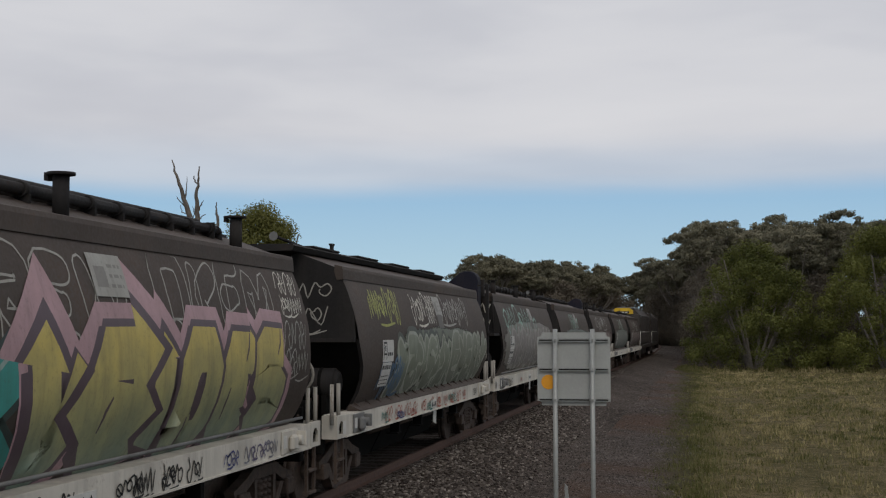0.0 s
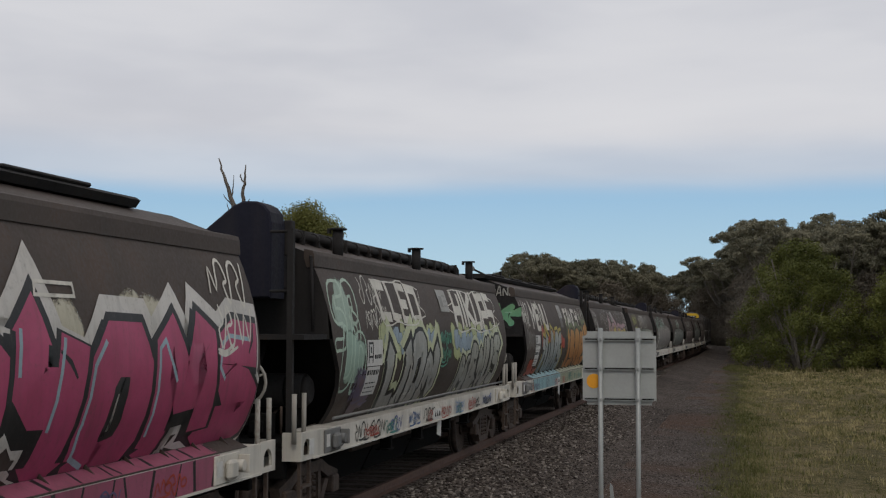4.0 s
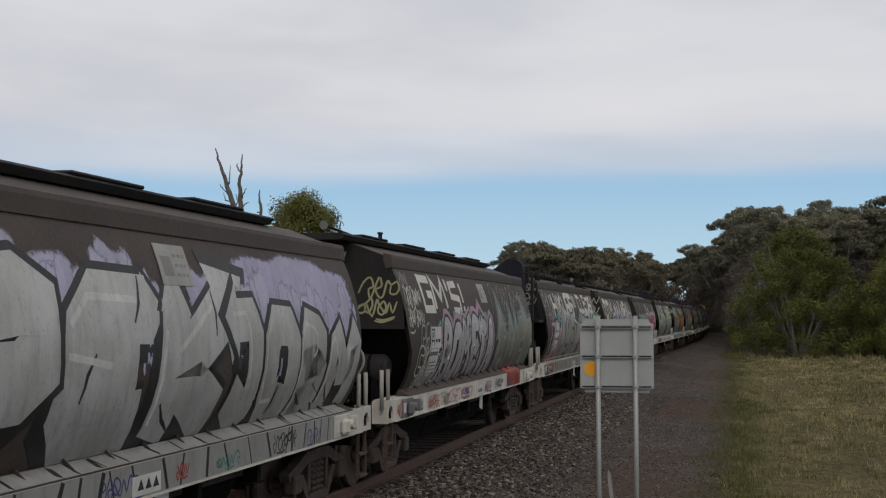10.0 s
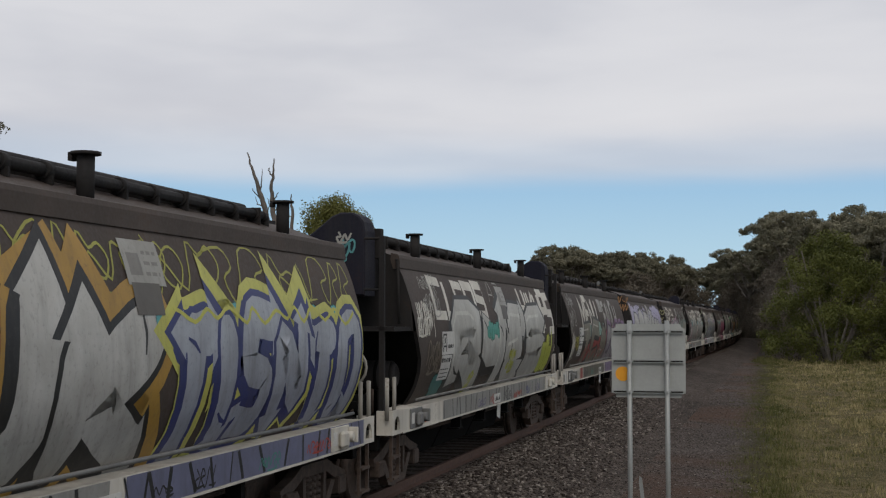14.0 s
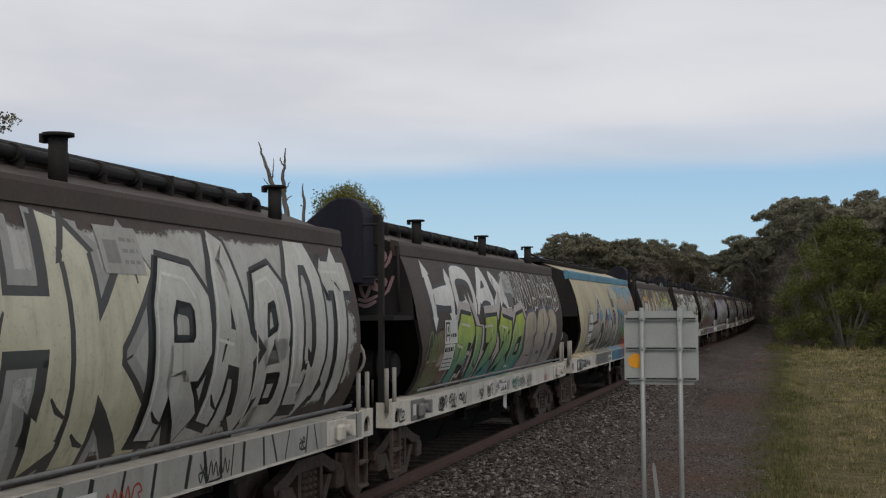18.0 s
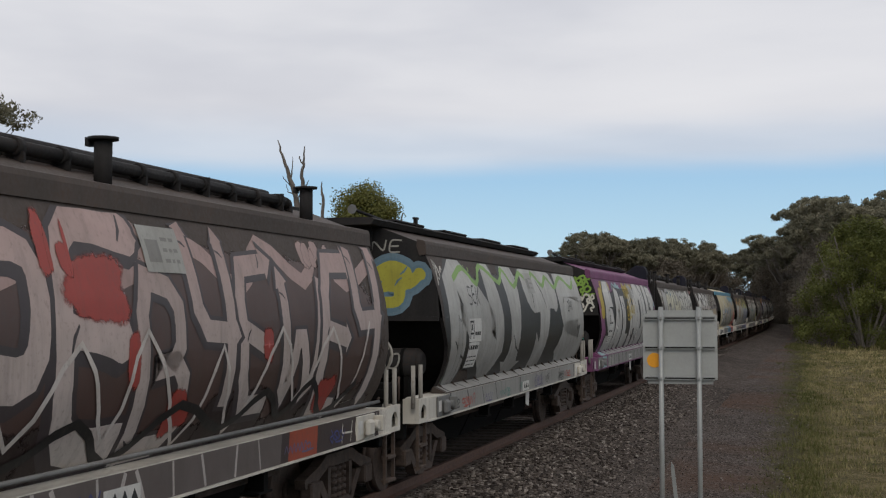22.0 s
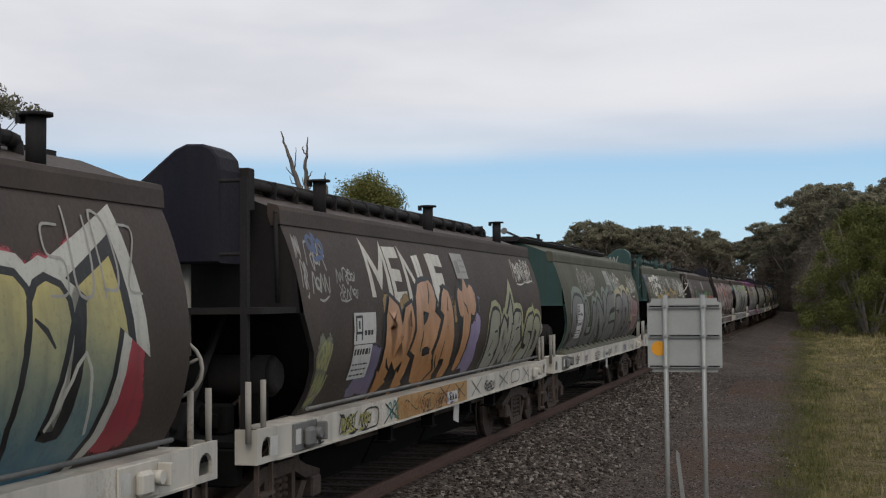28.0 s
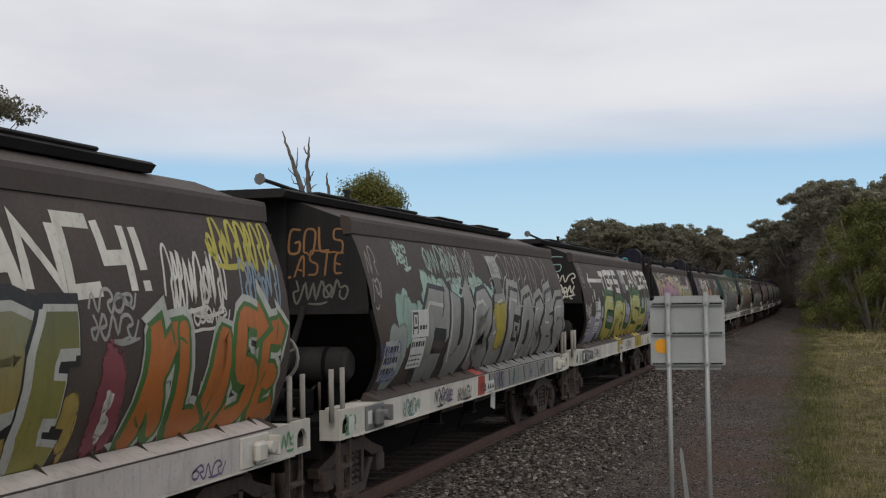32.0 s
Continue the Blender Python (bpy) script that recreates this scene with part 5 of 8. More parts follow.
def paint_w2(p):
    p.cloud(-5.6, -4.75, 2.3, 3.05, (0.3, 0.4, 0.34))
    p.hollow("SB", -5.6, -4.6, 2.25, 3.0, (0.4, 0.52, 0.44), 0.04)
    p.cloud(-5.35, -4.35, 1.7, 2.4, (0.3, 0.42, 0.36))
    p.hollow("UD", -5.3, -4.4, 1.7, 2.4, (0.4, 0.54, 0.46), 0.035)
    p.tag(None, -4.22, -3.01, 2.40, 3.14, PALE, 0.018)
    p.roller("CLEO", -3.32, -0.98, 2.52, 3.14, PALE)
    p.roller("HIKUPS", 1.74, 5.44, 2.39, 3.14, PALE)
    p.tag(None, 0.06, 1.12, 1.90, 2.39, (0.08, 0.3, 0.22), 0.03)
    p.cloud(-3.7, 0.2, 2.0, 2.55, (0.4, 0.44, 0.24))
    p.cloud(-3.4, 0.0, 2.05, 2.45, (0.28, 0.36, 0.45))
    p.piece("LION", -3.14, 0.04, 1.26, 2.18, (0.285, 0.285, 0.285), (0.35, 0.362, 0.35), INK, (0.5, 0.54, 0.36), (0.42, 0.42, 0.4))
    p.cloud(1.07, 5.7, 1.9, 2.55, (0.42, 0.46, 0.24))
    p.cloud(1.3, 5.5, 2.0, 2.42, (0.28, 0.36, 0.45))
    p.piece("MENUS", 1.94, 5.71, 1.26, 2.20, (0.285, 0.285, 0.285), (0.375, 0.388, 0.35), INK, (0.52, 0.56, 0.4), None)
    p.cloud(-4.70, -3.85, 1.26, 1.86, (0.14, 0.1, 0.12))
    p.tag(None, -4.78, -3.88, 1.50, 1.92, (0.12, 0.1, 0.17), 0.04)
    p.sill_tag(None, -4.74, -4.08, 1.06, 1.20, INK)
    p.sill_tag(None, -4.01, -3.19, 1.05, 1.19, INK)
    p.sill_tag(None, -2.91, -2.20, 0.99, 1.12, (0.08, 0.12, 0.33))
    p.sill_tag(None, -1.83, -1.09, 1.01, 1.13, (0.05, 0.12, 0.3))
    p.sill_tag(None, -0.87, 0.03, 1.05, 1.18, INK)
    p.sill_tag(None, 1.47, 2.36, 1.02, 1.13, (0.2, 0.3, 0.5))
    p.sill_tag(None, 2.68, 3.41, 0.99, 1.12, (0.4, 0.05, 0.03))
    p.sill_tag(None, 4.05, 5.01, 0.97, 1.08, (0.08, 0.12, 0.33))
    p.contour(-3.5, -0.8, 2.5, 3.12, PALE, 0.022)
    p.contour(1.5, 5.7, 2.4, 3.12, PALE, 0.022)


def paint_w3(p):
    p.cloud(-3.34, 0.19, 2.20, 2.55, (0.24, 0.1, 0.09))
    p.tag(None, -3.05, -2.55, 2.83, 3.13, GREYISH, 0.025)
    p.piece("ZE", -4.44, -2.52, 1.59, 2.38, (0.16, 0.14, 0.11), (0.28, 0.25, 0.28), INK, (0.55, 0.54, 0.5), None, True, weight=0.5)
    p.piece("TRE", -2.56, 0.21, 1.26, 2.42, (0.15, 0.13, 0.1), (0.28, 0.25, 0.28), INK, (0.55, 0.54, 0.5), (0.4, 0.39, 0.37), True, weight=0.5)
    p.crest(-4.4, 0.6, 2.2, 2.62, (0.08, 0.4, 0.38), 0.09, 0.7)
    p.flames(0.6, 6.3, 1.9, 2.75, (0.5, 0.47, 0.38), 0.5)
    p.piece("PYOMS", 0.62, 6.50, 1.26, 2.42, (0.36, 0.05, 0.13), (0.42, 0.07, 0.16), INK, (0.55, 0.53, 0.52), (0.3, 0.42, 0.5), True)
    p.tag(None, 5.46, 6.50, 2.28, 3.09, PALE, 0.035)
    p.roller("O", 2.16, 2.73, 2.61, 2.85, PALE)
    p.tag(None, 0.19, 0.56, 2.22, 2.53, PALE, 0.03)
    p.sill_piece(0.72, 5.58, (0.3, 0.08, 0.14))
    p.sill_piece(-2.84, 0.10, (0.13, 0.1, 0.08))
    p.sill_tag(None, -2.69, -0.53, 1.21, 1.21, GREYISH)


def paint_w4(p):
    p.end_tag(None, 0.73, 1.30, 2.52, 3.20, (0.42, 0.47, 0.36), 0.03)
    p.end_tag("T", 0.20, 0.38, 3.28, 3.50, GREYISH, 0)
    p.roller("DTM", -4.80, -2.09, 2.34, 3.12, PALE)
    p.roller("MENU", 2.11, 4.95, 2.33, 3.10, PALE)
    p.tag(None, 4.63, 6.50, 2.37, 3.14, GREYISH, 0.02)
    p.tag(None, -5.70, -5.00, 2.52, 2.92, GREYISH, 0.025)
    p.cloud(-4.81, -3.71, 1.26, 2.27, (0.24, 0.32, 0.24))
    p.tag(None, -5.51, -4.71, 2.05, 2.34, PALE, 0.03)
    p.cloud(-3.15, 6.50, 1.26, 2.53, (0.42, 0.2, 0.29))
    p.cloud(-0.35, 3.61, 2.07, 2.57, (0.42, 0.22, 0.18))
    p.flames(-2.6, 6.2, 2.1, 2.7, (0.5, 0.27, 0.36), 0.35)
    p.piece("CUTIRAD", -2.5, 5.9, 1.26, 2.3, (0.2, 0.2, 0.17), (0.3, 0.3, 0.26), (0.03, 0.07, 0.26), (0.58, 0.56, 0.57), None, True)
    p.sill_fill(-4.43, -3.35, (0.33, 0.16, 0.25))
    p.sill_piece(-3.29, 6.3, (0.5, 0.5, 0.5), (0.06, 0.13, 0.34), 0.4)
    p.sill_tag(None, -6.37, -5.84, 0.97, 1.16, (0.4, 0.05, 0.03))
    p.crest(-3.9, -1.9, 1.7, 2.6, (0.3, 0.28, 0.1), 0.05, 0.8)
    p.tag("ZIKE", -5.4, -4.6, 1.9, 2.3, PALE, 0.035)


def paint_w5(p):
    p.end_tag(None, 0.77, 1.24, 2.81, 3.34, GREYISH, 0.035)
    p.tag("FEKOR", -5.6, -3.9, 2.45, 3.05, GREYISH, 0.05)
    p.tag("MZ", -5.1, -4.2, 2.2, 2.6, GREYISH, 0.04)
    p.roller("HIKUPS", -3.91, 0.36, 2.41, 3.14, PALE)
    p.roller("CLEOS", 1.92, 5.51, 2.57, 3.14, PALE)
    p.tag(None, 5.17, 6.50, 2.48, 3.14, PALE, 0.02)
    p.cloud(-4.52, -3.11, 1.26, 2.24, (0.36, 0.09, 0.17))
    p.cloud(-2.87, 6.40, 1.26, 2.29, (0.33, 0.08, 0.12))
    p.cloud(-3.60, 0.17, 2.13, 2.53, (0.09, 0.33, 0.38))
    p.cloud(1.16, 6.50, 2.17, 2.53, (0.1, 0.33, 0.38))
    p.cloud(-4.71, -3.91, 1.26, 1.50, (0.4, 0.1, 0.03))
    p.contour(-4.9, -3.3, 1.2, 2.25, (0.5, 0.3, 0.42), 0.09)
    p.cloud(-4.6, -3.6, 1.3, 2.1, (0.25, 0.25, 0.24))
    p.piece("AMEN", -2.9, 1.0, 1.26, 2.45, (0.22, 0.22, 0.21), (0.38, 0.38, 0.37), INK, (0.55, 0.55, 0.54), None, True)
    p.tag("2019", 0.75, 1.6, 1.65, 2.17, PALE, 0.055)
    p.piece("CPLB", 1.9, 6.4, 1.26, 2.38, (0.25, 0.25, 0.24), (0.4, 0.4, 0.39), INK, (0.55, 0.55, 0.54), (0.55, 0.54, 0.52), True)
    p.sill_fill(-5.61, -4.23, (0.4, 0.11, 0.03))
    p.sill_piece(-4.16, 6.49, (0.26, 0.26, 0.25))
    p.tank_tag("NEST", 0.44, 0.91, 1.54, 1.63, GREYISH)


def paint_w6(p):
    p.end_tag(None, 0.67, 1.30, 2.45, 3.03, (0.35, 0.34, 0.2), 0.03)
    p.end_tag(None, -0.03, 0.50, 2.76, 3.49, GREYISH, 0.035)
    p.roller("GM'S!", -4.39, -1.11, 2.52, 3.14, PALE)
    p.tag(None, -5.70, -5.13, 2.90, 3.14, GREYISH, 0.025)
    p.tag(None, -5.66, -4.58, 2.30, 2.89, PALE, 0.025)
    p.tag(None, -4.71, -4.21, 1.26, 2.23, GREYISH, 0.03)
    p.tag(None, -4.60, -3.98, 1.26, 1.78, PALE, 0.025)
    p.cloud(-3.72, 1.24, 2.00, 2.54, (0.1, 0.33, 0.3))
    p.cloud(-3.79, 1.03, 1.89, 2.45, (0.33, 0.16, 0.22))
    p.piece("BOMETA", -3.3, 1.5, 1.26, 2.5, (0.32, 0.31, 0.33), (0.5, 0.49, 0.53), INK, (0.42, 0.27, 0.36), (0.6, 0.59, 0.58))
    p.cloud(-4.92, -3.73, 1.26, 1.66, (0.2, 0.2, 0.19))
    p.tag("REK", -4.9, -4.0, 1.9, 2.3, GREYISH, 0.04)
    p.hollow("SKAZ", -4.95, -3.4, 1.3, 1.9, PALE, 0.03)
    p.piece("HUCE", 2.28, 6.50, 1.26, 2.25, (0.1, 0.1, 0.09), (0.24, 0.24, 0.21), (0.3, 0.31, 0.28), (0.1, 0.17, 0.17), None, True)
    p.tag(None, 1.55, 4.46, 2.37, 3.08, GREYISH, 0.02)
    p.tag(None, 3.88, 6.50, 2.45, 3.14, GREYISH, 0.02)
    p.sill_tag("KOSET", -4.20, -3.25, 0.97, 1.05, (0.4, 0.04, 0.03))
    p.sill_tag("*", -3.20, -2.99, 0.97, 1.12, (0.4, 0.04, 0.03))
    p.sill_tag("KOSET", -2.90, -1.75, 0.97, 1.07, (0.4, 0.04, 0.03))
    p.sill_tag("KOSER", -1.69, -0.64, 0.97, 1.06, (0.4, 0.04, 0.03))
    p.sill_tag(None, 0.78, 2.62, 0.97, 1.01, (0.12, 0.14, 0.3))
    p.sill_fill(3.14, 4.95, (0.33, 0.05, 0.03))
    p.sill_tag(None, -6.32, -5.71, 0.99, 1.15, (0.4, 0.06, 0.03))


def paint_w7(p):
    p.end_tag("FANCY", -0.13, 0.52, 3.21, 3.50, GREYISH, 0)
    p.end_tag(None, 0.64, 1.30, 2.80, 3.38, (0.36, 0.2, 0.1), 0.03)
    p.end_tag(None, 0.67, 0.93, 2.40, 2.94, GREYISH, 0.025)
    p.cloud(-5.70, -4.13, 1.77, 3.14, (0.4, 0.38, 0.54))
    p.cloud(-5.65, -4.77, 1.26, 2.45, (0.36, 0.34, 0.5))
    p.cloud(-4.38, -0.04, 2.00, 3.07, (0.4, 0.39, 0.54))
    p.cloud(-0.99, 2.55, 2.04, 2.87, (0.38, 0.36, 0.52))
    p.cloud(1.88, 6.50, 1.72, 3.14, (0.37, 0.35, 0.52))
    p.flames(-4.2, 0.4, 2.4, 3.0, (0.42, 0.4, 0.56), 0.3)
    p.piece("DPEK", -4.9, 1.9, 1.26, 2.62, (0.36, 0.36, 0.365), (0.5, 0.5, 0.51), INK, None, (0.6, 0.6, 0.6), True, weight=0.66)
    p.flames(2.2, 6.4, 2.2, 3.0, (0.42, 0.4, 0.56), 0.3)
    p.piece("JOBM", 1.9, 6.50, 1.26, 2.5, (0.34, 0.34, 0.34), (0.46, 0.46, 0.46), INK, None, (0.55, 0.55, 0.55), True, weight=0.62)
    p.sill_fill(-6.09, -4.77, (0.33, 0.31, 0.46))
    p.sill_piece(-4.63, 6.07, (0.29, 0.29, 0.29))
    p.tank_tag(None, 0.60, 1.04, 1.59, 1.80, GREYISH)


def paint_w8(p):
    p.tag(None, -5.70, -5.21, 2.25, 3.14, GREYISH, 0.025)
    p.tag(None, -5.26, -4.47, 2.45, 3.13, GREYISH, 0.025)
    p.crest(-5.4, -4.9, 1.3, 2.2, PALE, 0.05, 0.1)
    p.tag(None, -4.95, -4.31, 1.75, 2.06, (0.35, 0.33, 0.05), 0.035)
    p.roller("MENU", -3.50, -0.28, 2.24, 3.09, PALE)
    p.roller("FANCY", 1.36, 4.46, 2.13, 3.09, GREYISH)
    p.cloud(-3.12, 1.66, 1.26, 2.21, (0.27, 0.045, 0.045))
    p.flames(-2.9, 0.9, 2.1, 2.5, (0.25, 0.4, 0.36), 0.3)
    p.cloud(-2.8, -2.1, 2.1, 2.45, (0.35, 0.06, 0.05))
    p.piece("TCA", -3.5, 1.5, 1.2, 2.35, (0.13, 0.12, 0.1), (0.19, 0.18, 0.15), INK, None, (0.42, 0.41, 0.38), True, weight=0.6)
    p.crest(-3.3, 1.5, 1.3, 1.75, (0.3, 0.045, 0.035), 0.06, 0.9)
    p.cloud(1.9, 6.4, 1.26, 2.3, (0.2, 0.07, 0.22))
    p.flames(1.8, 6.4, 2.1, 2.4, (0.34, 0.24, 0.16), 0.3)
    p.piece("EKPER", 1.8, 6.45, 1.24, 2.22, (0.23, 0.21, 0.26), (0.3, 0.3, 0.31), (0.05, 0.035, 0.07), (0.22, 0.13, 0.25), (0.42, 0.41, 0.42), True)
    p.sill_fill(-3.98, -3.52, (0.3, 0.05, 0.04))
    p.sill_piece(-3.38, 0.99, (0.13, 0.12, 0.1))
    p.sill_piece(1.29, 6.59, (0.2, 0.15, 0.26))
    p.sill_tag(None, -4.96, -4.06, 0.99, 1.09, GREYISH)


def paint_w9(p):
    p.cover_tag(None, 0.58, 0.80, 3.29, 3.58, (0.1, 0.3, 0.33), 0.03)
    p.cover_tag(None, 0.55, 0.80, 3.51, 3.65, GREYISH, 0.03)
    p.roller("CLEOS", -4.44, -0.73, 2.47, 3.14, PALE)
    p.tag(None, -5.69, -4.66, 2.26, 2.72, PALE, 0.035)
    p.tag("TAZ", -0.97, 1.03, 2.76, 3.14, GREYISH, 0)
    p.roller("HIKUPS", 2.84, 6.50, 2.22, 3.14, PALE)
    p.tag(None, -5.10, -4.08, 2.58, 3.14, GREYISH, 0.02)
    p.cloud(-4.56, -3.72, 1.26, 1.69, (0.05, 0.17, 0.17))
    p.tag(None, -5.17, -4.22, 1.71, 2.12, (0.16, 0.13, 0.1), 0.04)
    p.piece("RYES", -3.4, 4.9, 1.26, 2.62, (0.34, 0.34, 0.34), (0.47, 0.47, 0.46), INK, None, (0.56, 0.57, 0.55), True, weight=0.7)
    p.flames(4.9, 6.2, 1.4, 2.4, (0.4, 0.44, 0.06), 0.5)
    p.tag(None, -1.96, -1.56, 1.26, 1.58, (0.4, 0.42, 0.06), 0.05)
    p.tag(None, 1.21, 1.93, 1.52, 1.90, (0.4, 0.42, 0.06), 0.04)
    p.cloud(-0.91, 0.14, 2.12, 2.48, (0.08, 0.33, 0.28))
    p.sill_piece(-4.12, 6.40, (0.27, 0.27, 0.27))


def paint_w10(p):
    p.tag("SMOTE", -4.65, -2.5, 2.5, 3.05, (0.4, 0.4, 0.07), 0.035)
    p.tag(None, -5.70, -4.91, 2.48, 3.14, GREYISH, 0.025)
    p.tag("REH", -5.5, -4.6, 2.0, 2.7, PALE, 0.035)
    p.tag(None, -1.30, 1.29, 2.70, 3.14, (0.33, 0.33, 0.06), 0.025)
    p.tag(None, 0.81, 6.48, 2.66, 3.14, (0.33, 0.33, 0.06), 0.025)
    p.cloud(-5.24, -2.46, 1.66, 2.31, (0.33, 0.15, 0.04))
    p.cloud(-3.35, 0.45, 2.02, 2.58, (0.33, 0.14, 0.05))
    p.piece("SL", -5.1, -2.2, 1.26, 2.5, (0.33, 0.33, 0.33), (0.52, 0.52, 0.52), INK, (0.38, 0.2, 0.05), (0.56, 0.56, 0.55), weight=0.66)
    p.piece("UK", -2.2, 0.9, 1.26, 2.5, (0.33, 0.33, 0.33), (0.5, 0.5, 0.5), INK, (0.4, 0.24, 0.05), None, weight=0.66)
    p.flames(0.9, 6.4, 2.4, 2.66, (0.1, 0.38, 0.42), 0.4)
    p.piece("TISNTO", 1.2, 6.50, 1.26, 2.5, (0.24, 0.26, 0.34), (0.36, 0.39, 0.46), (0.03, 0.04, 0.16), (0.5, 0.5, 0.12), None)
    p.crest(1.1, 6.4, 2.4, 2.6, (0.5, 0.5, 0.1), 0.04, 0.5)
    p.sill_piece(-5.24, 0.14, (0.28, 0.28, 0.28))
    p.sill_piece(0.41, 7.10, (0.14, 0.15, 0.25))
    p.tank_tag(None, 0.24, 0.84, 1.54, 1.64, (0.25, 0.17, 0.19))


def paint_w11(p):
    p.cloud(2.13, 6.50, 1.26, 3.14, (0.33, 0.27, 0.21))
    for a, b, low in ((1.9, 3.0, 2.9), (2.6, 3.5, 2.74), (3.3, 4.2, 2.92), (3.9, 4.6, 2.78), (4.4, 5.35, 2.58), (5.1, 5.9, 2.95), (5.7, 6.5, 2.84)):
        p.cloud(a, b, low, 3.16, (0.12, 0.26, 0.35))
    p.cloud(3.0, 3.55, 1.35, 2.35, (0.13, 0.29, 0.09))
    p.cloud(2.55, 3.25, 1.9, 2.32, (0.09, 0.22, 0.4))
    p.cloud(3.35, 3.8, 1.26, 1.65, (0.1, 0.07, 0.2))
    p.piece("H", -3.77, -2.10, 1.26, 2.27, (0.13, 0.13, 0.125), (0.36, 0.36, 0.345), INK, (0.45, 0.44, 0.41), None, True)
    p.cloud(-1.73, -1.32, 1.26, 2.13, (0.02, 0.02, 0.021))
    p.piece("IPA", -1.01, 1.34, 1.26, 2.18, (0.13, 0.13, 0.125), (0.39, 0.39, 0.367), INK, (0.45, 0.44, 0.42), None, True)
    p.piece("KE", 1.99, 3.10, 1.26, 2.20, (0.225, 0.225, 0.21), (0.2, 0.24, 0.22), INK, (0.1, 0.28, 0.45), None, True)
    p.cloud(-2.13, -1.56, 2.11, 2.42, (0.1, 0.27, 0.45))
    p.cloud(-0.20, 0.26, 2.09, 2.47, (0.1, 0.27, 0.45))
    p.cloud(-2.75, -2.51, 2.06, 2.35, (0.11, 0.07, 0.2))
    p.cloud(-2.54, -2.37, 1.97, 2.23, (0.45, 0.17, 0.13))
    p.cloud(-0.90, -0.59, 2.02, 2.33, (0.11, 0.07, 0.2))
    p.cloud(-0.82, -0.65, 1.89, 2.15, (0.45, 0.17, 0.13))
    p.cloud(0.87, 1.29, 2.01, 2.37, (0.11, 0.07, 0.2))
    p.cloud(3.55, 4.65, 1.2, 2.0, (0.36, 0.065, 0.05))
    p.cloud(4.45, 6.5, 1.2, 1.6, (0.36, 0.065, 0.05))
    p.cloud(4.85, 6.45, 1.3, 2.2, (0.36, 0.065, 0.05))
    p.cloud(4.62, 4.86, 1.55, 1.85, (0.1, 0.07, 0.2))
    p.tag("BITEH", 3.7, 4.4, 1.54, 1.8, PALE, 0.03)
    p.tag("HOKOS", 5.1, 5.85, 1.56, 1.84, PALE, 0.03)
    p.sill_piece(-2.68, 0.38, (0.2, 0.2, 0.19))
    p.sill_piece(0.56, 3.11, (0.09, 0.24, 0.4))
    p.sill_fill(3.16, 5.75, (0.33, 0.07, 0.05))
    p.sill_tag(None, 3.97, 4.49, 1.02, 1.14, PALE)


def paint_w12(p):
    p.end_tag(None, 0.59, 1.17, 2.62, 3.38, (0.36, 0.24, 0.26), 0.05)
    p.end_tag(None, 0.64, 0.94, 2.90, 3.28, GREYISH, 0.03)
    p.cover_tag(None, 0.25, 0.51, 3.26, 3.49, (0.2, 0.27, 0.33), 0.03)
    p.piece("HOAX", -4.9, 1.0, 2.3, 3.12, (0.62, 0.62, 0.62), None, INK, None, None, weight=0.5)
    p.hollow("UNOWHO", 1.5, 6.3, 2.5, 3.12, PALE, 0.03)
    p.tag(None, 0.15, 2.43, 2.53, 3.14, GREYISH, 0.03)
    p.cloud(-5.20, -3.55, 1.26, 2.14, (0.16, 0.1, 0.075))
    p.tag(None, -5.25, -4.32, 1.27, 2.09, (0.13, 0.19, 0.08), 0.05)
    p.cloud(-3.33, 1.47, 1.26, 2.28, (0.08, 0.1, 0.13))
    p.piece("FIZZO", -3.5, 2.0, 1.26, 2.3, (0.03, 0.24, 0.27), (0.4, 0.48, 0.06), INK, (0.45, 0.4, 0.4), (0.5, 0.52, 0.42), True)
    p.piece("SEO", 2.2, 5.6, 1.26, 2.35, (0.3, 0.27, 0.3), (0.42, 0.36, 0.26), (0.08, 0.08, 0.13), None, None)
    p.sill_tag(None, -4.58, -2.63, 1.04, 1.15, INK)
    p.sill_tag(None, -1.93, -0.64, 1.03, 1.14, INK)
    p.sill_tag(None, 0.24, 3.04, 0.97, 1.11, (0.1, 0.1, 0.1))
    p.sill_tag(None, -6.90, -6.40, 1.00, 1.17, INK)


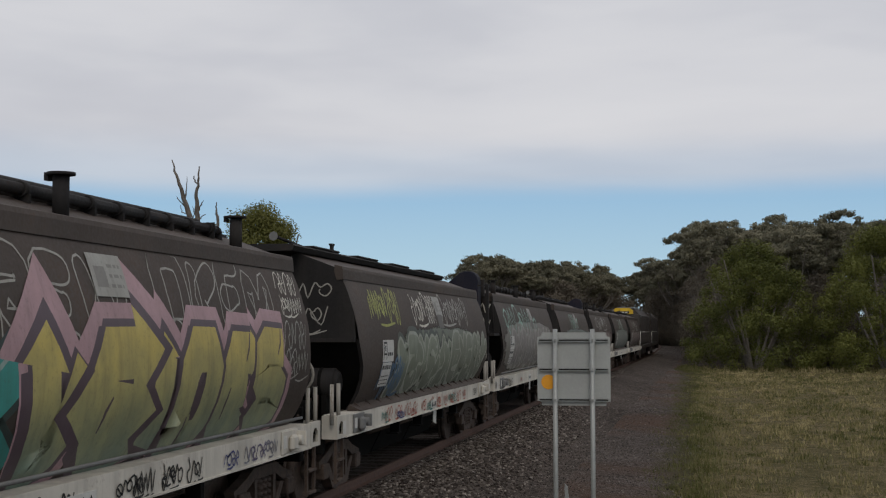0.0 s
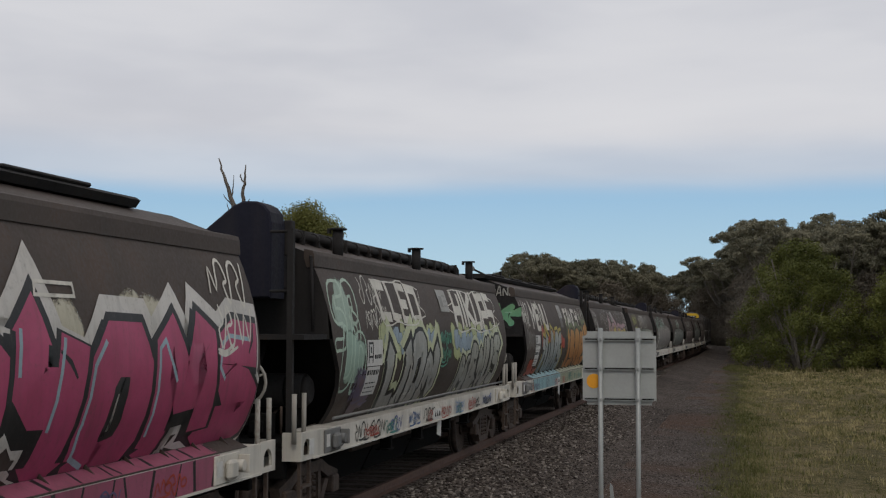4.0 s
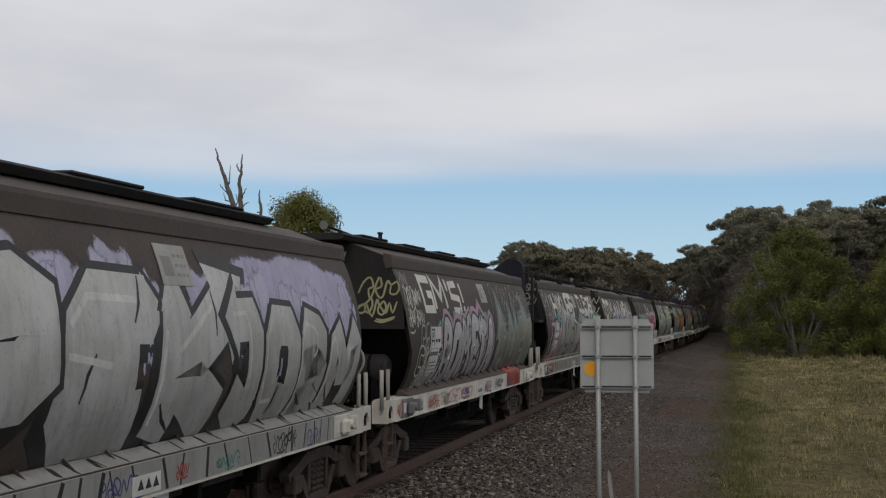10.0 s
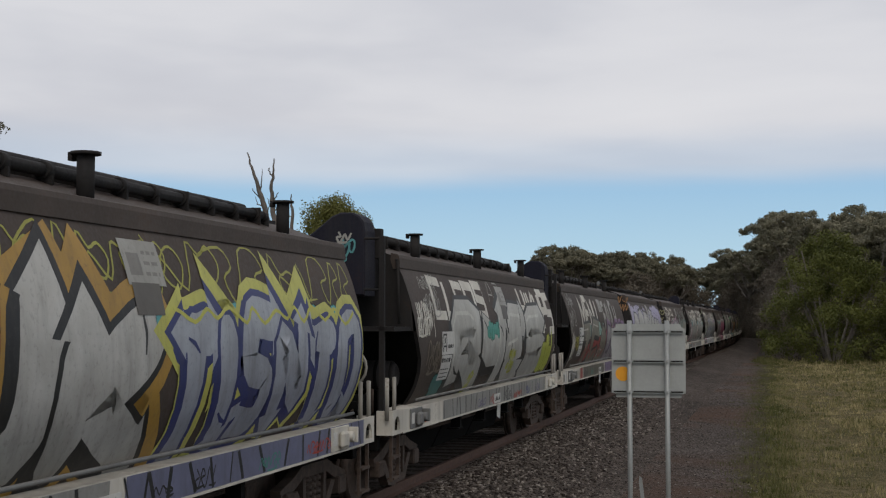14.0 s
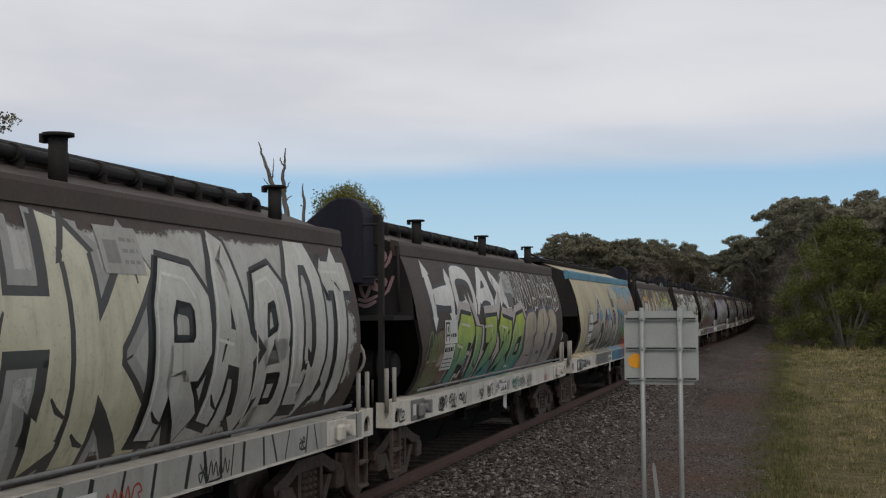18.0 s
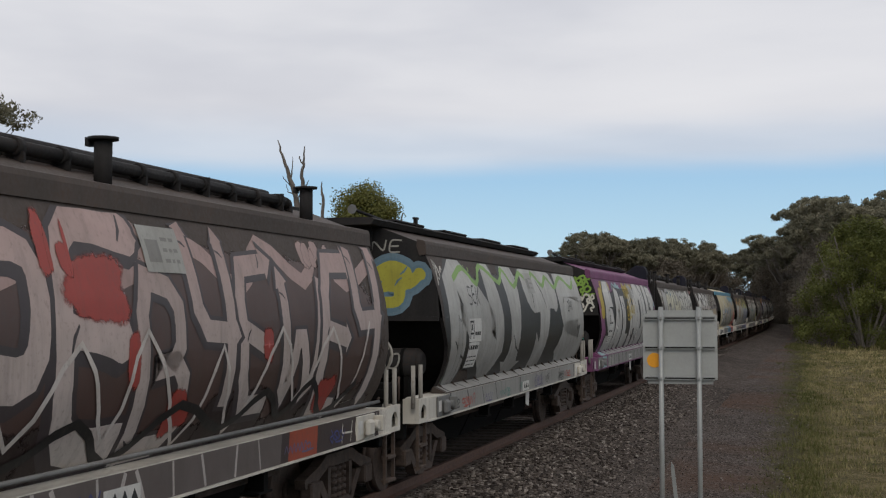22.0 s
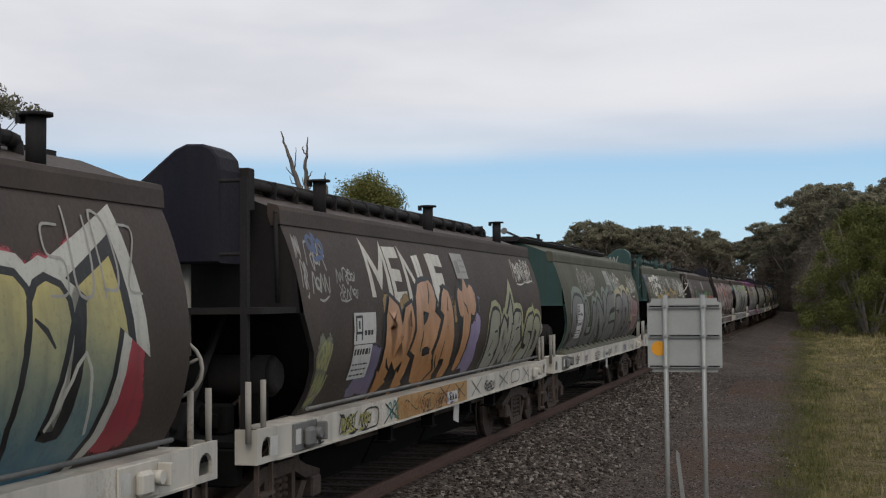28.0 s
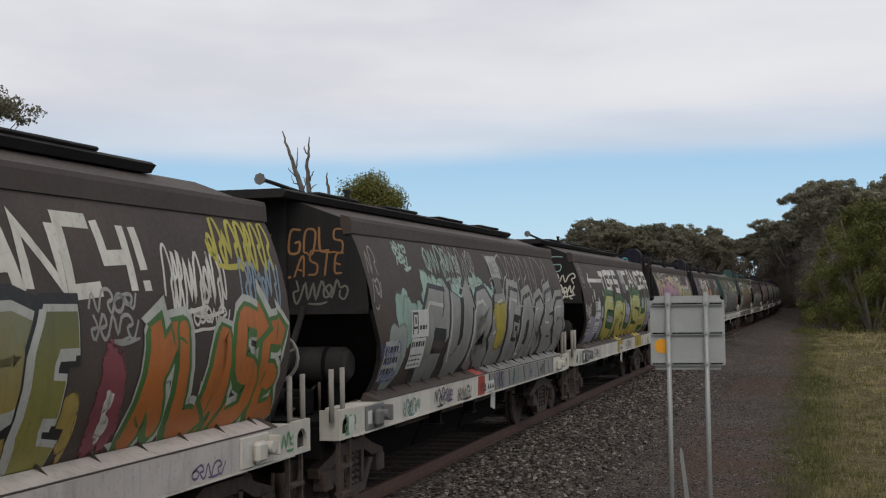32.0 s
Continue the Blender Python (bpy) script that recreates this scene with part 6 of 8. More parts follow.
def paint_w13(p):
    p.cloud(-5.28, -2.32, 1.26, 3.12, (0.4, 0.4, 0.4))
    p.cloud(-3.65, 0.37, 1.26, 3.14, (0.44, 0.44, 0.43))
    p.cloud(-0.80, 6.50, 1.26, 3.14, (0.42, 0.42, 0.41))
    p.tag(None, -5.70, -4.94, 2.90, 3.14, PALE, 0.03)
    p.tag(None, -5.70, -5.30, 2.66, 2.99, PALE, 0.03)
    p.tag(None, -5.11, -4.35, 1.78, 2.61, (0.05, 0.05, 0.06), 0.03)
    p.piece("SKHK", -3.9, 1.4, 1.26, 3.14, (0.52, 0.5, 0.36), (0.56, 0.55, 0.45), (0.05, 0.05, 0.05), (0.3, 0.3, 0.3), None, True, weight=0.38)
    p.piece("RABOT", 1.2, 6.5, 1.26, 3.14, (0.4, 0.4, 0.39), (0.52, 0.52, 0.5), INK, None, (0.6, 0.6, 0.58), True, weight=0.46)
    p.dots((0.08, 0.25, 0.42), (-2.83, 2.98), (-3.29, 2.21), (-3.16, 1.94), (-3.75, 1.70), (-1.80, 2.96), (-2.20, 2.37), (-1.95, 1.89), (-4.44, 1.50), (-5.02, 1.52))
    p.piece("O", -5.22, -4.87, 1.26, 1.77, (0.42, 0.41, 0.3), None, (0.06, 0.06, 0.06), None, None, weight=0.5)
    p.sill_piece(-5.79, 7.10, (0.33, 0.33, 0.32))
    p.sill_tag(None, -4.98, -3.24, 0.99, 1.03, INK)
    p.sill_tag(None, -3.09, -0.46, 0.97, 1.00, INK)


def paint_w14(p):
    p.end_tag(None, 0.52, 1.19, 2.82, 3.24, (0.25, 0.42, 0.08), 0.05)
    p.end_tag(None, 0.55, 1.30, 2.36, 2.77, PALE, 0.045)
    p.end_tag("NEST", -0.57, 0.35, 3.12, 3.47, GREYISH, 0)
    p.cloud(-5.57, -3.79, 2.10, 2.97, (0.43, 0.32, 0.03))
    p.cloud(-4.81, -3.17, 2.90, 3.14, (0.43, 0.32, 0.03))
    p.cloud(-2.72, 0.97, 2.80, 3.14, (0.27, 0.42, 0.47))
    p.cloud(-0.59, 1.79, 2.90, 3.14, (0.4, 0.3, 0.04))
    p.cloud(0.54, 6.50, 2.44, 3.14, (0.27, 0.42, 0.47))
    p.cloud(1.88, 4.39, 2.28, 3.14, (0.4, 0.3, 0.04))
    p.cloud(-4.87, -4.09, 1.26, 1.79, (0.27, 0.42, 0.47))
    p.cloud(-4.68, 6.50, 1.26, 3.01, (0.018, 0.018, 0.02))
    p.piece("SALHOUT", -4.7, 6.3, 1.26, 3.1, (0.38, 0.38, 0.39), (0.55, 0.55, 0.55), INK, None, (0.62, 0.62, 0.62), True, weight=0.7)
    p.tag(None, -0.64, 1.24, 2.17, 3.14, (0.42, 0.31, 0.03), 0.06)
    p.sill_fill(-6.95, -5.35, (0.17, 0.055, 0.13))
    p.sill_fill(-5.31, -4.56, (0.27, 0.42, 0.47))
    p.sill_piece(-4.36, 4.76, (0.27, 0.27, 0.275))
    p.sill_tag("2018", -4.15, -3.40, 0.97, 1.09, PALE)
    p.tank_tag(None, 0.56, 1.04, 1.56, 1.74, (0.05, 0.36, 0.3))


def paint_w15(p):
    p.end_piece(None, -0.26, 0.40, 2.36, 3.16, (0.4, 0.38, 0.06), None, (0.12, 0.2, 0.27), (0.14, 0.22, 0.29), None)
    p.end_piece(None, 0.30, 1.02, 2.36, 3.15, (0.4, 0.38, 0.06), None, (0.12, 0.2, 0.27), (0.14, 0.22, 0.29), None)
    p.end_tag("NE", 0.43, 0.84, 3.21, 3.39, GREYISH, 0)
    p.end_tag(None, -0.62, 0.03, 3.13, 3.50, GREYISH, 0.04)
    p.tag(None, -5.70, -4.83, 2.70, 3.03, PALE, 0.045)
    p.tag(None, -5.70, -5.51, 2.90, 3.14, GREYISH, 0.025)
    p.cloud(-5.64, -4.97, 1.26, 2.64, (0.12, 0.25, 0.06))
    p.tag(None, -4.97, -3.60, 2.20, 3.14, (0.22, 0.38, 0.08), 0.05)
    p.cloud(-5.0, 6.5, 1.26, 3.05, (0.03, 0.03, 0.028))
    p.piece("NITS", -5.00, 6.50, 1.26, 3.12, (0.27, 0.27, 0.27), (0.44, 0.44, 0.435), (0.02, 0.02, 0.02), None, None, weight=0.82)
    p.tag("SEK", -4.1, -3.4, 2.5, 2.75, INK, 0.03)
    p.tag("ZAK", 4.6, 5.2, 2.4, 2.6, INK, 0.03)
    p.crest(-4.8, 6.4, 2.8, 3.15, (0.2, 0.37, 0.08), 0.09, 1.4)
    p.cloud(-4.94, -4.67, 1.26, 2.35, (0.3, 0.3, 0.3))
    p.sill_piece(-5.44, 6.3, (0.29, 0.29, 0.29), INK, 1.6)
    p.tank_tag("VMD", 0.27, 0.84, 1.61, 1.80, GREYISH)


def paint_w16(p):
    MAROON, ROSE, CHALK, RED = (0.085, 0.05, 0.045), (0.36, 0.25, 0.24), (0.56, 0.52, 0.51), (0.34, 0.05, 0.04)
    p.cloud(-5.70, 6.50, 1.26, 2.98, MAROON)
    p.crest(-5.5, 6.4, 2.55, 3.1, ROSE, 0.17, 1.5)
    p.cloud(-0.6, 0.6, 2.75, 3.14, ROSE)
    p.cloud(4.0, 5.0, 2.85, 3.14, ROSE)
    p.tag(None, -5.70, -5.29, 2.90, 3.14, PALE, 0.025)
    p.flames(-5.6, 6.3, 1.2, 1.75, (0.03, 0.018, 0.018), 0.8)
    # broad chalk strokes edged in black, fading to rose at the top
    p.piece("ADPE", -5.6, 0.5, 1.2, 3.05, CHALK, (0.42, 0.3, 0.29), (0.05, 0.04, 0.045), None, None, weight=0.25)
    p.piece("BYEW", 0.1, 4.5, 1.2, 3.1, (0.5, 0.46, 0.45), ROSE, (0.05, 0.04, 0.045), None, None, True, weight=0.24)
    p.piece("EY", 4.2, 6.45, 1.2, 3.1, (0.5, 0.46, 0.45), ROSE, (0.05, 0.04, 0.045), None, None, True, weight=0.26)
    for u0, u1, z0, z1 in ((-4.3, -3.85, 2.2, 2.85), (-3.6, -2.9, 1.65, 2.2), (-0.75, 0.2, 2.3, 2.85), (0.1, 0.3, 1.8, 2.3), (2.7, 2.95, 1.9, 2.3), (-2.9, -2.3, 1.35, 1.9), (4.3, 4.9, 1.3, 1.75), (0.8, 1.3, 1.4, 1.8)):
        p.cloud(u0, u1, z0, z1, RED)
    for u in (-1.0, -0.75):
        p.flames(u, u + 0.14, 2.75, 3.13, RED, 0.2)
    p.crest(-5.4, 6.3, 1.3, 2.3, CHALK, 0.05, 1.2)
    p.crest(-4.6, -2.4, 1.27, 1.7, RED, 0.1, 0.5)
    p.crest(-4.0, 6.0, 1.27, 1.7, INK, 0.08, 1.3)
    p.sill_fill(-6.2, 6.3, (0.045, 0.03, 0.03))
    p.sill_fill(-5.23, -4.4, PALE)
    p.sill_piece(-1.5, 3.2, (0.12, 0.1, 0.1), (0.45, 0.42, 0.42))
    p.sill_fill(3.4, 4.2, (0.3, 0.06, 0.03))
    p.sill_tag("HEY", 5.0, 6.2, 0.97, 1.2, PALE)


def paint_w17(p):
    p.end_tag("AKE", -0.4, 0.3, 3.1, 3.5, PALE, 0.03)
    p.end_tag("OVER", 0.36, 1.25, 2.97, 3.41, GREYISH, 0)
    p.end_tag("VCK", -0.15, 0.5, 2.6, 3.1, GREYISH, 0.035)
    p.end_tag("SORZ", 0.4, 1.28, 2.5, 2.98, PALE, 0.05)
    p.end_tag(None, -0.14, 0.37, 2.36, 2.56, GREYISH, 0.03)
    p.tag(None, -5.70, -4.93, 2.66, 3.14, GREYISH, 0.03)
    p.tag("STK", -5.5, -4.2, 2.3, 2.8, GREYISH, 0.03)
    p.tag(None, -4.97, -4.22, 2.57, 3.00, GREYISH, 0.02)
    p.tag(None, -3.40, -2.03, 2.58, 2.85, GREYISH, 0.015)
    p.cloud(-5.22, -3.99, 2.04, 2.45, (0.36, 0.13, 0.17))
    p.flames(-3.5, 4.6, 2.1, 2.72, (0.05, 0.24, 0.09), 0.3)
    p.flames(-3.0, -1.2, 2.1, 2.5, (0.45, 0.15, 0.22), 0.25)
    p.flames(-0.3, 2.2, 2.1, 2.5, (0.45, 0.15, 0.22), 0.25)
    p.flames(2.3, 5.2, 2.0, 2.55, (0.4, 0.12, 0.1), 0.25)
    p.flames(-2.2, 1.0, 2.35, 2.62, (0.1, 0.14, 0.3), 0.3)
    p.cloud(-5.3, -4.6, 1.26, 2.1, (0.03, 0.22, 0.09))
    p.piece("MULBINE", -4.7, 3.4, 1.26, 2.28, (0.27, 0.27, 0.235), (0.35, 0.35, 0.335), (0.17, 0.125, 0.04), None, None, True, weight=0.7)
    p.crest(-4.8, 3.4, 2.05, 2.38, (0.58, 0.57, 0.52), 0.05, 0.5)
    p.tag(None, -2.33, -2.10, 1.50, 2.13, (0.4, 0.33, 0.32), 0.05)
    p.piece("BRO", 3.5, 6.1, 1.26, 2.2, (0.4, 0.4, 0.38), None, INK, (0.4, 0.07, 0.06), (0.6, 0.6, 0.58))
    p.cloud(5.4, 6.5, 1.26, 2.0, (0.2, 0.24, 0.05))
    p.sill_fill(-6.11, -5.42, (0.03, 0.17, 0.06))
    p.sill_piece(-5.22, 1.47, (0.25, 0.25, 0.245))
    p.sill_tag(None, -6.72, -6.28, 1.02, 1.21, (0.36, 0.06, 0.04))
    p.sill_fill(1.47, 3.16, (0.04, 0.18, 0.06))
    p.sill_tag(None, 2.80, 4.32, 0.97, 0.97, (0.4, 0.06, 0.04))


def paint_w18(p):
    p.end_tag(None, 0.50, 1.27, 2.70, 2.96, GREYISH, 0.025)
    p.cover_tag(None, 0.30, 0.64, 3.46, 3.71, GREYISH, 0.03)
    p.roller("TGFS", -4.44, -1.7, 2.46, 3.11, PALE)
    p.tag(None, -1.99, 0.56, 2.70, 3.14, GREYISH, 0.04)
    p.tag(None, 0.80, 3.69, 2.68, 3.14, GREYISH, 0.03)
    p.tag(None, 2.51, 5.09, 2.54, 3.09, PALE, 0.025)
    p.tag(None, -5.70, -5.08, 2.75, 3.14, (0.07, 0.1, 0.2), 0.04)
    p.tag(None, -5.70, -5.07, 2.23, 2.82, (0.1, 0.075, 0.05), 0.06)
    p.tag(None, -5.16, -4.50, 2.51, 2.94, (0.25, 0.2, 0.12), 0.035)
    p.cloud(-5.17, -3.23, 1.26, 2.13, (0.33, 0.32, 0.31))
    p.cloud(-4.31, -2.55, 1.26, 2.34, (0.33, 0.36, 0.34))
    p.tag(None, -5.15, -2.52, 1.31, 1.46, (0.15, 0.07, 0.08), 0.04)
    p.tag(None, -5.66, -4.76, 1.95, 2.16, PALE, 0.03)
    p.cloud(-2.72, 3.62, 1.26, 2.52, (0.12, 0.11, 0.085))
    p.cloud(-3.3, 3.4, 2.1, 2.6, (0.16, 0.16, 0.1))
    p.piece("MUERS", -3.1, 3.1, 1.24, 2.42, (0.12, 0.085, 0.08), (0.2, 0.145, 0.14), (0.05, 0.045, 0.04), (0.42, 0.28, 0.04), (0.42, 0.4, 0.38), weight=0.5)
    p.piece("ORM", 3.53, 5.37, 1.26, 2.24, (0.2, 0.07, 0.04), (0.25, 0.12, 0.08), (0.3, 0.3, 0.28), None, None)
    p.sill_piece(-4.56, 5.45, (0.12, 0.11, 0.1))
    p.sill_tag(None, -4.30, -2.83, 0.97, 1.03, INK)
    p.tank_tag(None, 0.26, 0.80, 1.54, 1.73, GREYISH)


def paint_w20(p):
    p.tag(None, -5.70, -5.52, 2.55, 3.11, GREYISH, 0.025)
    p.tag(None, -5.45, -4.85, 2.48, 3.02, GREYISH, 0.025)
    p.tag(None, -5.26, -4.83, 2.89, 3.14, (0.06, 0.1, 0.22), 0.05)
    p.tag(None, -4.66, -3.98, 2.43, 2.77, GREYISH, 0.02)
    p.roller("MENUE", -3.45, -0.09, 2.36, 3.07, PALE)
    p.tag(None, 4.59, 6.24, 2.73, 3.10, PALE, 0.025)
    p.tag("NEST", 0.89, 1.72, 2.10, 2.42, (0.16, 0.17, 0.3), 0)
    p.cloud(-5.43, -4.95, 1.26, 2.15, (0.2, 0.2, 0.15))
    p.tag(None, -5.35, -4.94, 1.43, 1.99, (0.33, 0.33, 0.15), 0.04)
    p.cloud(-4.10, -2.73, 1.26, 1.94, (0.2, 0.17, 0.28))
    p.cloud(0.64, 1.77, 1.26, 2.22, (0.3, 0.25, 0.42))
    p.cloud(-3.2, 1.4, 2.1, 2.5, (0.3, 0.2, 0.08))
    p.piece("MEAT", -3.1, 1.3, 1.26, 2.5, (0.52, 0.24, 0.07), (0.5, 0.3, 0.2), INK, None, None, weight=0.6)
    p.cloud(2.54, 6.50, 1.26, 2.14, (0.17, 0.15, 0.16))
    p.piece("ENE", 2.42, 4.72, 1.26, 2.17, (0.375, 0.375, 0.345), (0.33, 0.33, 0.27), INK, (0.36, 0.36, 0.22), None, weight=0.62)
    p.piece("SO", 5.11, 6.50, 1.26, 2.14, (0.338, 0.338, 0.312), (0.35, 0.35, 0.25), INK, (0.38, 0.38, 0.2), None, weight=0.62)
    p.sill_tag(None, -4.72, -3.37, 0.99, 1.03, INK)
    p.sill_fill(-2.6, 0.9, (0.45, 0.27, 0.12))
    p.sill_tag("XOXNOXX", -4.7, 0.8, 0.98, 1.2, INK)
    p.sill_tag("XUXOX", 1.2, 5.6, 0.98, 1.2, (0.12, 0.12, 0.12))
    p.sill_tag(None, -1.61, 0.77, 0.97, 1.03, INK)
    p.sill_tag(None, -4.63, -3.48, 1.02, 1.09, (0.36, 0.34, 0.1))
    p.sill_tag(None, -2.68, 0.38, 0.97, 0.97, (0.42, 0.2, 0.06))


def paint_w21(p):
    p.cover_tag(None, 0.10, 0.56, 3.21, 3.60, (0.08, 0.3, 0.36), 0.05)
    p.cloud(-5.70, -4.80, 1.26, 2.86, (0.47, 0.36, 0.2))
    p.cloud(-5.47, -2.58, 1.87, 2.97, (0.47, 0.36, 0.2))
    p.cloud(-3.35, 2.00, 1.88, 3.10, (0.46, 0.35, 0.2))
    p.tag(None, -5.70, -5.36, 2.62, 3.14, (0.33, 0.35, 0.28), 0.06)
    p.tag("MENU", -4.72, -3.19, 2.90, 3.14, PALE, 0)
    p.tag("TGFS", -3.36, -1.87, 2.85, 3.14, PALE, 0)
    p.tag(None, -5.70, -5.57, 2.00, 2.57, (0.06, 0.055, 0.05), 0.06)
    p.piece("IKETE", -5.0, 0.9, 1.26, 2.75, (0.2, 0.17, 0.34), (0.46, 0.24, 0.33), INK, None, None, weight=0.6)
    p.flames(1.2, 4.9, 2.3, 2.95, (0.36, 0.055, 0.08), 0.6)
    p.cloud(4.3, 5.2, 1.8, 2.9, (0.36, 0.055, 0.08))
    p.cloud(4.9, 6.0, 1.26, 2.25, (0.34, 0.05, 0.07))
    p.piece("SOHU", 0.9, 5.3, 1.22, 2.62, (0.05, 0.17, 0.27), (0.47, 0.41, 0.16), INK, (0.5, 0.5, 0.47), None, weight=0.6)
    p.crest(4.6, 5.3, 1.4, 2.2, (0.5, 0.5, 0.47), 0.04, 0.5)
    p.tag("DBE", 1.6, 3.2, 2.76, 3.12, GREYISH, 0.03)
    p.tag("SUDZ", 4.6, 5.9, 2.5, 3.05, GREYISH, 0.025)
    p.patch(-5.38, -4.93, 1.42, 1.86, (0.42, 0.41, 0.39))
    p.sill_tag(None, -2.53, -0.79, 0.97, 1.12, (0.08, 0.36, 0.27))
    p.sill_tag(None, 1.54, 2.80, 0.97, 1.08, (0.05, 0.09, 0.25))


def paint_w22(p):
    p.end_tag("FC", -0.36, 0.29, 3.20, 3.50, (0.25, 0.36, 0.36), 0)
    p.end_tag("S", 0.67, 0.94, 2.98, 3.32, (0.28, 0.42, 0.42), 0)
    p.end_tag(None, 0.53, 1.26, 2.48, 2.92, PALE, 0.03)
    p.end_tag("2012", 0.81, 1.21, 2.36, 2.52, PALE, 0)
    p.end_tag(None, -0.22, 0.18, 2.69, 3.14, (0.1, 0.11, 0.05), 0.04)
    p.roller("TGFS", -2.78, 0.10, 2.47, 3.06, PALE)
    p.roller("CANCER", 1.50, 6.48, 2.57, 3.14, PALE)
    p.tag(None, -5.63, -5.15, 2.68, 3.14, GREYISH, 0.02)
    p.arrow(-4.76, 2.77, -2.67, 2.78, PALE)
    p.cloud(-5.25, -3.66, 1.26, 2.02, (0.34, 0.31, 0.43))
    p.cloud(-4.25, -0.44, 1.26, 2.19, (0.34, 0.31, 0.43))
    p.cloud(-1.29, 6.48, 1.26, 2.32, (0.31, 0.285, 0.4))
    p.tag(None, -5.70, -4.86, 1.89, 2.26, PALE, 0.03)
    p.dots(PALE, (-4.56, 2.34), (-4.22, 2.45), (-3.65, 2.30), (-2.89, 2.47), (-2.15, 2.41), (-3.99, 2.08))
    p.flames(-3.4, 6.4, 1.95, 2.42, (0.4, 0.37, 0.5), 0.3)
    p.piece("CRUSH", -2.9, 5.5, 1.24, 2.3, (0.5, 0.35, 0.02), (0.5, 0.52, 0.22), (0.035, 0.1, 0.03), (0.04, 0.12, 0.04), (0.58, 0.6, 0.4), True, weight=0.48)
    p.cloud(-3.16, -2.30, 1.26, 1.41, (0.05, 0.13, 0.04))
    p.patch(-5.27, -4.82, 1.53, 1.84, (0.42, 0.42, 0.41))
    p.sill_tag("STOLER", -5.21, -4.00, 1.07, 1.16, INK)
    p.sill_fill(-0.50, 0.39, (0.4, 0.3, 0.03))
    p.sill_fill(3.01, 4.32, (0.4, 0.3, 0.03))
    p.sill_tag(None, -6.64, -6.17, 0.99, 1.16, (0.1, 0.36, 0.12))
    p.tank_tag(None, 1.04, 1.04, 1.54, 1.80, GREYISH)


def paint_w23(p):
    p.end_tag("Gols", 0.44, 1.11, 2.97, 3.25, (0.33, 0.17, 0.07), 0)
    p.end_tag("LASTE", 0.38, 1.10, 2.71, 2.97, (0.3, 0.15, 0.06), 0)
    p.end_tag(None, 0.46, 1.13, 2.40, 2.65, (0.15, 0.15, 0.13), 0.025)
    p.end_tag(None, -0.40, 0.24, 2.72, 3.23, (0.2, 0.1, 0.05), 0.03)
    p.end_tag(None, 0.90, 1.30, 2.36, 2.36, GREYISH, 0.02)
    p.tag(None, -5.70, -5.30, 2.39, 3.04, GREYISH, 0.02)
    p.tag(None, -4.46, -3.89, 2.83, 3.14, (0.3, 0.42, 0.37), 0.04)
    p.tag(None, -3.14, -1.27, 2.73, 3.14, (0.3, 0.42, 0.37), 0.04)
    p.cloud(-4.92, -2.43, 1.84, 2.71, (0.28, 0.4, 0.36))
    p.cloud(-3.40, 0.46, 2.00, 2.71, (0.3, 0.4, 0.37))
    p.cloud(-5.18, -4.40, 1.26, 2.21, (0.3, 0.34, 0.33))
    p.flames(-3.6, 1.0, 2.3, 2.85, (0.34, 0.5, 0.44), 0.3)
    p.piece("CURE", -3.6, 1.3, 1.26, 2.45, (0.2, 0.2, 0.195), (0.3, 0.3, 0.29), INK, None, (0.48, 0.48, 0.46), True, weight=0.66)
    p.cloud(0.30, 1.40, 1.59, 2.41, (0.42, 0.34, 0.04))
    p.piece("CORES", 1.4, 6.43, 1.26, 2.35, (0.22, 0.22, 0.22), (0.33, 0.33, 0.33), INK, (0.3, 0.3, 0.28), (0.5, 0.5, 0.49), True, weight=0.6)
    p.tag(None, -2.26, -0.47, 2.62, 3.14, GREYISH, 0.025)
    p.tag(None, 0.19, 5.48, 2.33, 3.14, GREYISH, 0.025)
    p.patch(-5.33, -4.70, 1.45, 1.92, (0.4, 0.41, 0.42))
    p.tag(None, -5.55, -4.69, 1.67, 1.89, (0.1, 0.12, 0.28), 0.025)
    p.tag(None, -5.33, -4.61, 1.45, 1.56, (0.08, 0.1, 0.25), 0.03)
    p.sill_tag(None, -3.17, -2.60, 1.07, 1.20, INK)
    p.sill_fill(-0.72, -0.29, (0.4, 0.06, 0.04))
    p.sill_piece(-0.02, 6.45, (0.25, 0.25, 0.25))
    p.sill_tag(None, -6.90, -6.36, 1.08, 1.15, (0.1, 0.33, 0.15))


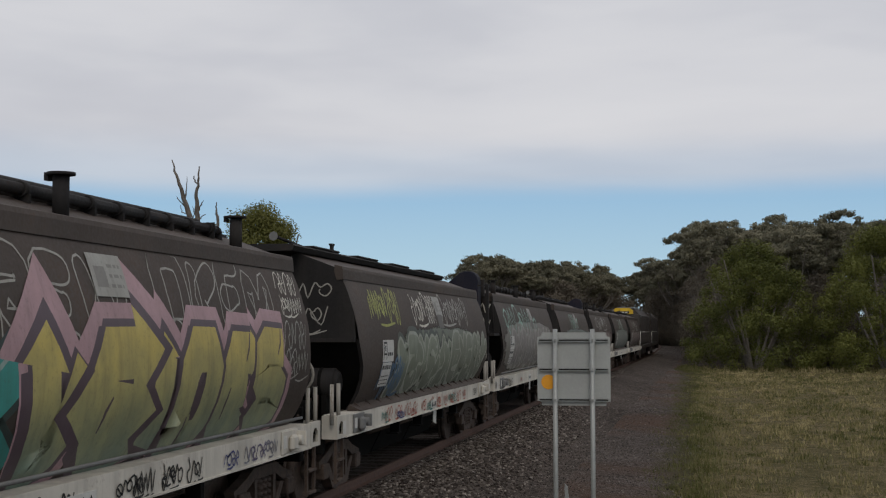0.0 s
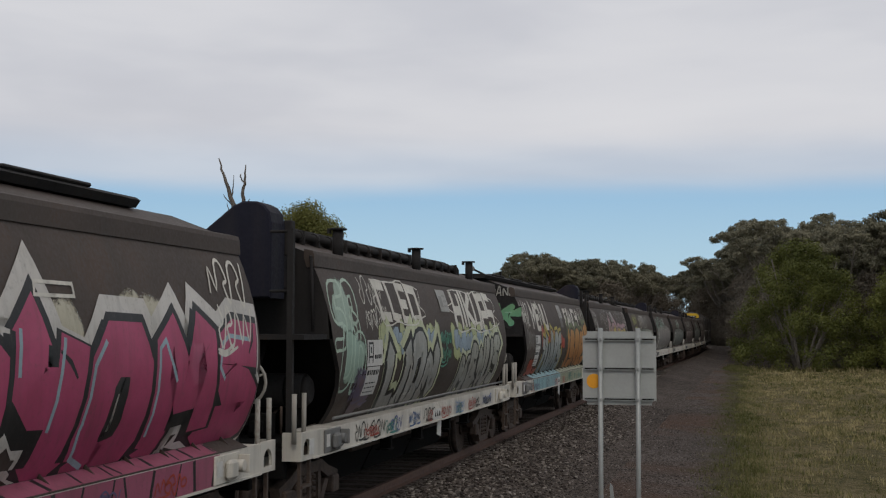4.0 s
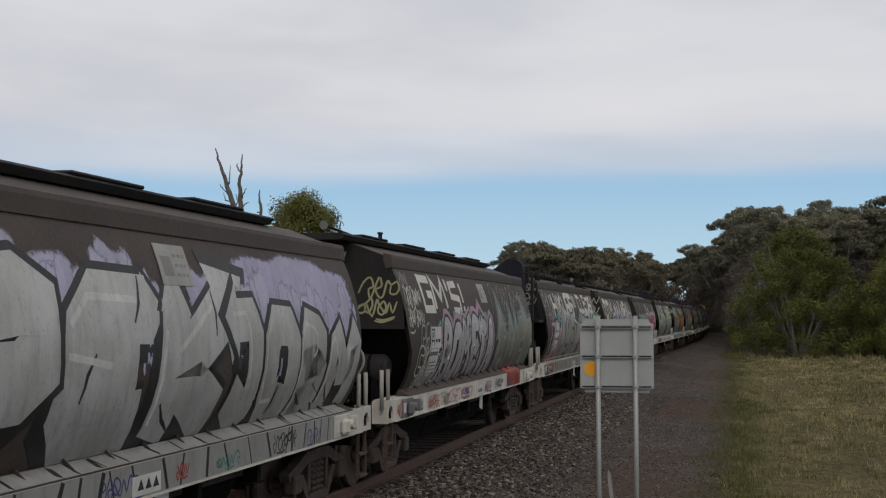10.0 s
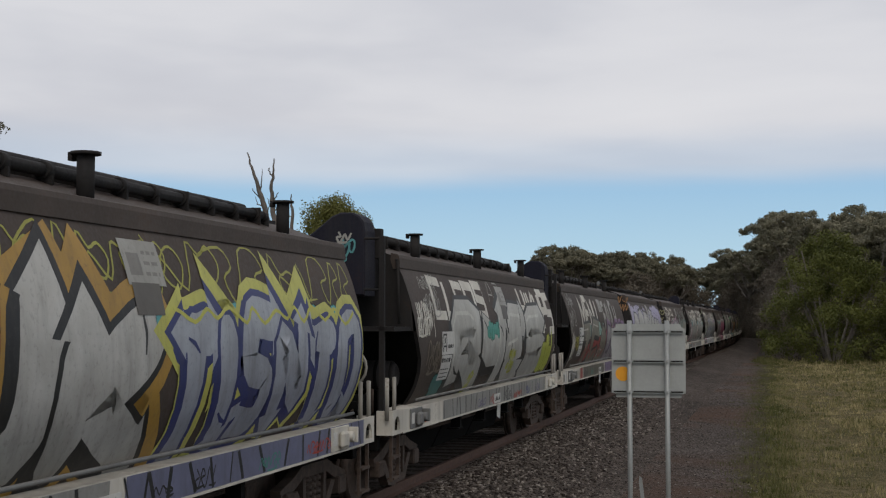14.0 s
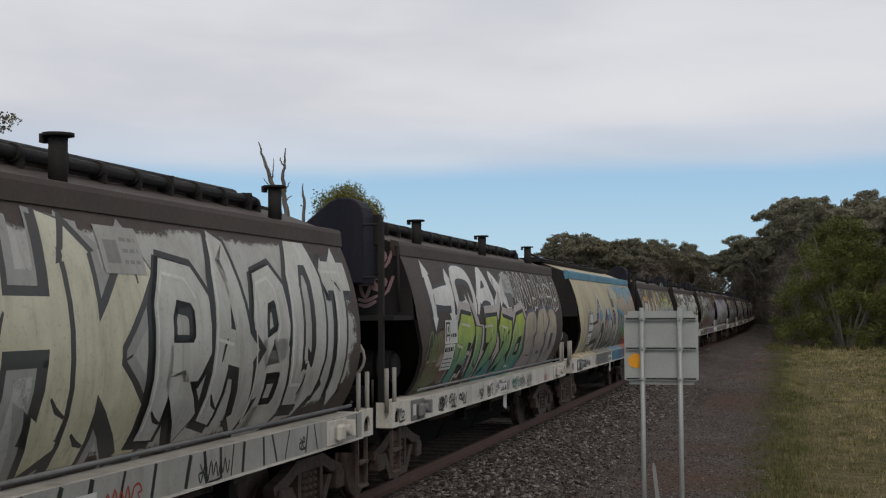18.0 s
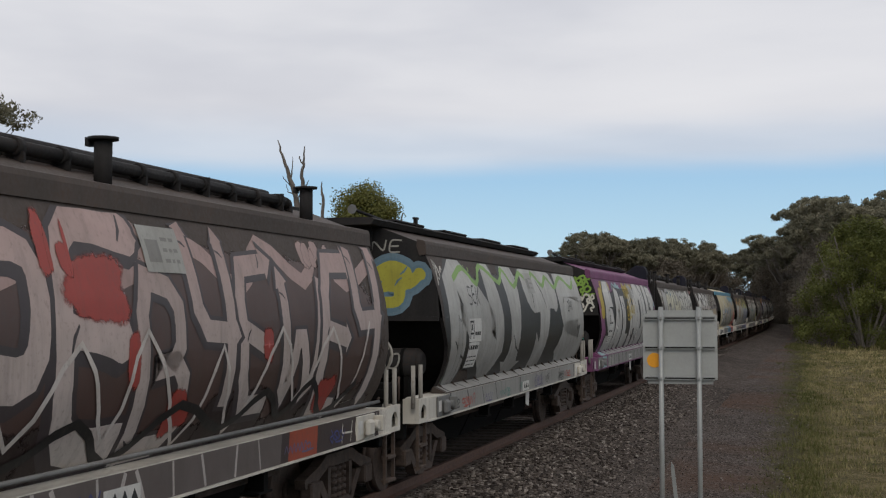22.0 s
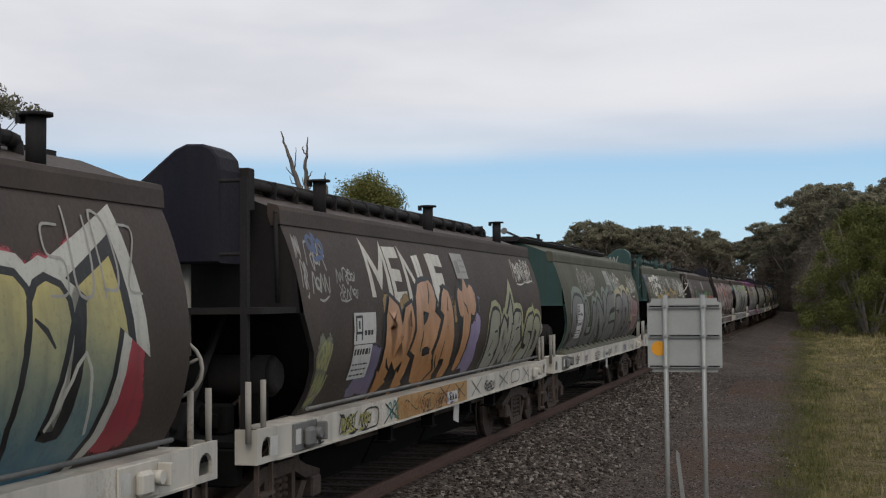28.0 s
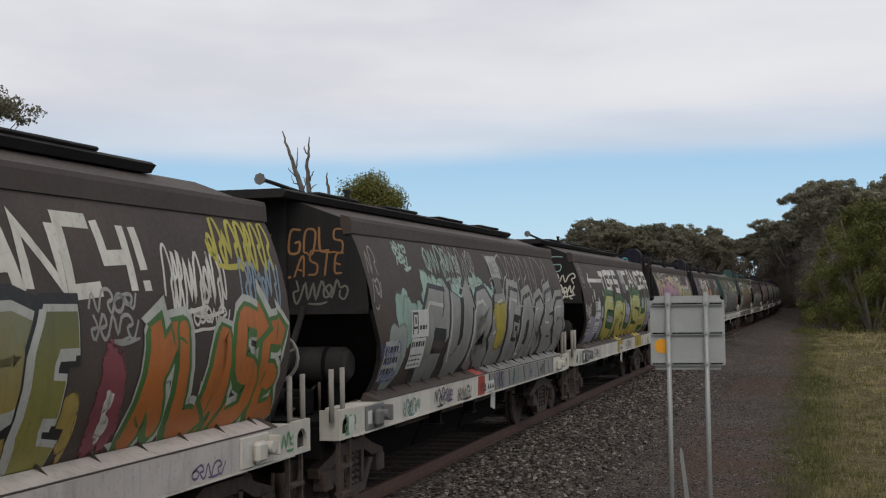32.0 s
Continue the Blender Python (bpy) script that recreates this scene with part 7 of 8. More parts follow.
def paint_w24(p):
    p.roller("FANCY!", 1.22, 3.87, 2.45, 3.06, PALE)
    p.tag(None, 4.07, 5.23, 2.38, 2.85, PALE, 0.035)
    p.tag(None, 2.87, 3.64, 2.18, 2.53, GREYISH, 0.03)
    p.tag(None, 5.07, 6.48, 2.76, 3.14, (0.42, 0.37, 0.04), 0.05)
    p.tag(None, 5.54, 6.50, 2.39, 2.79, (0.2, 0.28, 0.36), 0.035)
    p.tag(None, 4.32, 5.28, 2.22, 2.39, PALE, 0.025)
    p.cloud(1.96, 2.54, 1.86, 2.46, (0.33, 0.13, 0.15))
    p.cloud(1.04, 2.25, 1.74, 2.35, (0.33, 0.14, 0.16))
    p.cloud(2.97, 3.45, 1.26, 2.16, (0.24, 0.06, 0.08))
    p.cloud(1.17, 2.78, 1.26, 1.80, (0.36, 0.26, 0.07))
    p.piece("P", 1.15, 2.19, 1.50, 2.35, (0.34, 0.25, 0.06), (0.2, 0.2, 0.12), (0.42, 0.42, 0.4), INK, None, True)
    p.piece("E", 2.12, 2.75, 1.26, 2.38, (0.3, 0.27, 0.06), (0.12, 0.13, 0.05), (0.45, 0.45, 0.43), INK, None, True)
    p.tag(None, 3.14, 3.25, 1.49, 1.81, PALE, 0.05)
    p.piece("KLASE", 3.66, 6.44, 1.26, 2.33, (0.44, 0.14, 0.03), None, (0.06, 0.15, 0.035), (0.45, 0.46, 0.43), None)
    p.sill_tag(None, 2.49, 3.24, 1.19, 1.21, INK)
    p.sill_tag(None, 3.67, 5.19, 1.15, 1.19, INK)
    p.sill_fill(1.28, 6.20, (0.5, 0.46, 0.455))
    p.sill_tag(None, 6.19, 6.77, 1.00, 1.15, (0.08, 0.33, 0.15))


def more_w18(p):
    p.tag(None, 4.3, 6.3, 2.45, 3.0, PALE, 0.06)
    p.cloud(3.4, 6.5, 1.3, 2.3, (0.25, 0.25, 0.2))
    p.cloud(4.2, 5.4, 1.5, 2.2, (0.10, 0.2, 0.36))
    p.piece(None, 3.3, 6.4, 1.27, 2.15, (0.2, 0.115, 0.07), (0.24, 0.15, 0.1), INK, None, None)


def paint_w19(p):
    p.tag(None, -3.6, -1.2, 2.55, 3.05, GREYISH, 0.035)
    p.tag(None, 1.2, 3.2, 2.6, 3.05, PALE, 0.04)
    p.tag(None, 4.6, 6.3, 2.5, 3.05, PALE, 0.03)
    p.cloud(1.0, 6.4, 1.3, 2.5, (0.25, 0.15, 0.17))
    p.piece("BUNC", -4.8, 1.6, 1.3, 2.4, (0.16, 0.16, 0.165), (0.2, 0.2, 0.2), INK, (0.2, 0.24, 0.2), None)
    p.piece("SOL", 1.8, 5.2, 1.3, 2.45, (0.13, 0.125, 0.13), (0.22, 0.21, 0.22), INK, (0.42, 0.38, 0.24), None)
    p.tag(None, 4.9, 6.0, 1.6, 2.1, (0.42, 0.22, 0.22), 0.03)


def paint_lead1(p):
    p.end_tag(None, 0.1, 1.0, 2.5, 3.2, GREYISH, 0.02)
    p.tag(None, -4.8, -2.6, 2.6, 3.1, (0.33, 0.35, 0.08), 0.04)
    p.tag(None, -1.6, 0.6, 2.6, 3.1, PALE, 0.035)
    p.tag(None, 1.2, 4.4, 2.6, 3.1, GREYISH, 0.04)
    p.cloud(-3.4, 5.8, 1.3, 2.5, (0.17, 0.19, 0.16))
    p.piece(None, -3.2, 2.0, 1.3, 2.4, (0.15, 0.17, 0.14), (0.24, 0.27, 0.22), (0.36, 0.38, 0.34), (0.06, 0.07, 0.06), None)
    p.piece(None, 1.8, 6.2, 1.3, 2.4, (0.17, 0.19, 0.16), (0.22, 0.24, 0.2), (0.36, 0.38, 0.34), None, None)
    p.tag(None, -4.4, -2.6, 1.4, 2.0, (0.08, 0.16, 0.28), 0.06)
    p.sill_tag(None, -4.0, 4.0, 1.0, 1.18, (0.36, 0.08, 0.05))


def paint_lead2(p):
    p.end_tag(None, -0.2, 1.2, 2.4, 3.2, PALE, 0.03)
    p.cloud(-5.5, 6.3, 1.3, 2.7, (0.2, 0.19, 0.18))
    p.tag(None, -4.8, 2.0, 2.3, 3.1, (0.25, 0.42, 0.37), 0.06)
    p.piece(None, -4.0, 5.6, 1.4, 2.5, (0.2, 0.19, 0.2), (0.26, 0.24, 0.24), (0.36, 0.35, 0.34), None, None)


def paint_lead3(p):
    p.tag(None, -3.5, 3.5, 2.5, 3.05, GREYISH, 0.045)
    p.cloud(-5.0, 6.0, 1.3, 2.4, (0.16, 0.12, 0.12))
    p.piece(None, -4.5, 5.0, 1.4, 2.3, (0.14, 0.11, 0.11), (0.2, 0.15, 0.15), (0.3, 0.28, 0.27), None, None)


def paint_lead4(p):
    p.tag(None, -1.5, 2.0, 2.5, 3.05, (0.25, 0.4, 0.35), 0.05)
    p.cloud(-5.0, 6.2, 1.3, 2.5, (0.17, 0.2, 0.19))
    p.piece(None, -4.5, 5.0, 1.4, 2.4, (0.19, 0.2, 0.2), (0.25, 0.27, 0.26), (0.08, 0.08, 0.08), None, None)


# ---- the consist: kind of wagon, hull, ends, sill, paint, label ----
CONSIST = (
    (-6, "flat", BROWN, DARK, SILLW, paint_lead3, "brown grain hopper wagon with dull reddish graffiti"),
    (-5, "flat", BROWN, DARK, SILLW, paint_lead4, "brown grain hopper wagon with silver-green graffiti"),
    (-4, "pipe", BROWN, DARK, SILLW, paint_lead3, "brown grain hopper wagon with faded graffiti and roof pipes"),
    (-3, "flat", BROWN, DARK, SILLW, paint_lead4, "brown grain hopper wagon with grey-green graffiti"),
    (-2, "pipe", BROWN, DARK, SILLW, paint_lead2, "grimy hopper wagon with mint drips over grey graffiti"),
    (-1, "flat", BROWN, DARK, SILLW, paint_lead1, "brown hopper wagon with grey-green and white graffiti"),
    (0, "pipe", BROWN, DARK, SILLW, paint_w0, "brown hopper wagon with yellow and pink graffiti letters"),
    (1, "flat", BROWN, DARK, SILLW, paint_w1, "brown hopper wagon with red and orange graffiti, mint end"),
    (2, "pipe", BROWN, DARK, SILLW, paint_w2, "brown hopper wagon with silver letters and pale green halo"),
    (3, "flat", BROWN, DARK, SILLW, paint_w3, "brown hopper wagon with dark and crimson graffiti"),
    (4, "flat", BROWN, DARK, SILLW, paint_w4, "brown hopper wagon with blue and pink graffiti"),
    (5, "pipe", BROWN, DARK, SILLW, paint_w5, "brown hopper wagon with grey letters on red clouds"),
    (6, "flat", BROWN, DARK, SILLW, paint_w6, "brown hopper wagon with white block letters and silver graffiti"),
    (7, "flat", BROWN, DARK, SILLW, paint_w7, "hopper wagon with silver letters on lavender paint"),
    (8, "pipe", BROWN, DARK, SILLW, paint_w8, "brown hopper wagon with dark red and purple graffiti"),
    (9, "pipe", BROWN, DARK, SILLW, paint_w9, "brown hopper wagon with white roller letters over silver piece"),
    (10, "pipe", BROWN, DARK, SILLW, paint_w10, "brown hopper wagon with silver, orange and blue graffiti"),
    (11, "flat", CREAM, DARK, SILLW, paint_w11, "cream hopper wagon with blue roof edge and red patch"),
    (12, "pipe", BROWN, DARK, SILLW, paint_w12, "brown hopper wagon with white letters and green graffiti"),
    (13, "pipe", BROWN, DARK, SILLW, paint_w13, "hopper wagon covered in pale silver and cream graffiti"),
    (14, "flat", PURPLE, DARK, PURPLE, paint_w14, "purple hopper wagon with large silver and black graffiti"),
    (15, "flat", BROWN, DARK, SILLW, paint_w15, "brown hopper wagon with large silver letters edged green"),
    (16, "pipe", BROWN, DARK, SILLW, paint_w16, "maroon hopper wagon with pink, red and white graffiti"),
    (17, "flat", BROWN, DARK, SILLW, paint_w17, "brown hopper wagon with green, pink and grey graffiti"),
    (18, "pipe", OLIVE, GREENP, SILLW, paint_w18, "olive-green hopper wagon with orange-edged graffiti"),
    (19, "flat", OLIVE, GREENP, SILLW, paint_w19, "olive-green hopper wagon with black arched graffiti"),
    (20, "pipe", BROWN, DARK, SILLW, paint_w20, "brown hopper wagon with orange graffiti and black sill marks"),
    (21, "pipe", BROWN, DARK, SILLW, paint_w21, "hopper wagon with mauve letters on sand-coloured clouds"),
    (22, "flat", BROWN, DARK, SILLW, paint_w22, "brown hopper wagon with yellow-green letters on lavender"),
    (23, "flat", BROWN, DARK, SILLW, paint_w23, "brown hopper wagon with grey graffiti and mint fringe"),
    (24, "flat", BROWN, DARK, SILLW, paint_w24, "brown hopper wagon with orange and green graffiti letters"),
)
for k, kind, hull, end, sillmat, painter, text in CONSIST:
    w, body, sl = wagon(kind, hull, end, sillmat, text)
    p = Paint(w, body, sl, 200 + k)
    painter(p)
    if k == 18:
        more_w18(p)
    data_panels(p.side, p.rng)
    if sl.data.materials[0] is SILLW and k > -3:
        p.small_sill_tags()
    if k % 3:
        cpart("yard_label", k % 3, lambda: abox(1.423, 1.427, -6.62, -6.44, 0.98, 1.16), WHITEP, sl)
    TRAIN.append((w, FRONT0 - PITCH * k - PITCH / 2))


# ---- locomotives at the head ----
def locomotive(label):
    L = new("locomotive")
    tagged(L, label, "locomotive", "locomotives at the head of the train")
    part("frame", box(abox(-1.4, 1.4, -10.4, 10.4, 0.95, 1.25, bevel=0.02), -1.2, 1.2, -3.4, 3.4, 0.45, 0.95, bevel=0.05), LOCOB, L)
    hood = part("hood", abox(-1.35, 1.35, -10.0, 6.4, 1.25, 3.75, bevel=0.12), LOCOB, L)
    cab = part("cab", aprism([(6.45, 1.25), (9.9, 1.25), (10.1, 2.4), (9.3, 3.9), (6.45, 3.95)], 0, -1.42, 1.42), LOCOB, L)
    part("roof", aprism([(-1.2, 3.76), (1.2, 3.76), (0.9, 4.15), (-0.9, 4.15)], 1, -9.9, 6.0), LOCOB, L)
    nose = part("end_panel", aprism([(-0.8, 3.72), (0.8, 3.72), (0.8, 4.0), (0.55, 4.2), (-0.55, 4.2), (-0.8, 4.0)], 1, -10.09, -10.02), YELLOW, L, "yellow end panel")
    part("number_box", abox(-0.5, 0.5, -10.11, -10.092, 3.76, 3.94, bevel=0.005), BLACKP, nose)
    for i in range(3):
        part("number_bar", abox(-0.36 + 0.27 * i, -0.18 + 0.27 * i, -10.116, -10.112, 3.8, 3.9), WHITEP, nose)
    part("horn", abox(-0.2, 0.2, -9.6, -9.3, 4.151, 4.32, bevel=0.03), GREYW, L)
    for x in (-1.43, 1.43):
        part("cab_window", abox(x - 0.008, x + 0.008, 7.2, 8.7, 2.75, 3.45), GLASS, cab)
    for i in range(6):
        y = -9.2 + i * 2.5
        part("hood_door", abox(1.352, 1.37, y, y + 2.2, 1.5, 3.4, bevel=0.01), LOCOB, hood)
    part("number_panel", abox(1.352, 1.375, -9.6, -8.2, 3.42, 3.66), BLACKP, hood)
    part("number_bar", box(abox(1.376, 1.38, -9.4, -9.15, 3.47, 3.61), 1.376, 1.38, -9.0, -8.6, 3.47, 3.61), WHITEP, hood)
    part("exhaust_stack", abox(-0.3, 0.3, -1.0, 0.2, 4.15, 4.3, bevel=0.03), BLACKM, L)
    part("radiator_fan", arod((0, -7.5, 4.15), (0, -7.5, 4.28), 0.6, 16), GREYW, L)
    for s in (-1, 1):
        part("hand_rail", pipe(bmesh.new(), [(s * 1.38, -10.3, 1.25), (s * 1.38, -10.3, 2.3), (s * 1.38, 6.4, 2.3)], 0.025), WHITEP, L)
        part("headstock", abox(-1.4, 1.4, min(s * 10.4, s * 10.55), max(s * 10.4, s * 10.55), 0.5, 1.25, bevel=0.02), LOCOB, L)
        b = part("bogie", abox(-1.15, 1.15, s * 6.9 - 1.9, s * 6.9 + 1.9, 0.45, 0.85, bevel=0.04), BLACKM, L)
        for i in (-1, 0, 1):
            for t in (-1, 1):
                part("wheel", arod((t * 0.68, s * 6.9 + i * 1.7, 0.5), (t * 0.82, s * 6.9 + i * 1.7, 0.5), 0.5, 16), RUSTY, b)
    return L


for i in range(2):
    TRAIN.append((locomotive("dark diesel locomotive with yellow cab and roof"), FRONT0 + PITCH * 6 + 10.9 + i * 21.7))

# ---- the line: formation, rails, sleepers ----
def build_line():
    f = strip_along("formation", [(-6.0, -0.70), (-3.4, -0.56), (-2.0, -0.19), (-0.8, -0.165), (0.8, -0.165), (1.9, -0.175), (2.35, -0.24), (3.1, -0.42), (3.9, -0.47)], -440, 740, 2.0, BALLAST)
    tagged(f, "grey crushed-stone ballast bed under the track", "ballast", kind="structure")
    g = strip_along("service_track", [(3.7, -0.462), (4.6, -0.485), (5.4, -0.50), (6.0, -0.52), (6.6, -0.64)], -440, 330, 0.7, GRAVEL, ragged=0.75)
    tagged(g, "fine grey gravel service track with reddish patches", "gravel road", kind="structure")
    # unseen bank, added to keep horizon light from under the wagons
    c = strip_along("cutting_side", [(-3.6, -0.62), (-4.3, -0.2), (-5.2, 0.45), (-6.4, 1.0), (-8.5, 1.25), (-16.0, 1.2), (-40.0, -0.7)], -60, 150, 3.0, GRASS_G)
    tagged(c, "unseen grassy bank added to block light beneath the wagons", "bank", kind="structure")
    track = new("railway_track")
    tagged(track, "rusty steel rails on timber sleepers in ballast", "railway track", kind="structure")
    for s in (-1, 1):
        c = 0.7525 * s
        strip_along("rail", [(c - 0.07, -0.158), (c - 0.07, -0.145), (c - 0.012, -0.125), (c - 0.012, -0.045), (c - 0.035, -0.035), (c - 0.035, -0.004),
                             (c - 0.03, 0.0), (c + 0.03, 0.0), (c + 0.035, -0.004), (c + 0.035, -0.035), (c + 0.012, -0.045), (c + 0.012, -0.125), (c + 0.07, -0.145), (c + 0.07, -0.158)],
                    -440, 740, 2.0, RAILM, track)
    me = shared("sleeper", lambda: abox(-1.25, 1.25, -0.115, 0.115, -0.24, -0.15, bevel=0.012))
    me.materials.append(SLEEPER)
    for i in range(260):
        x, y, h = on_track(-8 + i * 0.65)
        ob = part("sleeper", me, None, track)
        ob.matrix_basis = pose(x, y, 0, 0, 0, math.degrees(h))


build_line()


def build_bank():
    """Low bank of dark leaf litter under the trees beside the line."""
    vs, fs = [], []
    prof = ((4.1, -0.50), (4.7, -0.36), (5.4, 0.0), (6.2, 0.32), (7.4, 0.42), (9.0, 0.1), (11.0, -0.66))
    n = 60
    for i in range(n + 1):
        s = 104 + i * 2.2
        f = min(1.0, i / 9.0) ** 0.8
        for side, z in prof:
            x, y, _ = on_track(s, side + (1 - f) * 1.6)
            vs.append((x, y, -0.62 + (z + 0.62) * f * (1 + 0.35 * noise.noise((s * 0.21, side * 0.8, 2.0)))))
    m = len(prof)
    fs = [(i * m + j, i * m + j + 1, (i + 1) * m + j + 1, (i + 1) * m + j) for i in range(n) for j in range(m - 1)]
    me = bpy.data.meshes.new("dirt_bank")
    me.from_pydata(vs, [], fs)
    me.update()
    tagged(part("dirt_bank", me, LITTER), "low dark-brown bank of soil and leaf litter", "bank", kind="structure")


build_bank()


def rock_shape(rng):
    """A broken stone: eight corners pulled about."""
    v = [Vector((sx, sy, sz)) * rng.uniform(0.55, 1.0) for sx in (-1, 1) for sy in (-1, 1) for sz in (-1, 1)]
    f = [(0, 1, 3, 2), (4, 6, 7, 5), (0, 4, 5, 1), (2, 3, 7, 6), (0, 2, 6, 4), (1, 5, 7, 3)]
    return np.array([p[:] for p in v]), f


def scatter_stones():
    rng = random.Random(4)
    shapes = [rock_shape(rng) for _ in range(14)]
    vs, fs, n = [], [], 0
    def ground_z(side):
        return float(np.interp(side, [0.8, 1.9, 2.35, 3.1, 3.9, 4.6, 6.1, 6.6], [-0.165, -0.175, -0.24, -0.42, -0.465, -0.485, -0.52, -0.60]))
    count = 0
    while count < 40000:
        y = 13 + 75 * rng.random() ** 1.9
        side = 0.95 + 5.2 * rng.random() ** 1.5
        if rng.random() < min(0.7, max(0.0, (side - 2.8) * 0.5)):
            continue
        r = rng.uniform(0.011, 0.027) * (1.0 if side < 3.2 else 0.5) * (1 + y / 120)
        v, f = shapes[rng.randrange(14)]
        a = rng.uniform(0, 6.28)
        ca, sa = math.cos(a), math.sin(a)
        p = v * r * (1.0, rng.uniform(0.7, 1.1), rng.uniform(0.6, 0.9))
        q = np.stack([p[:, 0] * ca - p[:, 1] * sa + XC + side, p[:, 0] * sa + p[:, 1] * ca + y, p[:, 2] + ground_z(side) + r * 0.35], 1)
        vs.append(q)
        fs += [tuple(i + n for i in t) for t in f]
        n += 8
        count += 1
    me = bpy.data.meshes.new("ballast_stones")
    me.from_pydata(np.concatenate(vs).tolist(), [], fs)
    me.update()
    tagged(part("ballast_stones", me, STONE_M), "loose grey crushed stones on the ballast shoulder", "stones", kind="stuff")


scatter_stones()


# ---- grass tufts ----
def build_grass():
    rng = np.random.RandomState(7)
    n = 15000
    y = 18 + 90 * rng.rand(n) ** 1.35
    x = 0.1 + rng.rand(n) ** 1.2 * (6 + y * 0.42)
    x = np.where(rng.rand(n) < 0.22, rng.normal(-0.05, 0.5, n), x)
    blades = 14
    N = n * blades
    cx, cy = np.repeat(x, blades) + rng.normal(0, 0.13, N), np.repeat(y, blades) + rng.normal(0, 0.13, N)
    h = np.repeat(rng.rand(n) ** 2.2 * 0.17 + 0.16 * (rng.rand(n) < 0.6) * (y > 101), blades) * rng.uniform(0.6, 1.2, N) * (1 + 0.5 * (cy > 98))
    a = rng.uniform(0, 6.28, N)
    wd = 0.013 + 0.00028 * cy
    dx, dy = np.cos(a) * wd, np.sin(a) * wd
    lx, ly = rng.normal(0, 0.045, N), rng.normal(0, 0.045, N)
    z0 = np.full(N, -0.64) + 0.02 * (cx < 0.3)
    V = np.empty((N, 3, 3))
    V[:, 0] = np.stack([cx - dx, cy - dy, z0], 1)
    V[:, 1] = np.stack([cx + dx, cy + dy, z0], 1)
    V[:, 2] = np.stack([cx + lx, cy + ly, z0 + 0.05 + h], 1)
    me = bpy.data.meshes.new("grass_tufts")
    me.from_pydata(V.reshape(-1, 3).tolist(), [], [(3 * i, 3 * i + 1, 3 * i + 2) for i in range(N)])
    me.update()
    tagged(part("grass_tufts", me, GRASSM), "short dry yellowish grass tufts in the paddock", "grass", kind="stuff")


build_grass()


# ---- trees ----
def leaf_cloud(rng, clumps, leaf, per):
    """Small leaves in clumps: centre, radii. Returns points and quads."""
    V, n = [], 0
    for c, r in clumps:
        m = int(per * (r[0] * r[1] * r[2]) ** 0.6)
        d = rng.normal(0, 1, (m, 3))
        d /= np.linalg.norm(d, axis=1)[:, None]
        rad = rng.rand(m) ** 0.4
        p = np.array(c) + d * rad[:, None] * np.array(r) * (1 + 0.14 * rng.normal(0, 1, (m, 1)) * (rng.rand(m, 1) < 0.2))
        nn = d + 0.45 * rng.normal(0, 1, (m, 3))
        nn /= np.linalg.norm(nn, axis=1)[:, None]
        b = rng.normal(0, 1, (m, 3))
        a = np.cross(nn, b)
        a /= np.linalg.norm(a, axis=1)[:, None] + 1e-9
        b = np.cross(nn, a)
        s = leaf * rng.uniform(0.6, 1.3, (m, 1))
        a, b = a * s, b * s * 0.55
        V.append(np.stack([p - a, p + b, p + a, p - b], 1).reshape(-1, 3))
        n += m
    return np.concatenate(V), [(4 * i, 4 * i + 1, 4 * i + 2, 4 * i + 3) for i in range(n)]


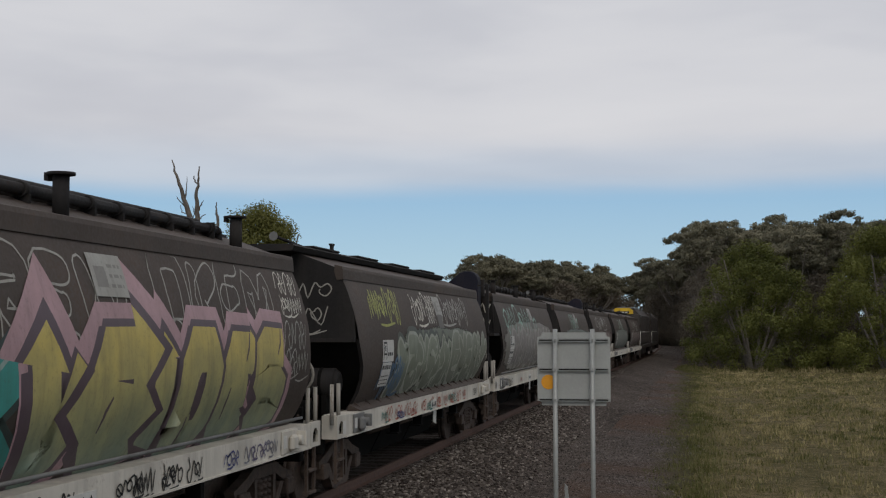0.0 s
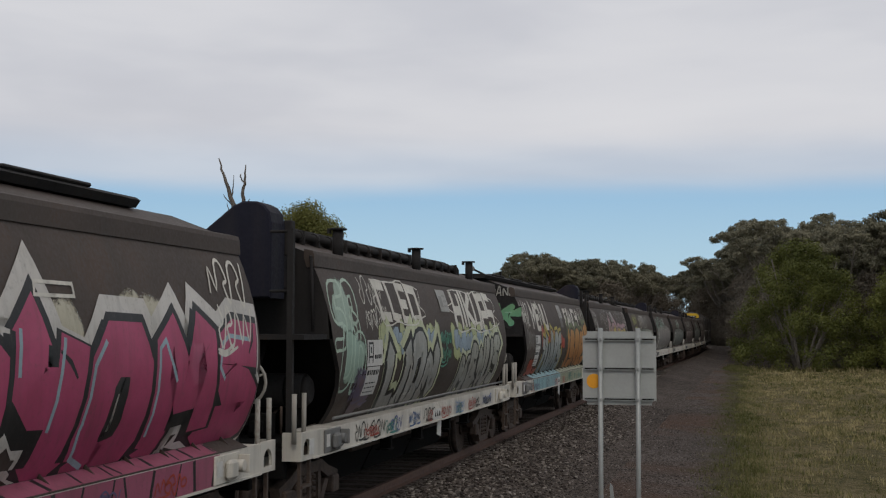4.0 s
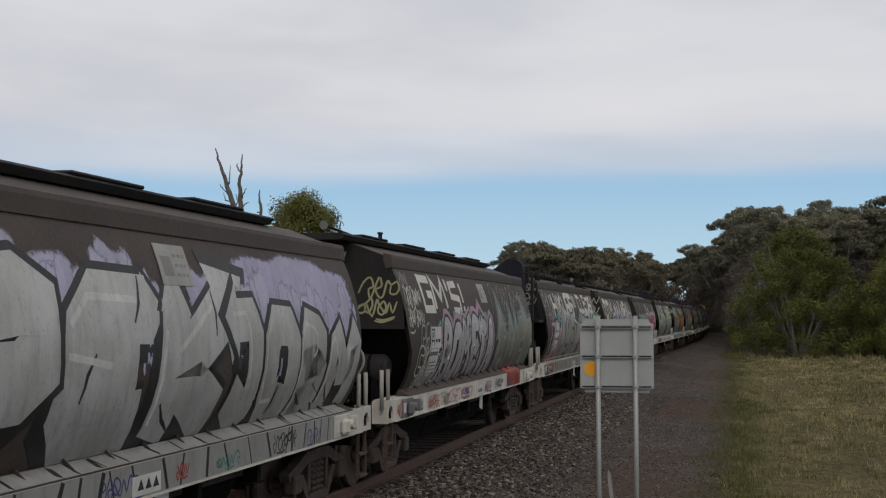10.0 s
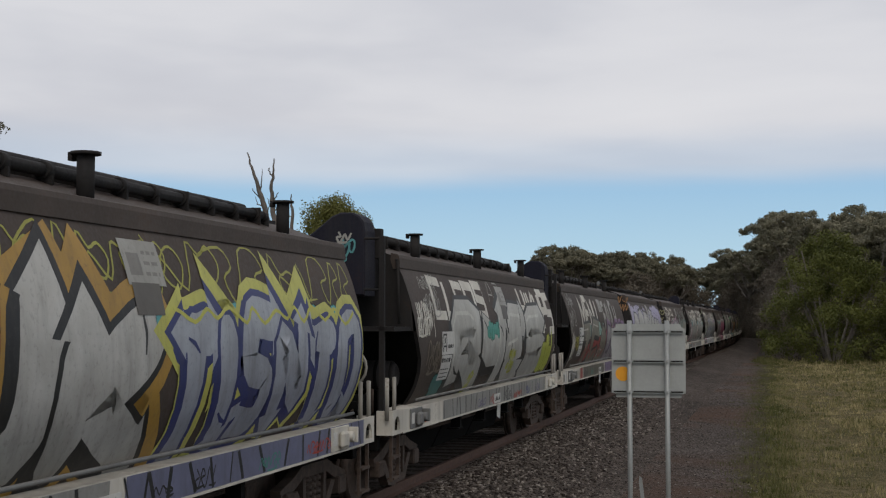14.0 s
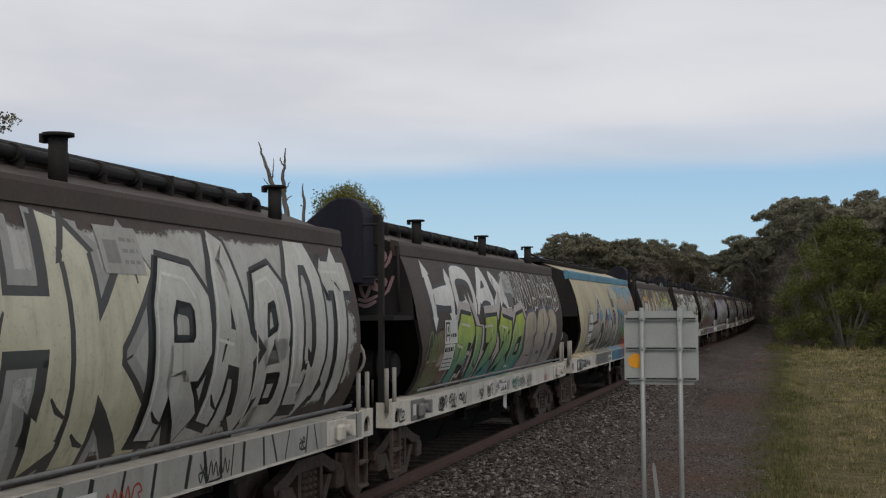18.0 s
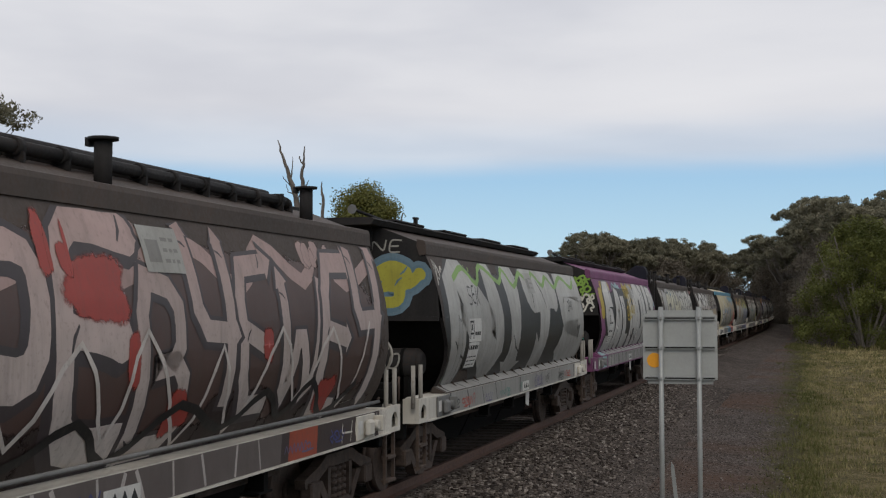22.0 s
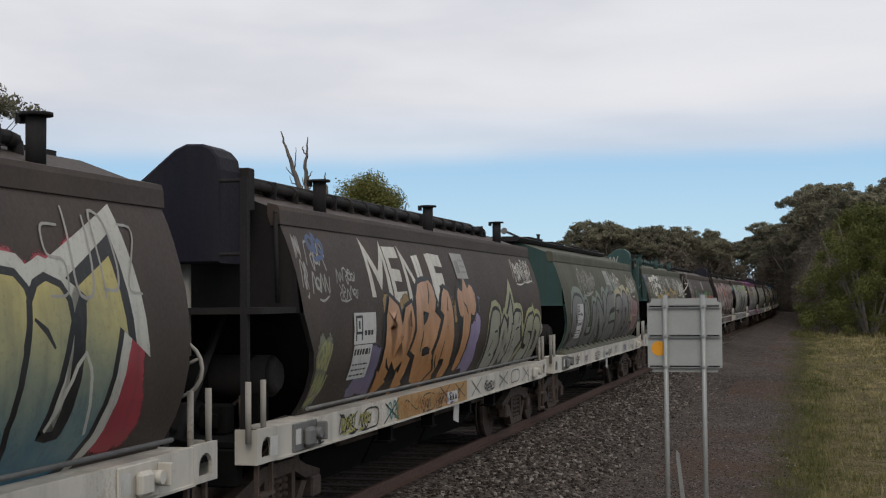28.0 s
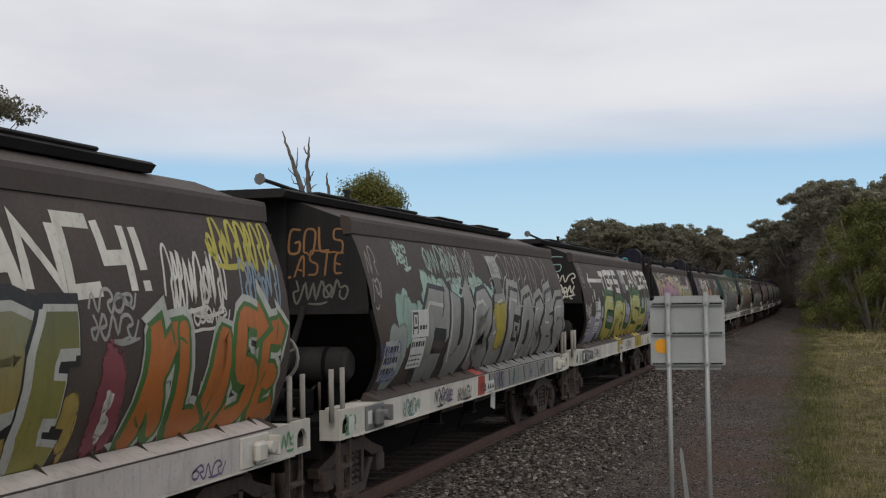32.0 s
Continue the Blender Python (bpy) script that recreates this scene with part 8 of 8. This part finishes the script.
def gum_meshes(seed, H, spread, leaf=0.16, per=230, bare=0.45, mat=None):
    """Eucalypt: leaning trunk, forked limbs, flat leafy crowns at their ends."""
    rng = np.random.RandomState(seed)
    bm = bmesh.new()
    clumps = []

    def tuft(c, r):
        """A domed head of leaves: small bunches over a flat underside."""
        for _ in range(7):
            a, q = rng.uniform(0, 6.283), rng.rand() ** 0.5
            rr = r * rng.uniform(0.3, 0.5)
            clumps.append(((c[0] + math.cos(a) * q * r, c[1] + math.sin(a) * q * r, c[2] + r * 0.55 * (1 - q * q) + rng.uniform(-0.12, 0.12) * r), (rr, rr, rr * 0.6)))
    base = Vector((0, 0, -0.3))
    lean = Vector((rng.uniform(-0.08, 0.08), rng.uniform(-0.08, 0.08), 1))
    fork = lean * H * bare
    mid = fork * 0.5 + Vector((rng.uniform(-0.2, 0.2), rng.uniform(-0.2, 0.2), 0))
    r0 = 0.022 * H
    rod(bm, base, mid, r0, 8, r0 * 0.8, False)
    rod(bm, mid, fork, r0 * 0.8, 8, r0 * 0.62, False)
    for i in range(7):
        a = 6.283 * i / 7 + rng.uniform(-0.4, 0.4)
        out = spread * rng.uniform(0.35, 1.0)
        top = H * rng.uniform(0.72, 0.97)
        start = fork * rng.uniform(0.8, 1.0)
        end = Vector((math.cos(a) * out, math.sin(a) * out, top))
        knee = start.lerp(end, 0.5) + Vector((math.cos(a) * out * 0.12, math.sin(a) * out * 0.12, -H * 0.02))
        rod(bm, start, knee, r0 * 0.4, 6, r0 * 0.26, False)
        rod(bm, knee, end, r0 * 0.26, 5, r0 * 0.1, False)
        for j in range(3):
            e = end + Vector((rng.uniform(-1, 1), rng.uniform(-1, 1), rng.uniform(-0.35, 0.2))) * H * 0.09
            rod(bm, knee.lerp(end, rng.uniform(0.3, 0.9)), e, r0 * 0.13, 4, r0 * 0.05, False)
            tuft(e, H * rng.uniform(0.06, 0.10))
        tuft(end + Vector((0, 0, H * 0.02)), H * 0.1)
    trunk = bpy.data.meshes.new("trunk")
    bm.to_mesh(trunk)
    bm.free()
    vs, fs = leaf_cloud(rng, clumps, leaf, per)
    crown = bpy.data.meshes.new("crown")
    crown.from_pydata(vs.tolist(), [], fs)
    crown.update()
    trunk.materials.append(BARKD)
    crown.materials.append(mat or LEAFG)
    return trunk, crown


def bush_meshes(seed, H, W, mat, leaf=0.13, per=260, n=46, cone=0.0):
    """Dense wattle, leafy to the ground, with a lumpy outline."""
    rng = np.random.RandomState(seed)
    bm = bmesh.new()
    clumps = []
    for i in range(n):
        a, f = rng.uniform(0, 6.283), rng.rand() ** 0.6
        u = rng.rand()
        lim = W * math.sqrt(max(0.05, 1 - (max(u - 0.35, 0) / 0.68) ** 2)) * (0.9 + 0.1 * min(1, u / 0.3) if cone else 0.75 + 0.25 * min(1, u / 0.3))
        lim *= 1 - cone * max(0.0, u - 0.2)
        f = 0.35 + 0.65 * f if cone else f
        r = H * (rng.uniform(0.05, 0.105) if cone else rng.uniform(0.08, 0.14))
        clumps.append(((math.cos(a) * lim * f, math.sin(a) * lim * f, H * ((0.03 if cone else 0.06) + 0.88 * u)), (r, r, r * 0.85)))
    for i in range(9):
        a = rng.uniform(0, 6.283)
        e = Vector((math.cos(a) * W * 0.6, math.sin(a) * W * 0.6, H * rng.uniform(0.5, 0.85)))
        rod(bm, (math.cos(a) * 0.2, math.sin(a) * 0.2, -0.3), e, 0.012 * H, 6, 0.004 * H, False)
    trunk = bpy.data.meshes.new("stems")
    bm.to_mesh(trunk)
    bm.free()
    vs, fs = leaf_cloud(rng, clumps, leaf, per)
    crown = bpy.data.meshes.new("crown")
    crown.from_pydata(vs.tolist(), [], fs)
    crown.update()
    trunk.materials.append(BARKD)
    crown.materials.append(mat)
    return trunk, crown


def plant(name, meshes, x, y, turn, scale, label, group=""):
    t = new(name)
    tagged(t, label, "tree" if "bush" not in name else "bush", group)
    part("trunk", meshes[0], None, t)
    part("crown", meshes[1], None, t)
    t.matrix_basis = pose(x, y, -0.62, 0, 0, turn) @ Matrix.Diagonal((scale, scale, scale, 1))
    return t


GUMS = [gum_meshes(11 + i, 12.2, 3.6 + 0.5 * (i % 3), 0.12, 330, 0.42 + 0.05 * (i % 3)) for i in range(6)]
SHRUBS = [bush_meshes(41 + i, 4.0, 2.4, LEAFG, 0.18, 110, 24) for i in range(3)]


def near_line(x, y, lim):
    return any((x - a) ** 2 + (y - b) ** 2 < lim * lim for _, a, b, _ in TRACK[440::3])


SCRUB = [bush_meshes(51 + i, 8.5, 2.9, LEAFB, 0.12, 130, 56) for i in range(4)]
SKEL = [gum_meshes(61 + i, 10.5, 2.6, 0.1, 90, 0.35, LEAFB) for i in range(3)]


def build_wood():
    rng = random.Random(12)
    spots = []
    # along the right-hand side of the line, where it bends away
    for s in range(118, 300, 4):
        for side in (rng.uniform(8.5, 11) + max(0.0, (150 - s) * 0.12), rng.uniform(13, 18), rng.uniform(20, 30)):
            x, y, _ = on_track(s + rng.uniform(-2, 2), side)
            tall = float(np.interp(s, (118, 135, 165, 185, 215, 240, 262, 280, 300), (0.98, 1.04, 1.25, 1.4, 1.46, 1.4, 1.3, 1.13, 1.0)))
            spots.append((x, y, tall * rng.uniform(0.92, 1.04)))
    # behind the paddock
    for i in range(26):
        spots.append((rng.uniform(4, 46), rng.uniform(118, 150), rng.uniform(0.9, 1.08)))
    # inside the bend, beyond the train
    for i in range(46):
        y = rng.uniform(165, 245)
        spots.append((rng.uniform(-0.155 * y, -14), y, rng.uniform(0.9, 1.1)))
    # closing the view where the line swings away
    for i in range(64):
        y, f = rng.uniform(240, 300), rng.uniform(-0.12, -0.008)
        spots.append((f * y, y, float(np.interp(f, (-0.12, -0.06, -0.035, -0.02), (0.95, 1.05, 1.3, 1.42))) * rng.uniform(0.9, 1.03)))
    for x, y, sc in spots:
        if not near_line(x, y, 6.0) and y > 116:
            plant("gum_tree", GUMS[rng.randrange(6)], x, y, rng.uniform(0, 360), sc, "grey-green eucalypt with a pale forked trunk", "eucalypts beyond the paddock")
    # dense brown scrub under and before them
    for s in range(124, 290, 4):
        for side in (rng.uniform(6.2, 7.4), rng.uniform(9, 12)):
            x, y, _ = on_track(s + rng.uniform(-1.5, 1.5), side)
            if not near_line(x, y, 5.2) and y > 112:
                plant("scrub_tree", SCRUB[rng.randrange(4)], x, y, rng.uniform(0, 360), rng.uniform(0.55, 1.0), "brownish dense scrub tree beside the line", "scrub along the line")
        x, y, _ = on_track(s, rng.uniform(6.5, 9))
        if not near_line(x, y, 5.2) and y > 112:
            plant("bare_tree", SKEL[rng.randrange(3)], x, y, rng.uniform(0, 360), rng.uniform(0.6, 0.95), "thin half-bare tree with pale branches", "scrub along the line")
    for i in range(34):
        plant("scrub_tree", SCRUB[rng.randrange(4)], rng.uniform(1.5, 46), rng.uniform(112, 124), rng.uniform(0, 360), rng.uniform(0.6, 1.05), "brownish dense scrub tree behind the paddock", "scrub behind the paddock")
    for i in range(46):
        y = rng.uniform(160, 235)
        x = rng.uniform(-0.16 * y, -14)
        if not near_line(x, y, 5.0):
            plant("scrub_tree", SCRUB[rng.randrange(4)], x, y, rng.uniform(0, 360), rng.uniform(0.8, 1.15), "brownish dense scrub tree inside the bend", "scrub inside the bend")
    for i in range(40):
        y = rng.uniform(236, 275)
        x = rng.uniform(-0.11, 0.0) * y
        if not near_line(x, y, 5.0):
            plant("scrub_tree", SCRUB[rng.randrange(4)], x, y, rng.uniform(0, 360), rng.uniform(1.0, 1.4), "brownish dense scrub tree beyond the bend", "scrub beyond the bend")
    for i in range(26):
        plant("bush", SHRUBS[rng.randrange(3)], rng.uniform(1, 60), rng.uniform(108.5, 111), rng.uniform(0, 360), rng.uniform(0.35, 0.7), "low dark shrub at the paddock's edge", "understorey shrubs")


build_wood()
WEEDS = bush_meshes(81, 0.34, 0.2, LEAFG, 0.03, 900, 14)
for wx, wy in ((0.26, 42.9), (0.05, 33.0), (2.4, 58.0)):
    plant("weed_bush", WEEDS, wx, wy, 40 * wy, 1.0, "small dark weed in the short grass", "weeds in the paddock")
plant("wattle_tree", bush_meshes(71, 10.3, 5.7, LEAFW, 0.085, 430, 190, 0.5), 4.6, 106, 0, 1.0, "dense olive-green wattle tree at the paddock's edge")
plant("wattle_tree", bush_meshes(72, 11.4, 5.8, LEAFW, 0.085, 430, 190, 0.55), 14.2, 104, 0, 1.0, "dense olive-green wattle tree at the paddock's edge")
plant("leafy_tree", bush_meshes(76, 10.4, 3.6, LEAFL, 0.07, 700, 120, 0.6), -22.95, 70, 0, 1.0, "light green rounded tree behind the train")


def build_dead_tree():
    rng = random.Random(3)
    t = new("dead_tree")
    tagged(t, "bare bleached dead tree with forked branches", "tree")

    def limb(bm, pts, r0, r1):
        """A crooked limb through points (x, z) that thins to its tip."""
        path = smooth_path(pts, 4)
        n = len(path) - 1
        q = [Vector((x + 0.05 * rng.uniform(-1, 1), 0.3 * math.sin(z), z + 0.62)) for x, z in path]
        for i in range(n):
            rod(bm, q[i], q[i + 1], r0 + (r1 - r0) * i / n, 6, r0 + (r1 - r0) * (i + 1) / n, False)
    bm = bmesh.new()
    limb(bm, [(0.0, -0.9), (0.1, 4.0), (-0.3, 7.0), (-0.45, 8.6), (-0.75, 9.9), (-1.05, 10.9), (-1.32, 11.75)], 0.3, 0.03)
    limb(bm, [(0.1, 4.5), (0.15, 7.2), (-0.02, 8.7), (0.05, 9.7), (0.2, 10.5), (0.27, 11.35)], 0.22, 0.03)
    part("trunk", bm, DEADW, t)
    for pts, r in (([(-0.66, 9.5), (-0.55, 10.0), (-0.45, 10.8)], 0.06), ([(-0.55, 9.0), (-0.95, 9.5), (-1.1, 9.75)], 0.045), ([(-0.5, 8.8), (-0.85, 8.9), (-0.9, 9.3)], 0.04),
                   ([(0.16, 10.3), (-0.02, 10.7), (-0.05, 10.85)], 0.05), ([(0.02, 8.9), (0.3, 9.3), (0.42, 9.5)], 0.045), ([(0.0, 8.4), (0.3, 8.7), (0.5, 8.75)], 0.04), ([(-0.4, 8.3), (-0.2, 8.8), (-0.22, 9.2)], 0.04)):
        b = bmesh.new()
        limb(b, pts, r, 0.015)
        part("branch", b, DEADW, t)
    b = bmesh.new()
    limb(b, [(1.3, -0.9), (1.1, 5.0), (1.15, 8.3), (1.1, 8.9), (1.14, 9.4)], 0.16, 0.025)
    part("branch", b, DEADW, t, "thin bare sapling")
    t.matrix_basis = pose(-26.5, 70, -0.62)


build_dead_tree()
plant("gum_tree", gum_meshes(90, 8.5, 2.4, 0.05, 900, 0.5), -21.85, 30.5, 40, 1.0, "grey-green eucalypt close behind the train")


# ---- sign seen from behind ----
def build_sign():
    s = new("railway_sign")
    tagged(s, "square grey metal sign seen from behind on two posts", "sign")
    Y = 14.0
    bm = abox(-1.575, -0.825, Y - 0.004, Y, 1.66, 2.41)
    es = [e for e in bm.edges if abs(e.verts[0].co.y - e.verts[1].co.y) > 0.001]
    bmesh.ops.bevel(bm, geom=es, offset=0.045, segments=3, affect="EDGES")
    plate = part("plate", bm, PLATE, s, "bare grey metal sign plate")
    for x in (-1.385, -1.005):
        part("post", arod((x, Y - 0.062, -0.7), (x, Y - 0.062, 2.445), 0.025, 12), GALV, s, "galvanised steel post")
    for z in (2.33, 2.03, 1.72):
        def rail():
            b = abox(-1.555, -0.845, Y - 0.034, Y - 0.0045, z - 0.018, z + 0.018)
            return b
        r = part("stiffener", rail(), GALV, s)
        # a raised black strip stands in for the shaded groove along the rail
        part("stiffener_groove", abox(-1.55, -0.85, Y - 0.037, Y - 0.0341, z - 0.006, z + 0.006), BLACKM, r)
        for x in (-1.385, -1.005):
            clamp = part("clamp", abox(x - 0.035, x + 0.035, Y - 0.05, Y - 0.035, z - 0.014, z + 0.014), GALV, s)
            part("clamp_bolt", abox(x - 0.012, x + 0.012, Y - 0.10, Y - 0.086, z - 0.012, z + 0.012), GALV, clamp)
    part("disc", arod((-1.46, Y - 0.0045, 1.90), (-1.46, Y - 0.008, 1.90), 0.075, 24), ORANGE, plate, "orange round sticker")


build_sign()


def build_stake():
    s = part("marker_stake", aprism([(-0.03, -0.6), (0.03, -0.6), (0.02, 0.55), (-0.005, 0.6), (-0.02, 0.54)], 1, -0.012, 0.012), GALV)
    s.matrix_basis = pose(-1.47, 16.6, -0.02, 0, -6, 0)
    tagged(s, "leaning whitish wooden marker stake in the gravel", "stake")


build_stake()

# ---- the train's way ----
def motions():
    for w, s0 in TRAIN:
        rows = []
        for i in range(33):
            s = s0 + gone(float(i))
            xa, ya, _ = on_track(s + 5.15)
            xb, yb, _ = on_track(s - 5.15)
            rows.append((float(i), pose((xa + xb) / 2, (ya + yb) / 2, 0, 0, 0, math.degrees(math.atan2(-(xa - xb), ya - yb)))))
        walk(w, rows)


motions()
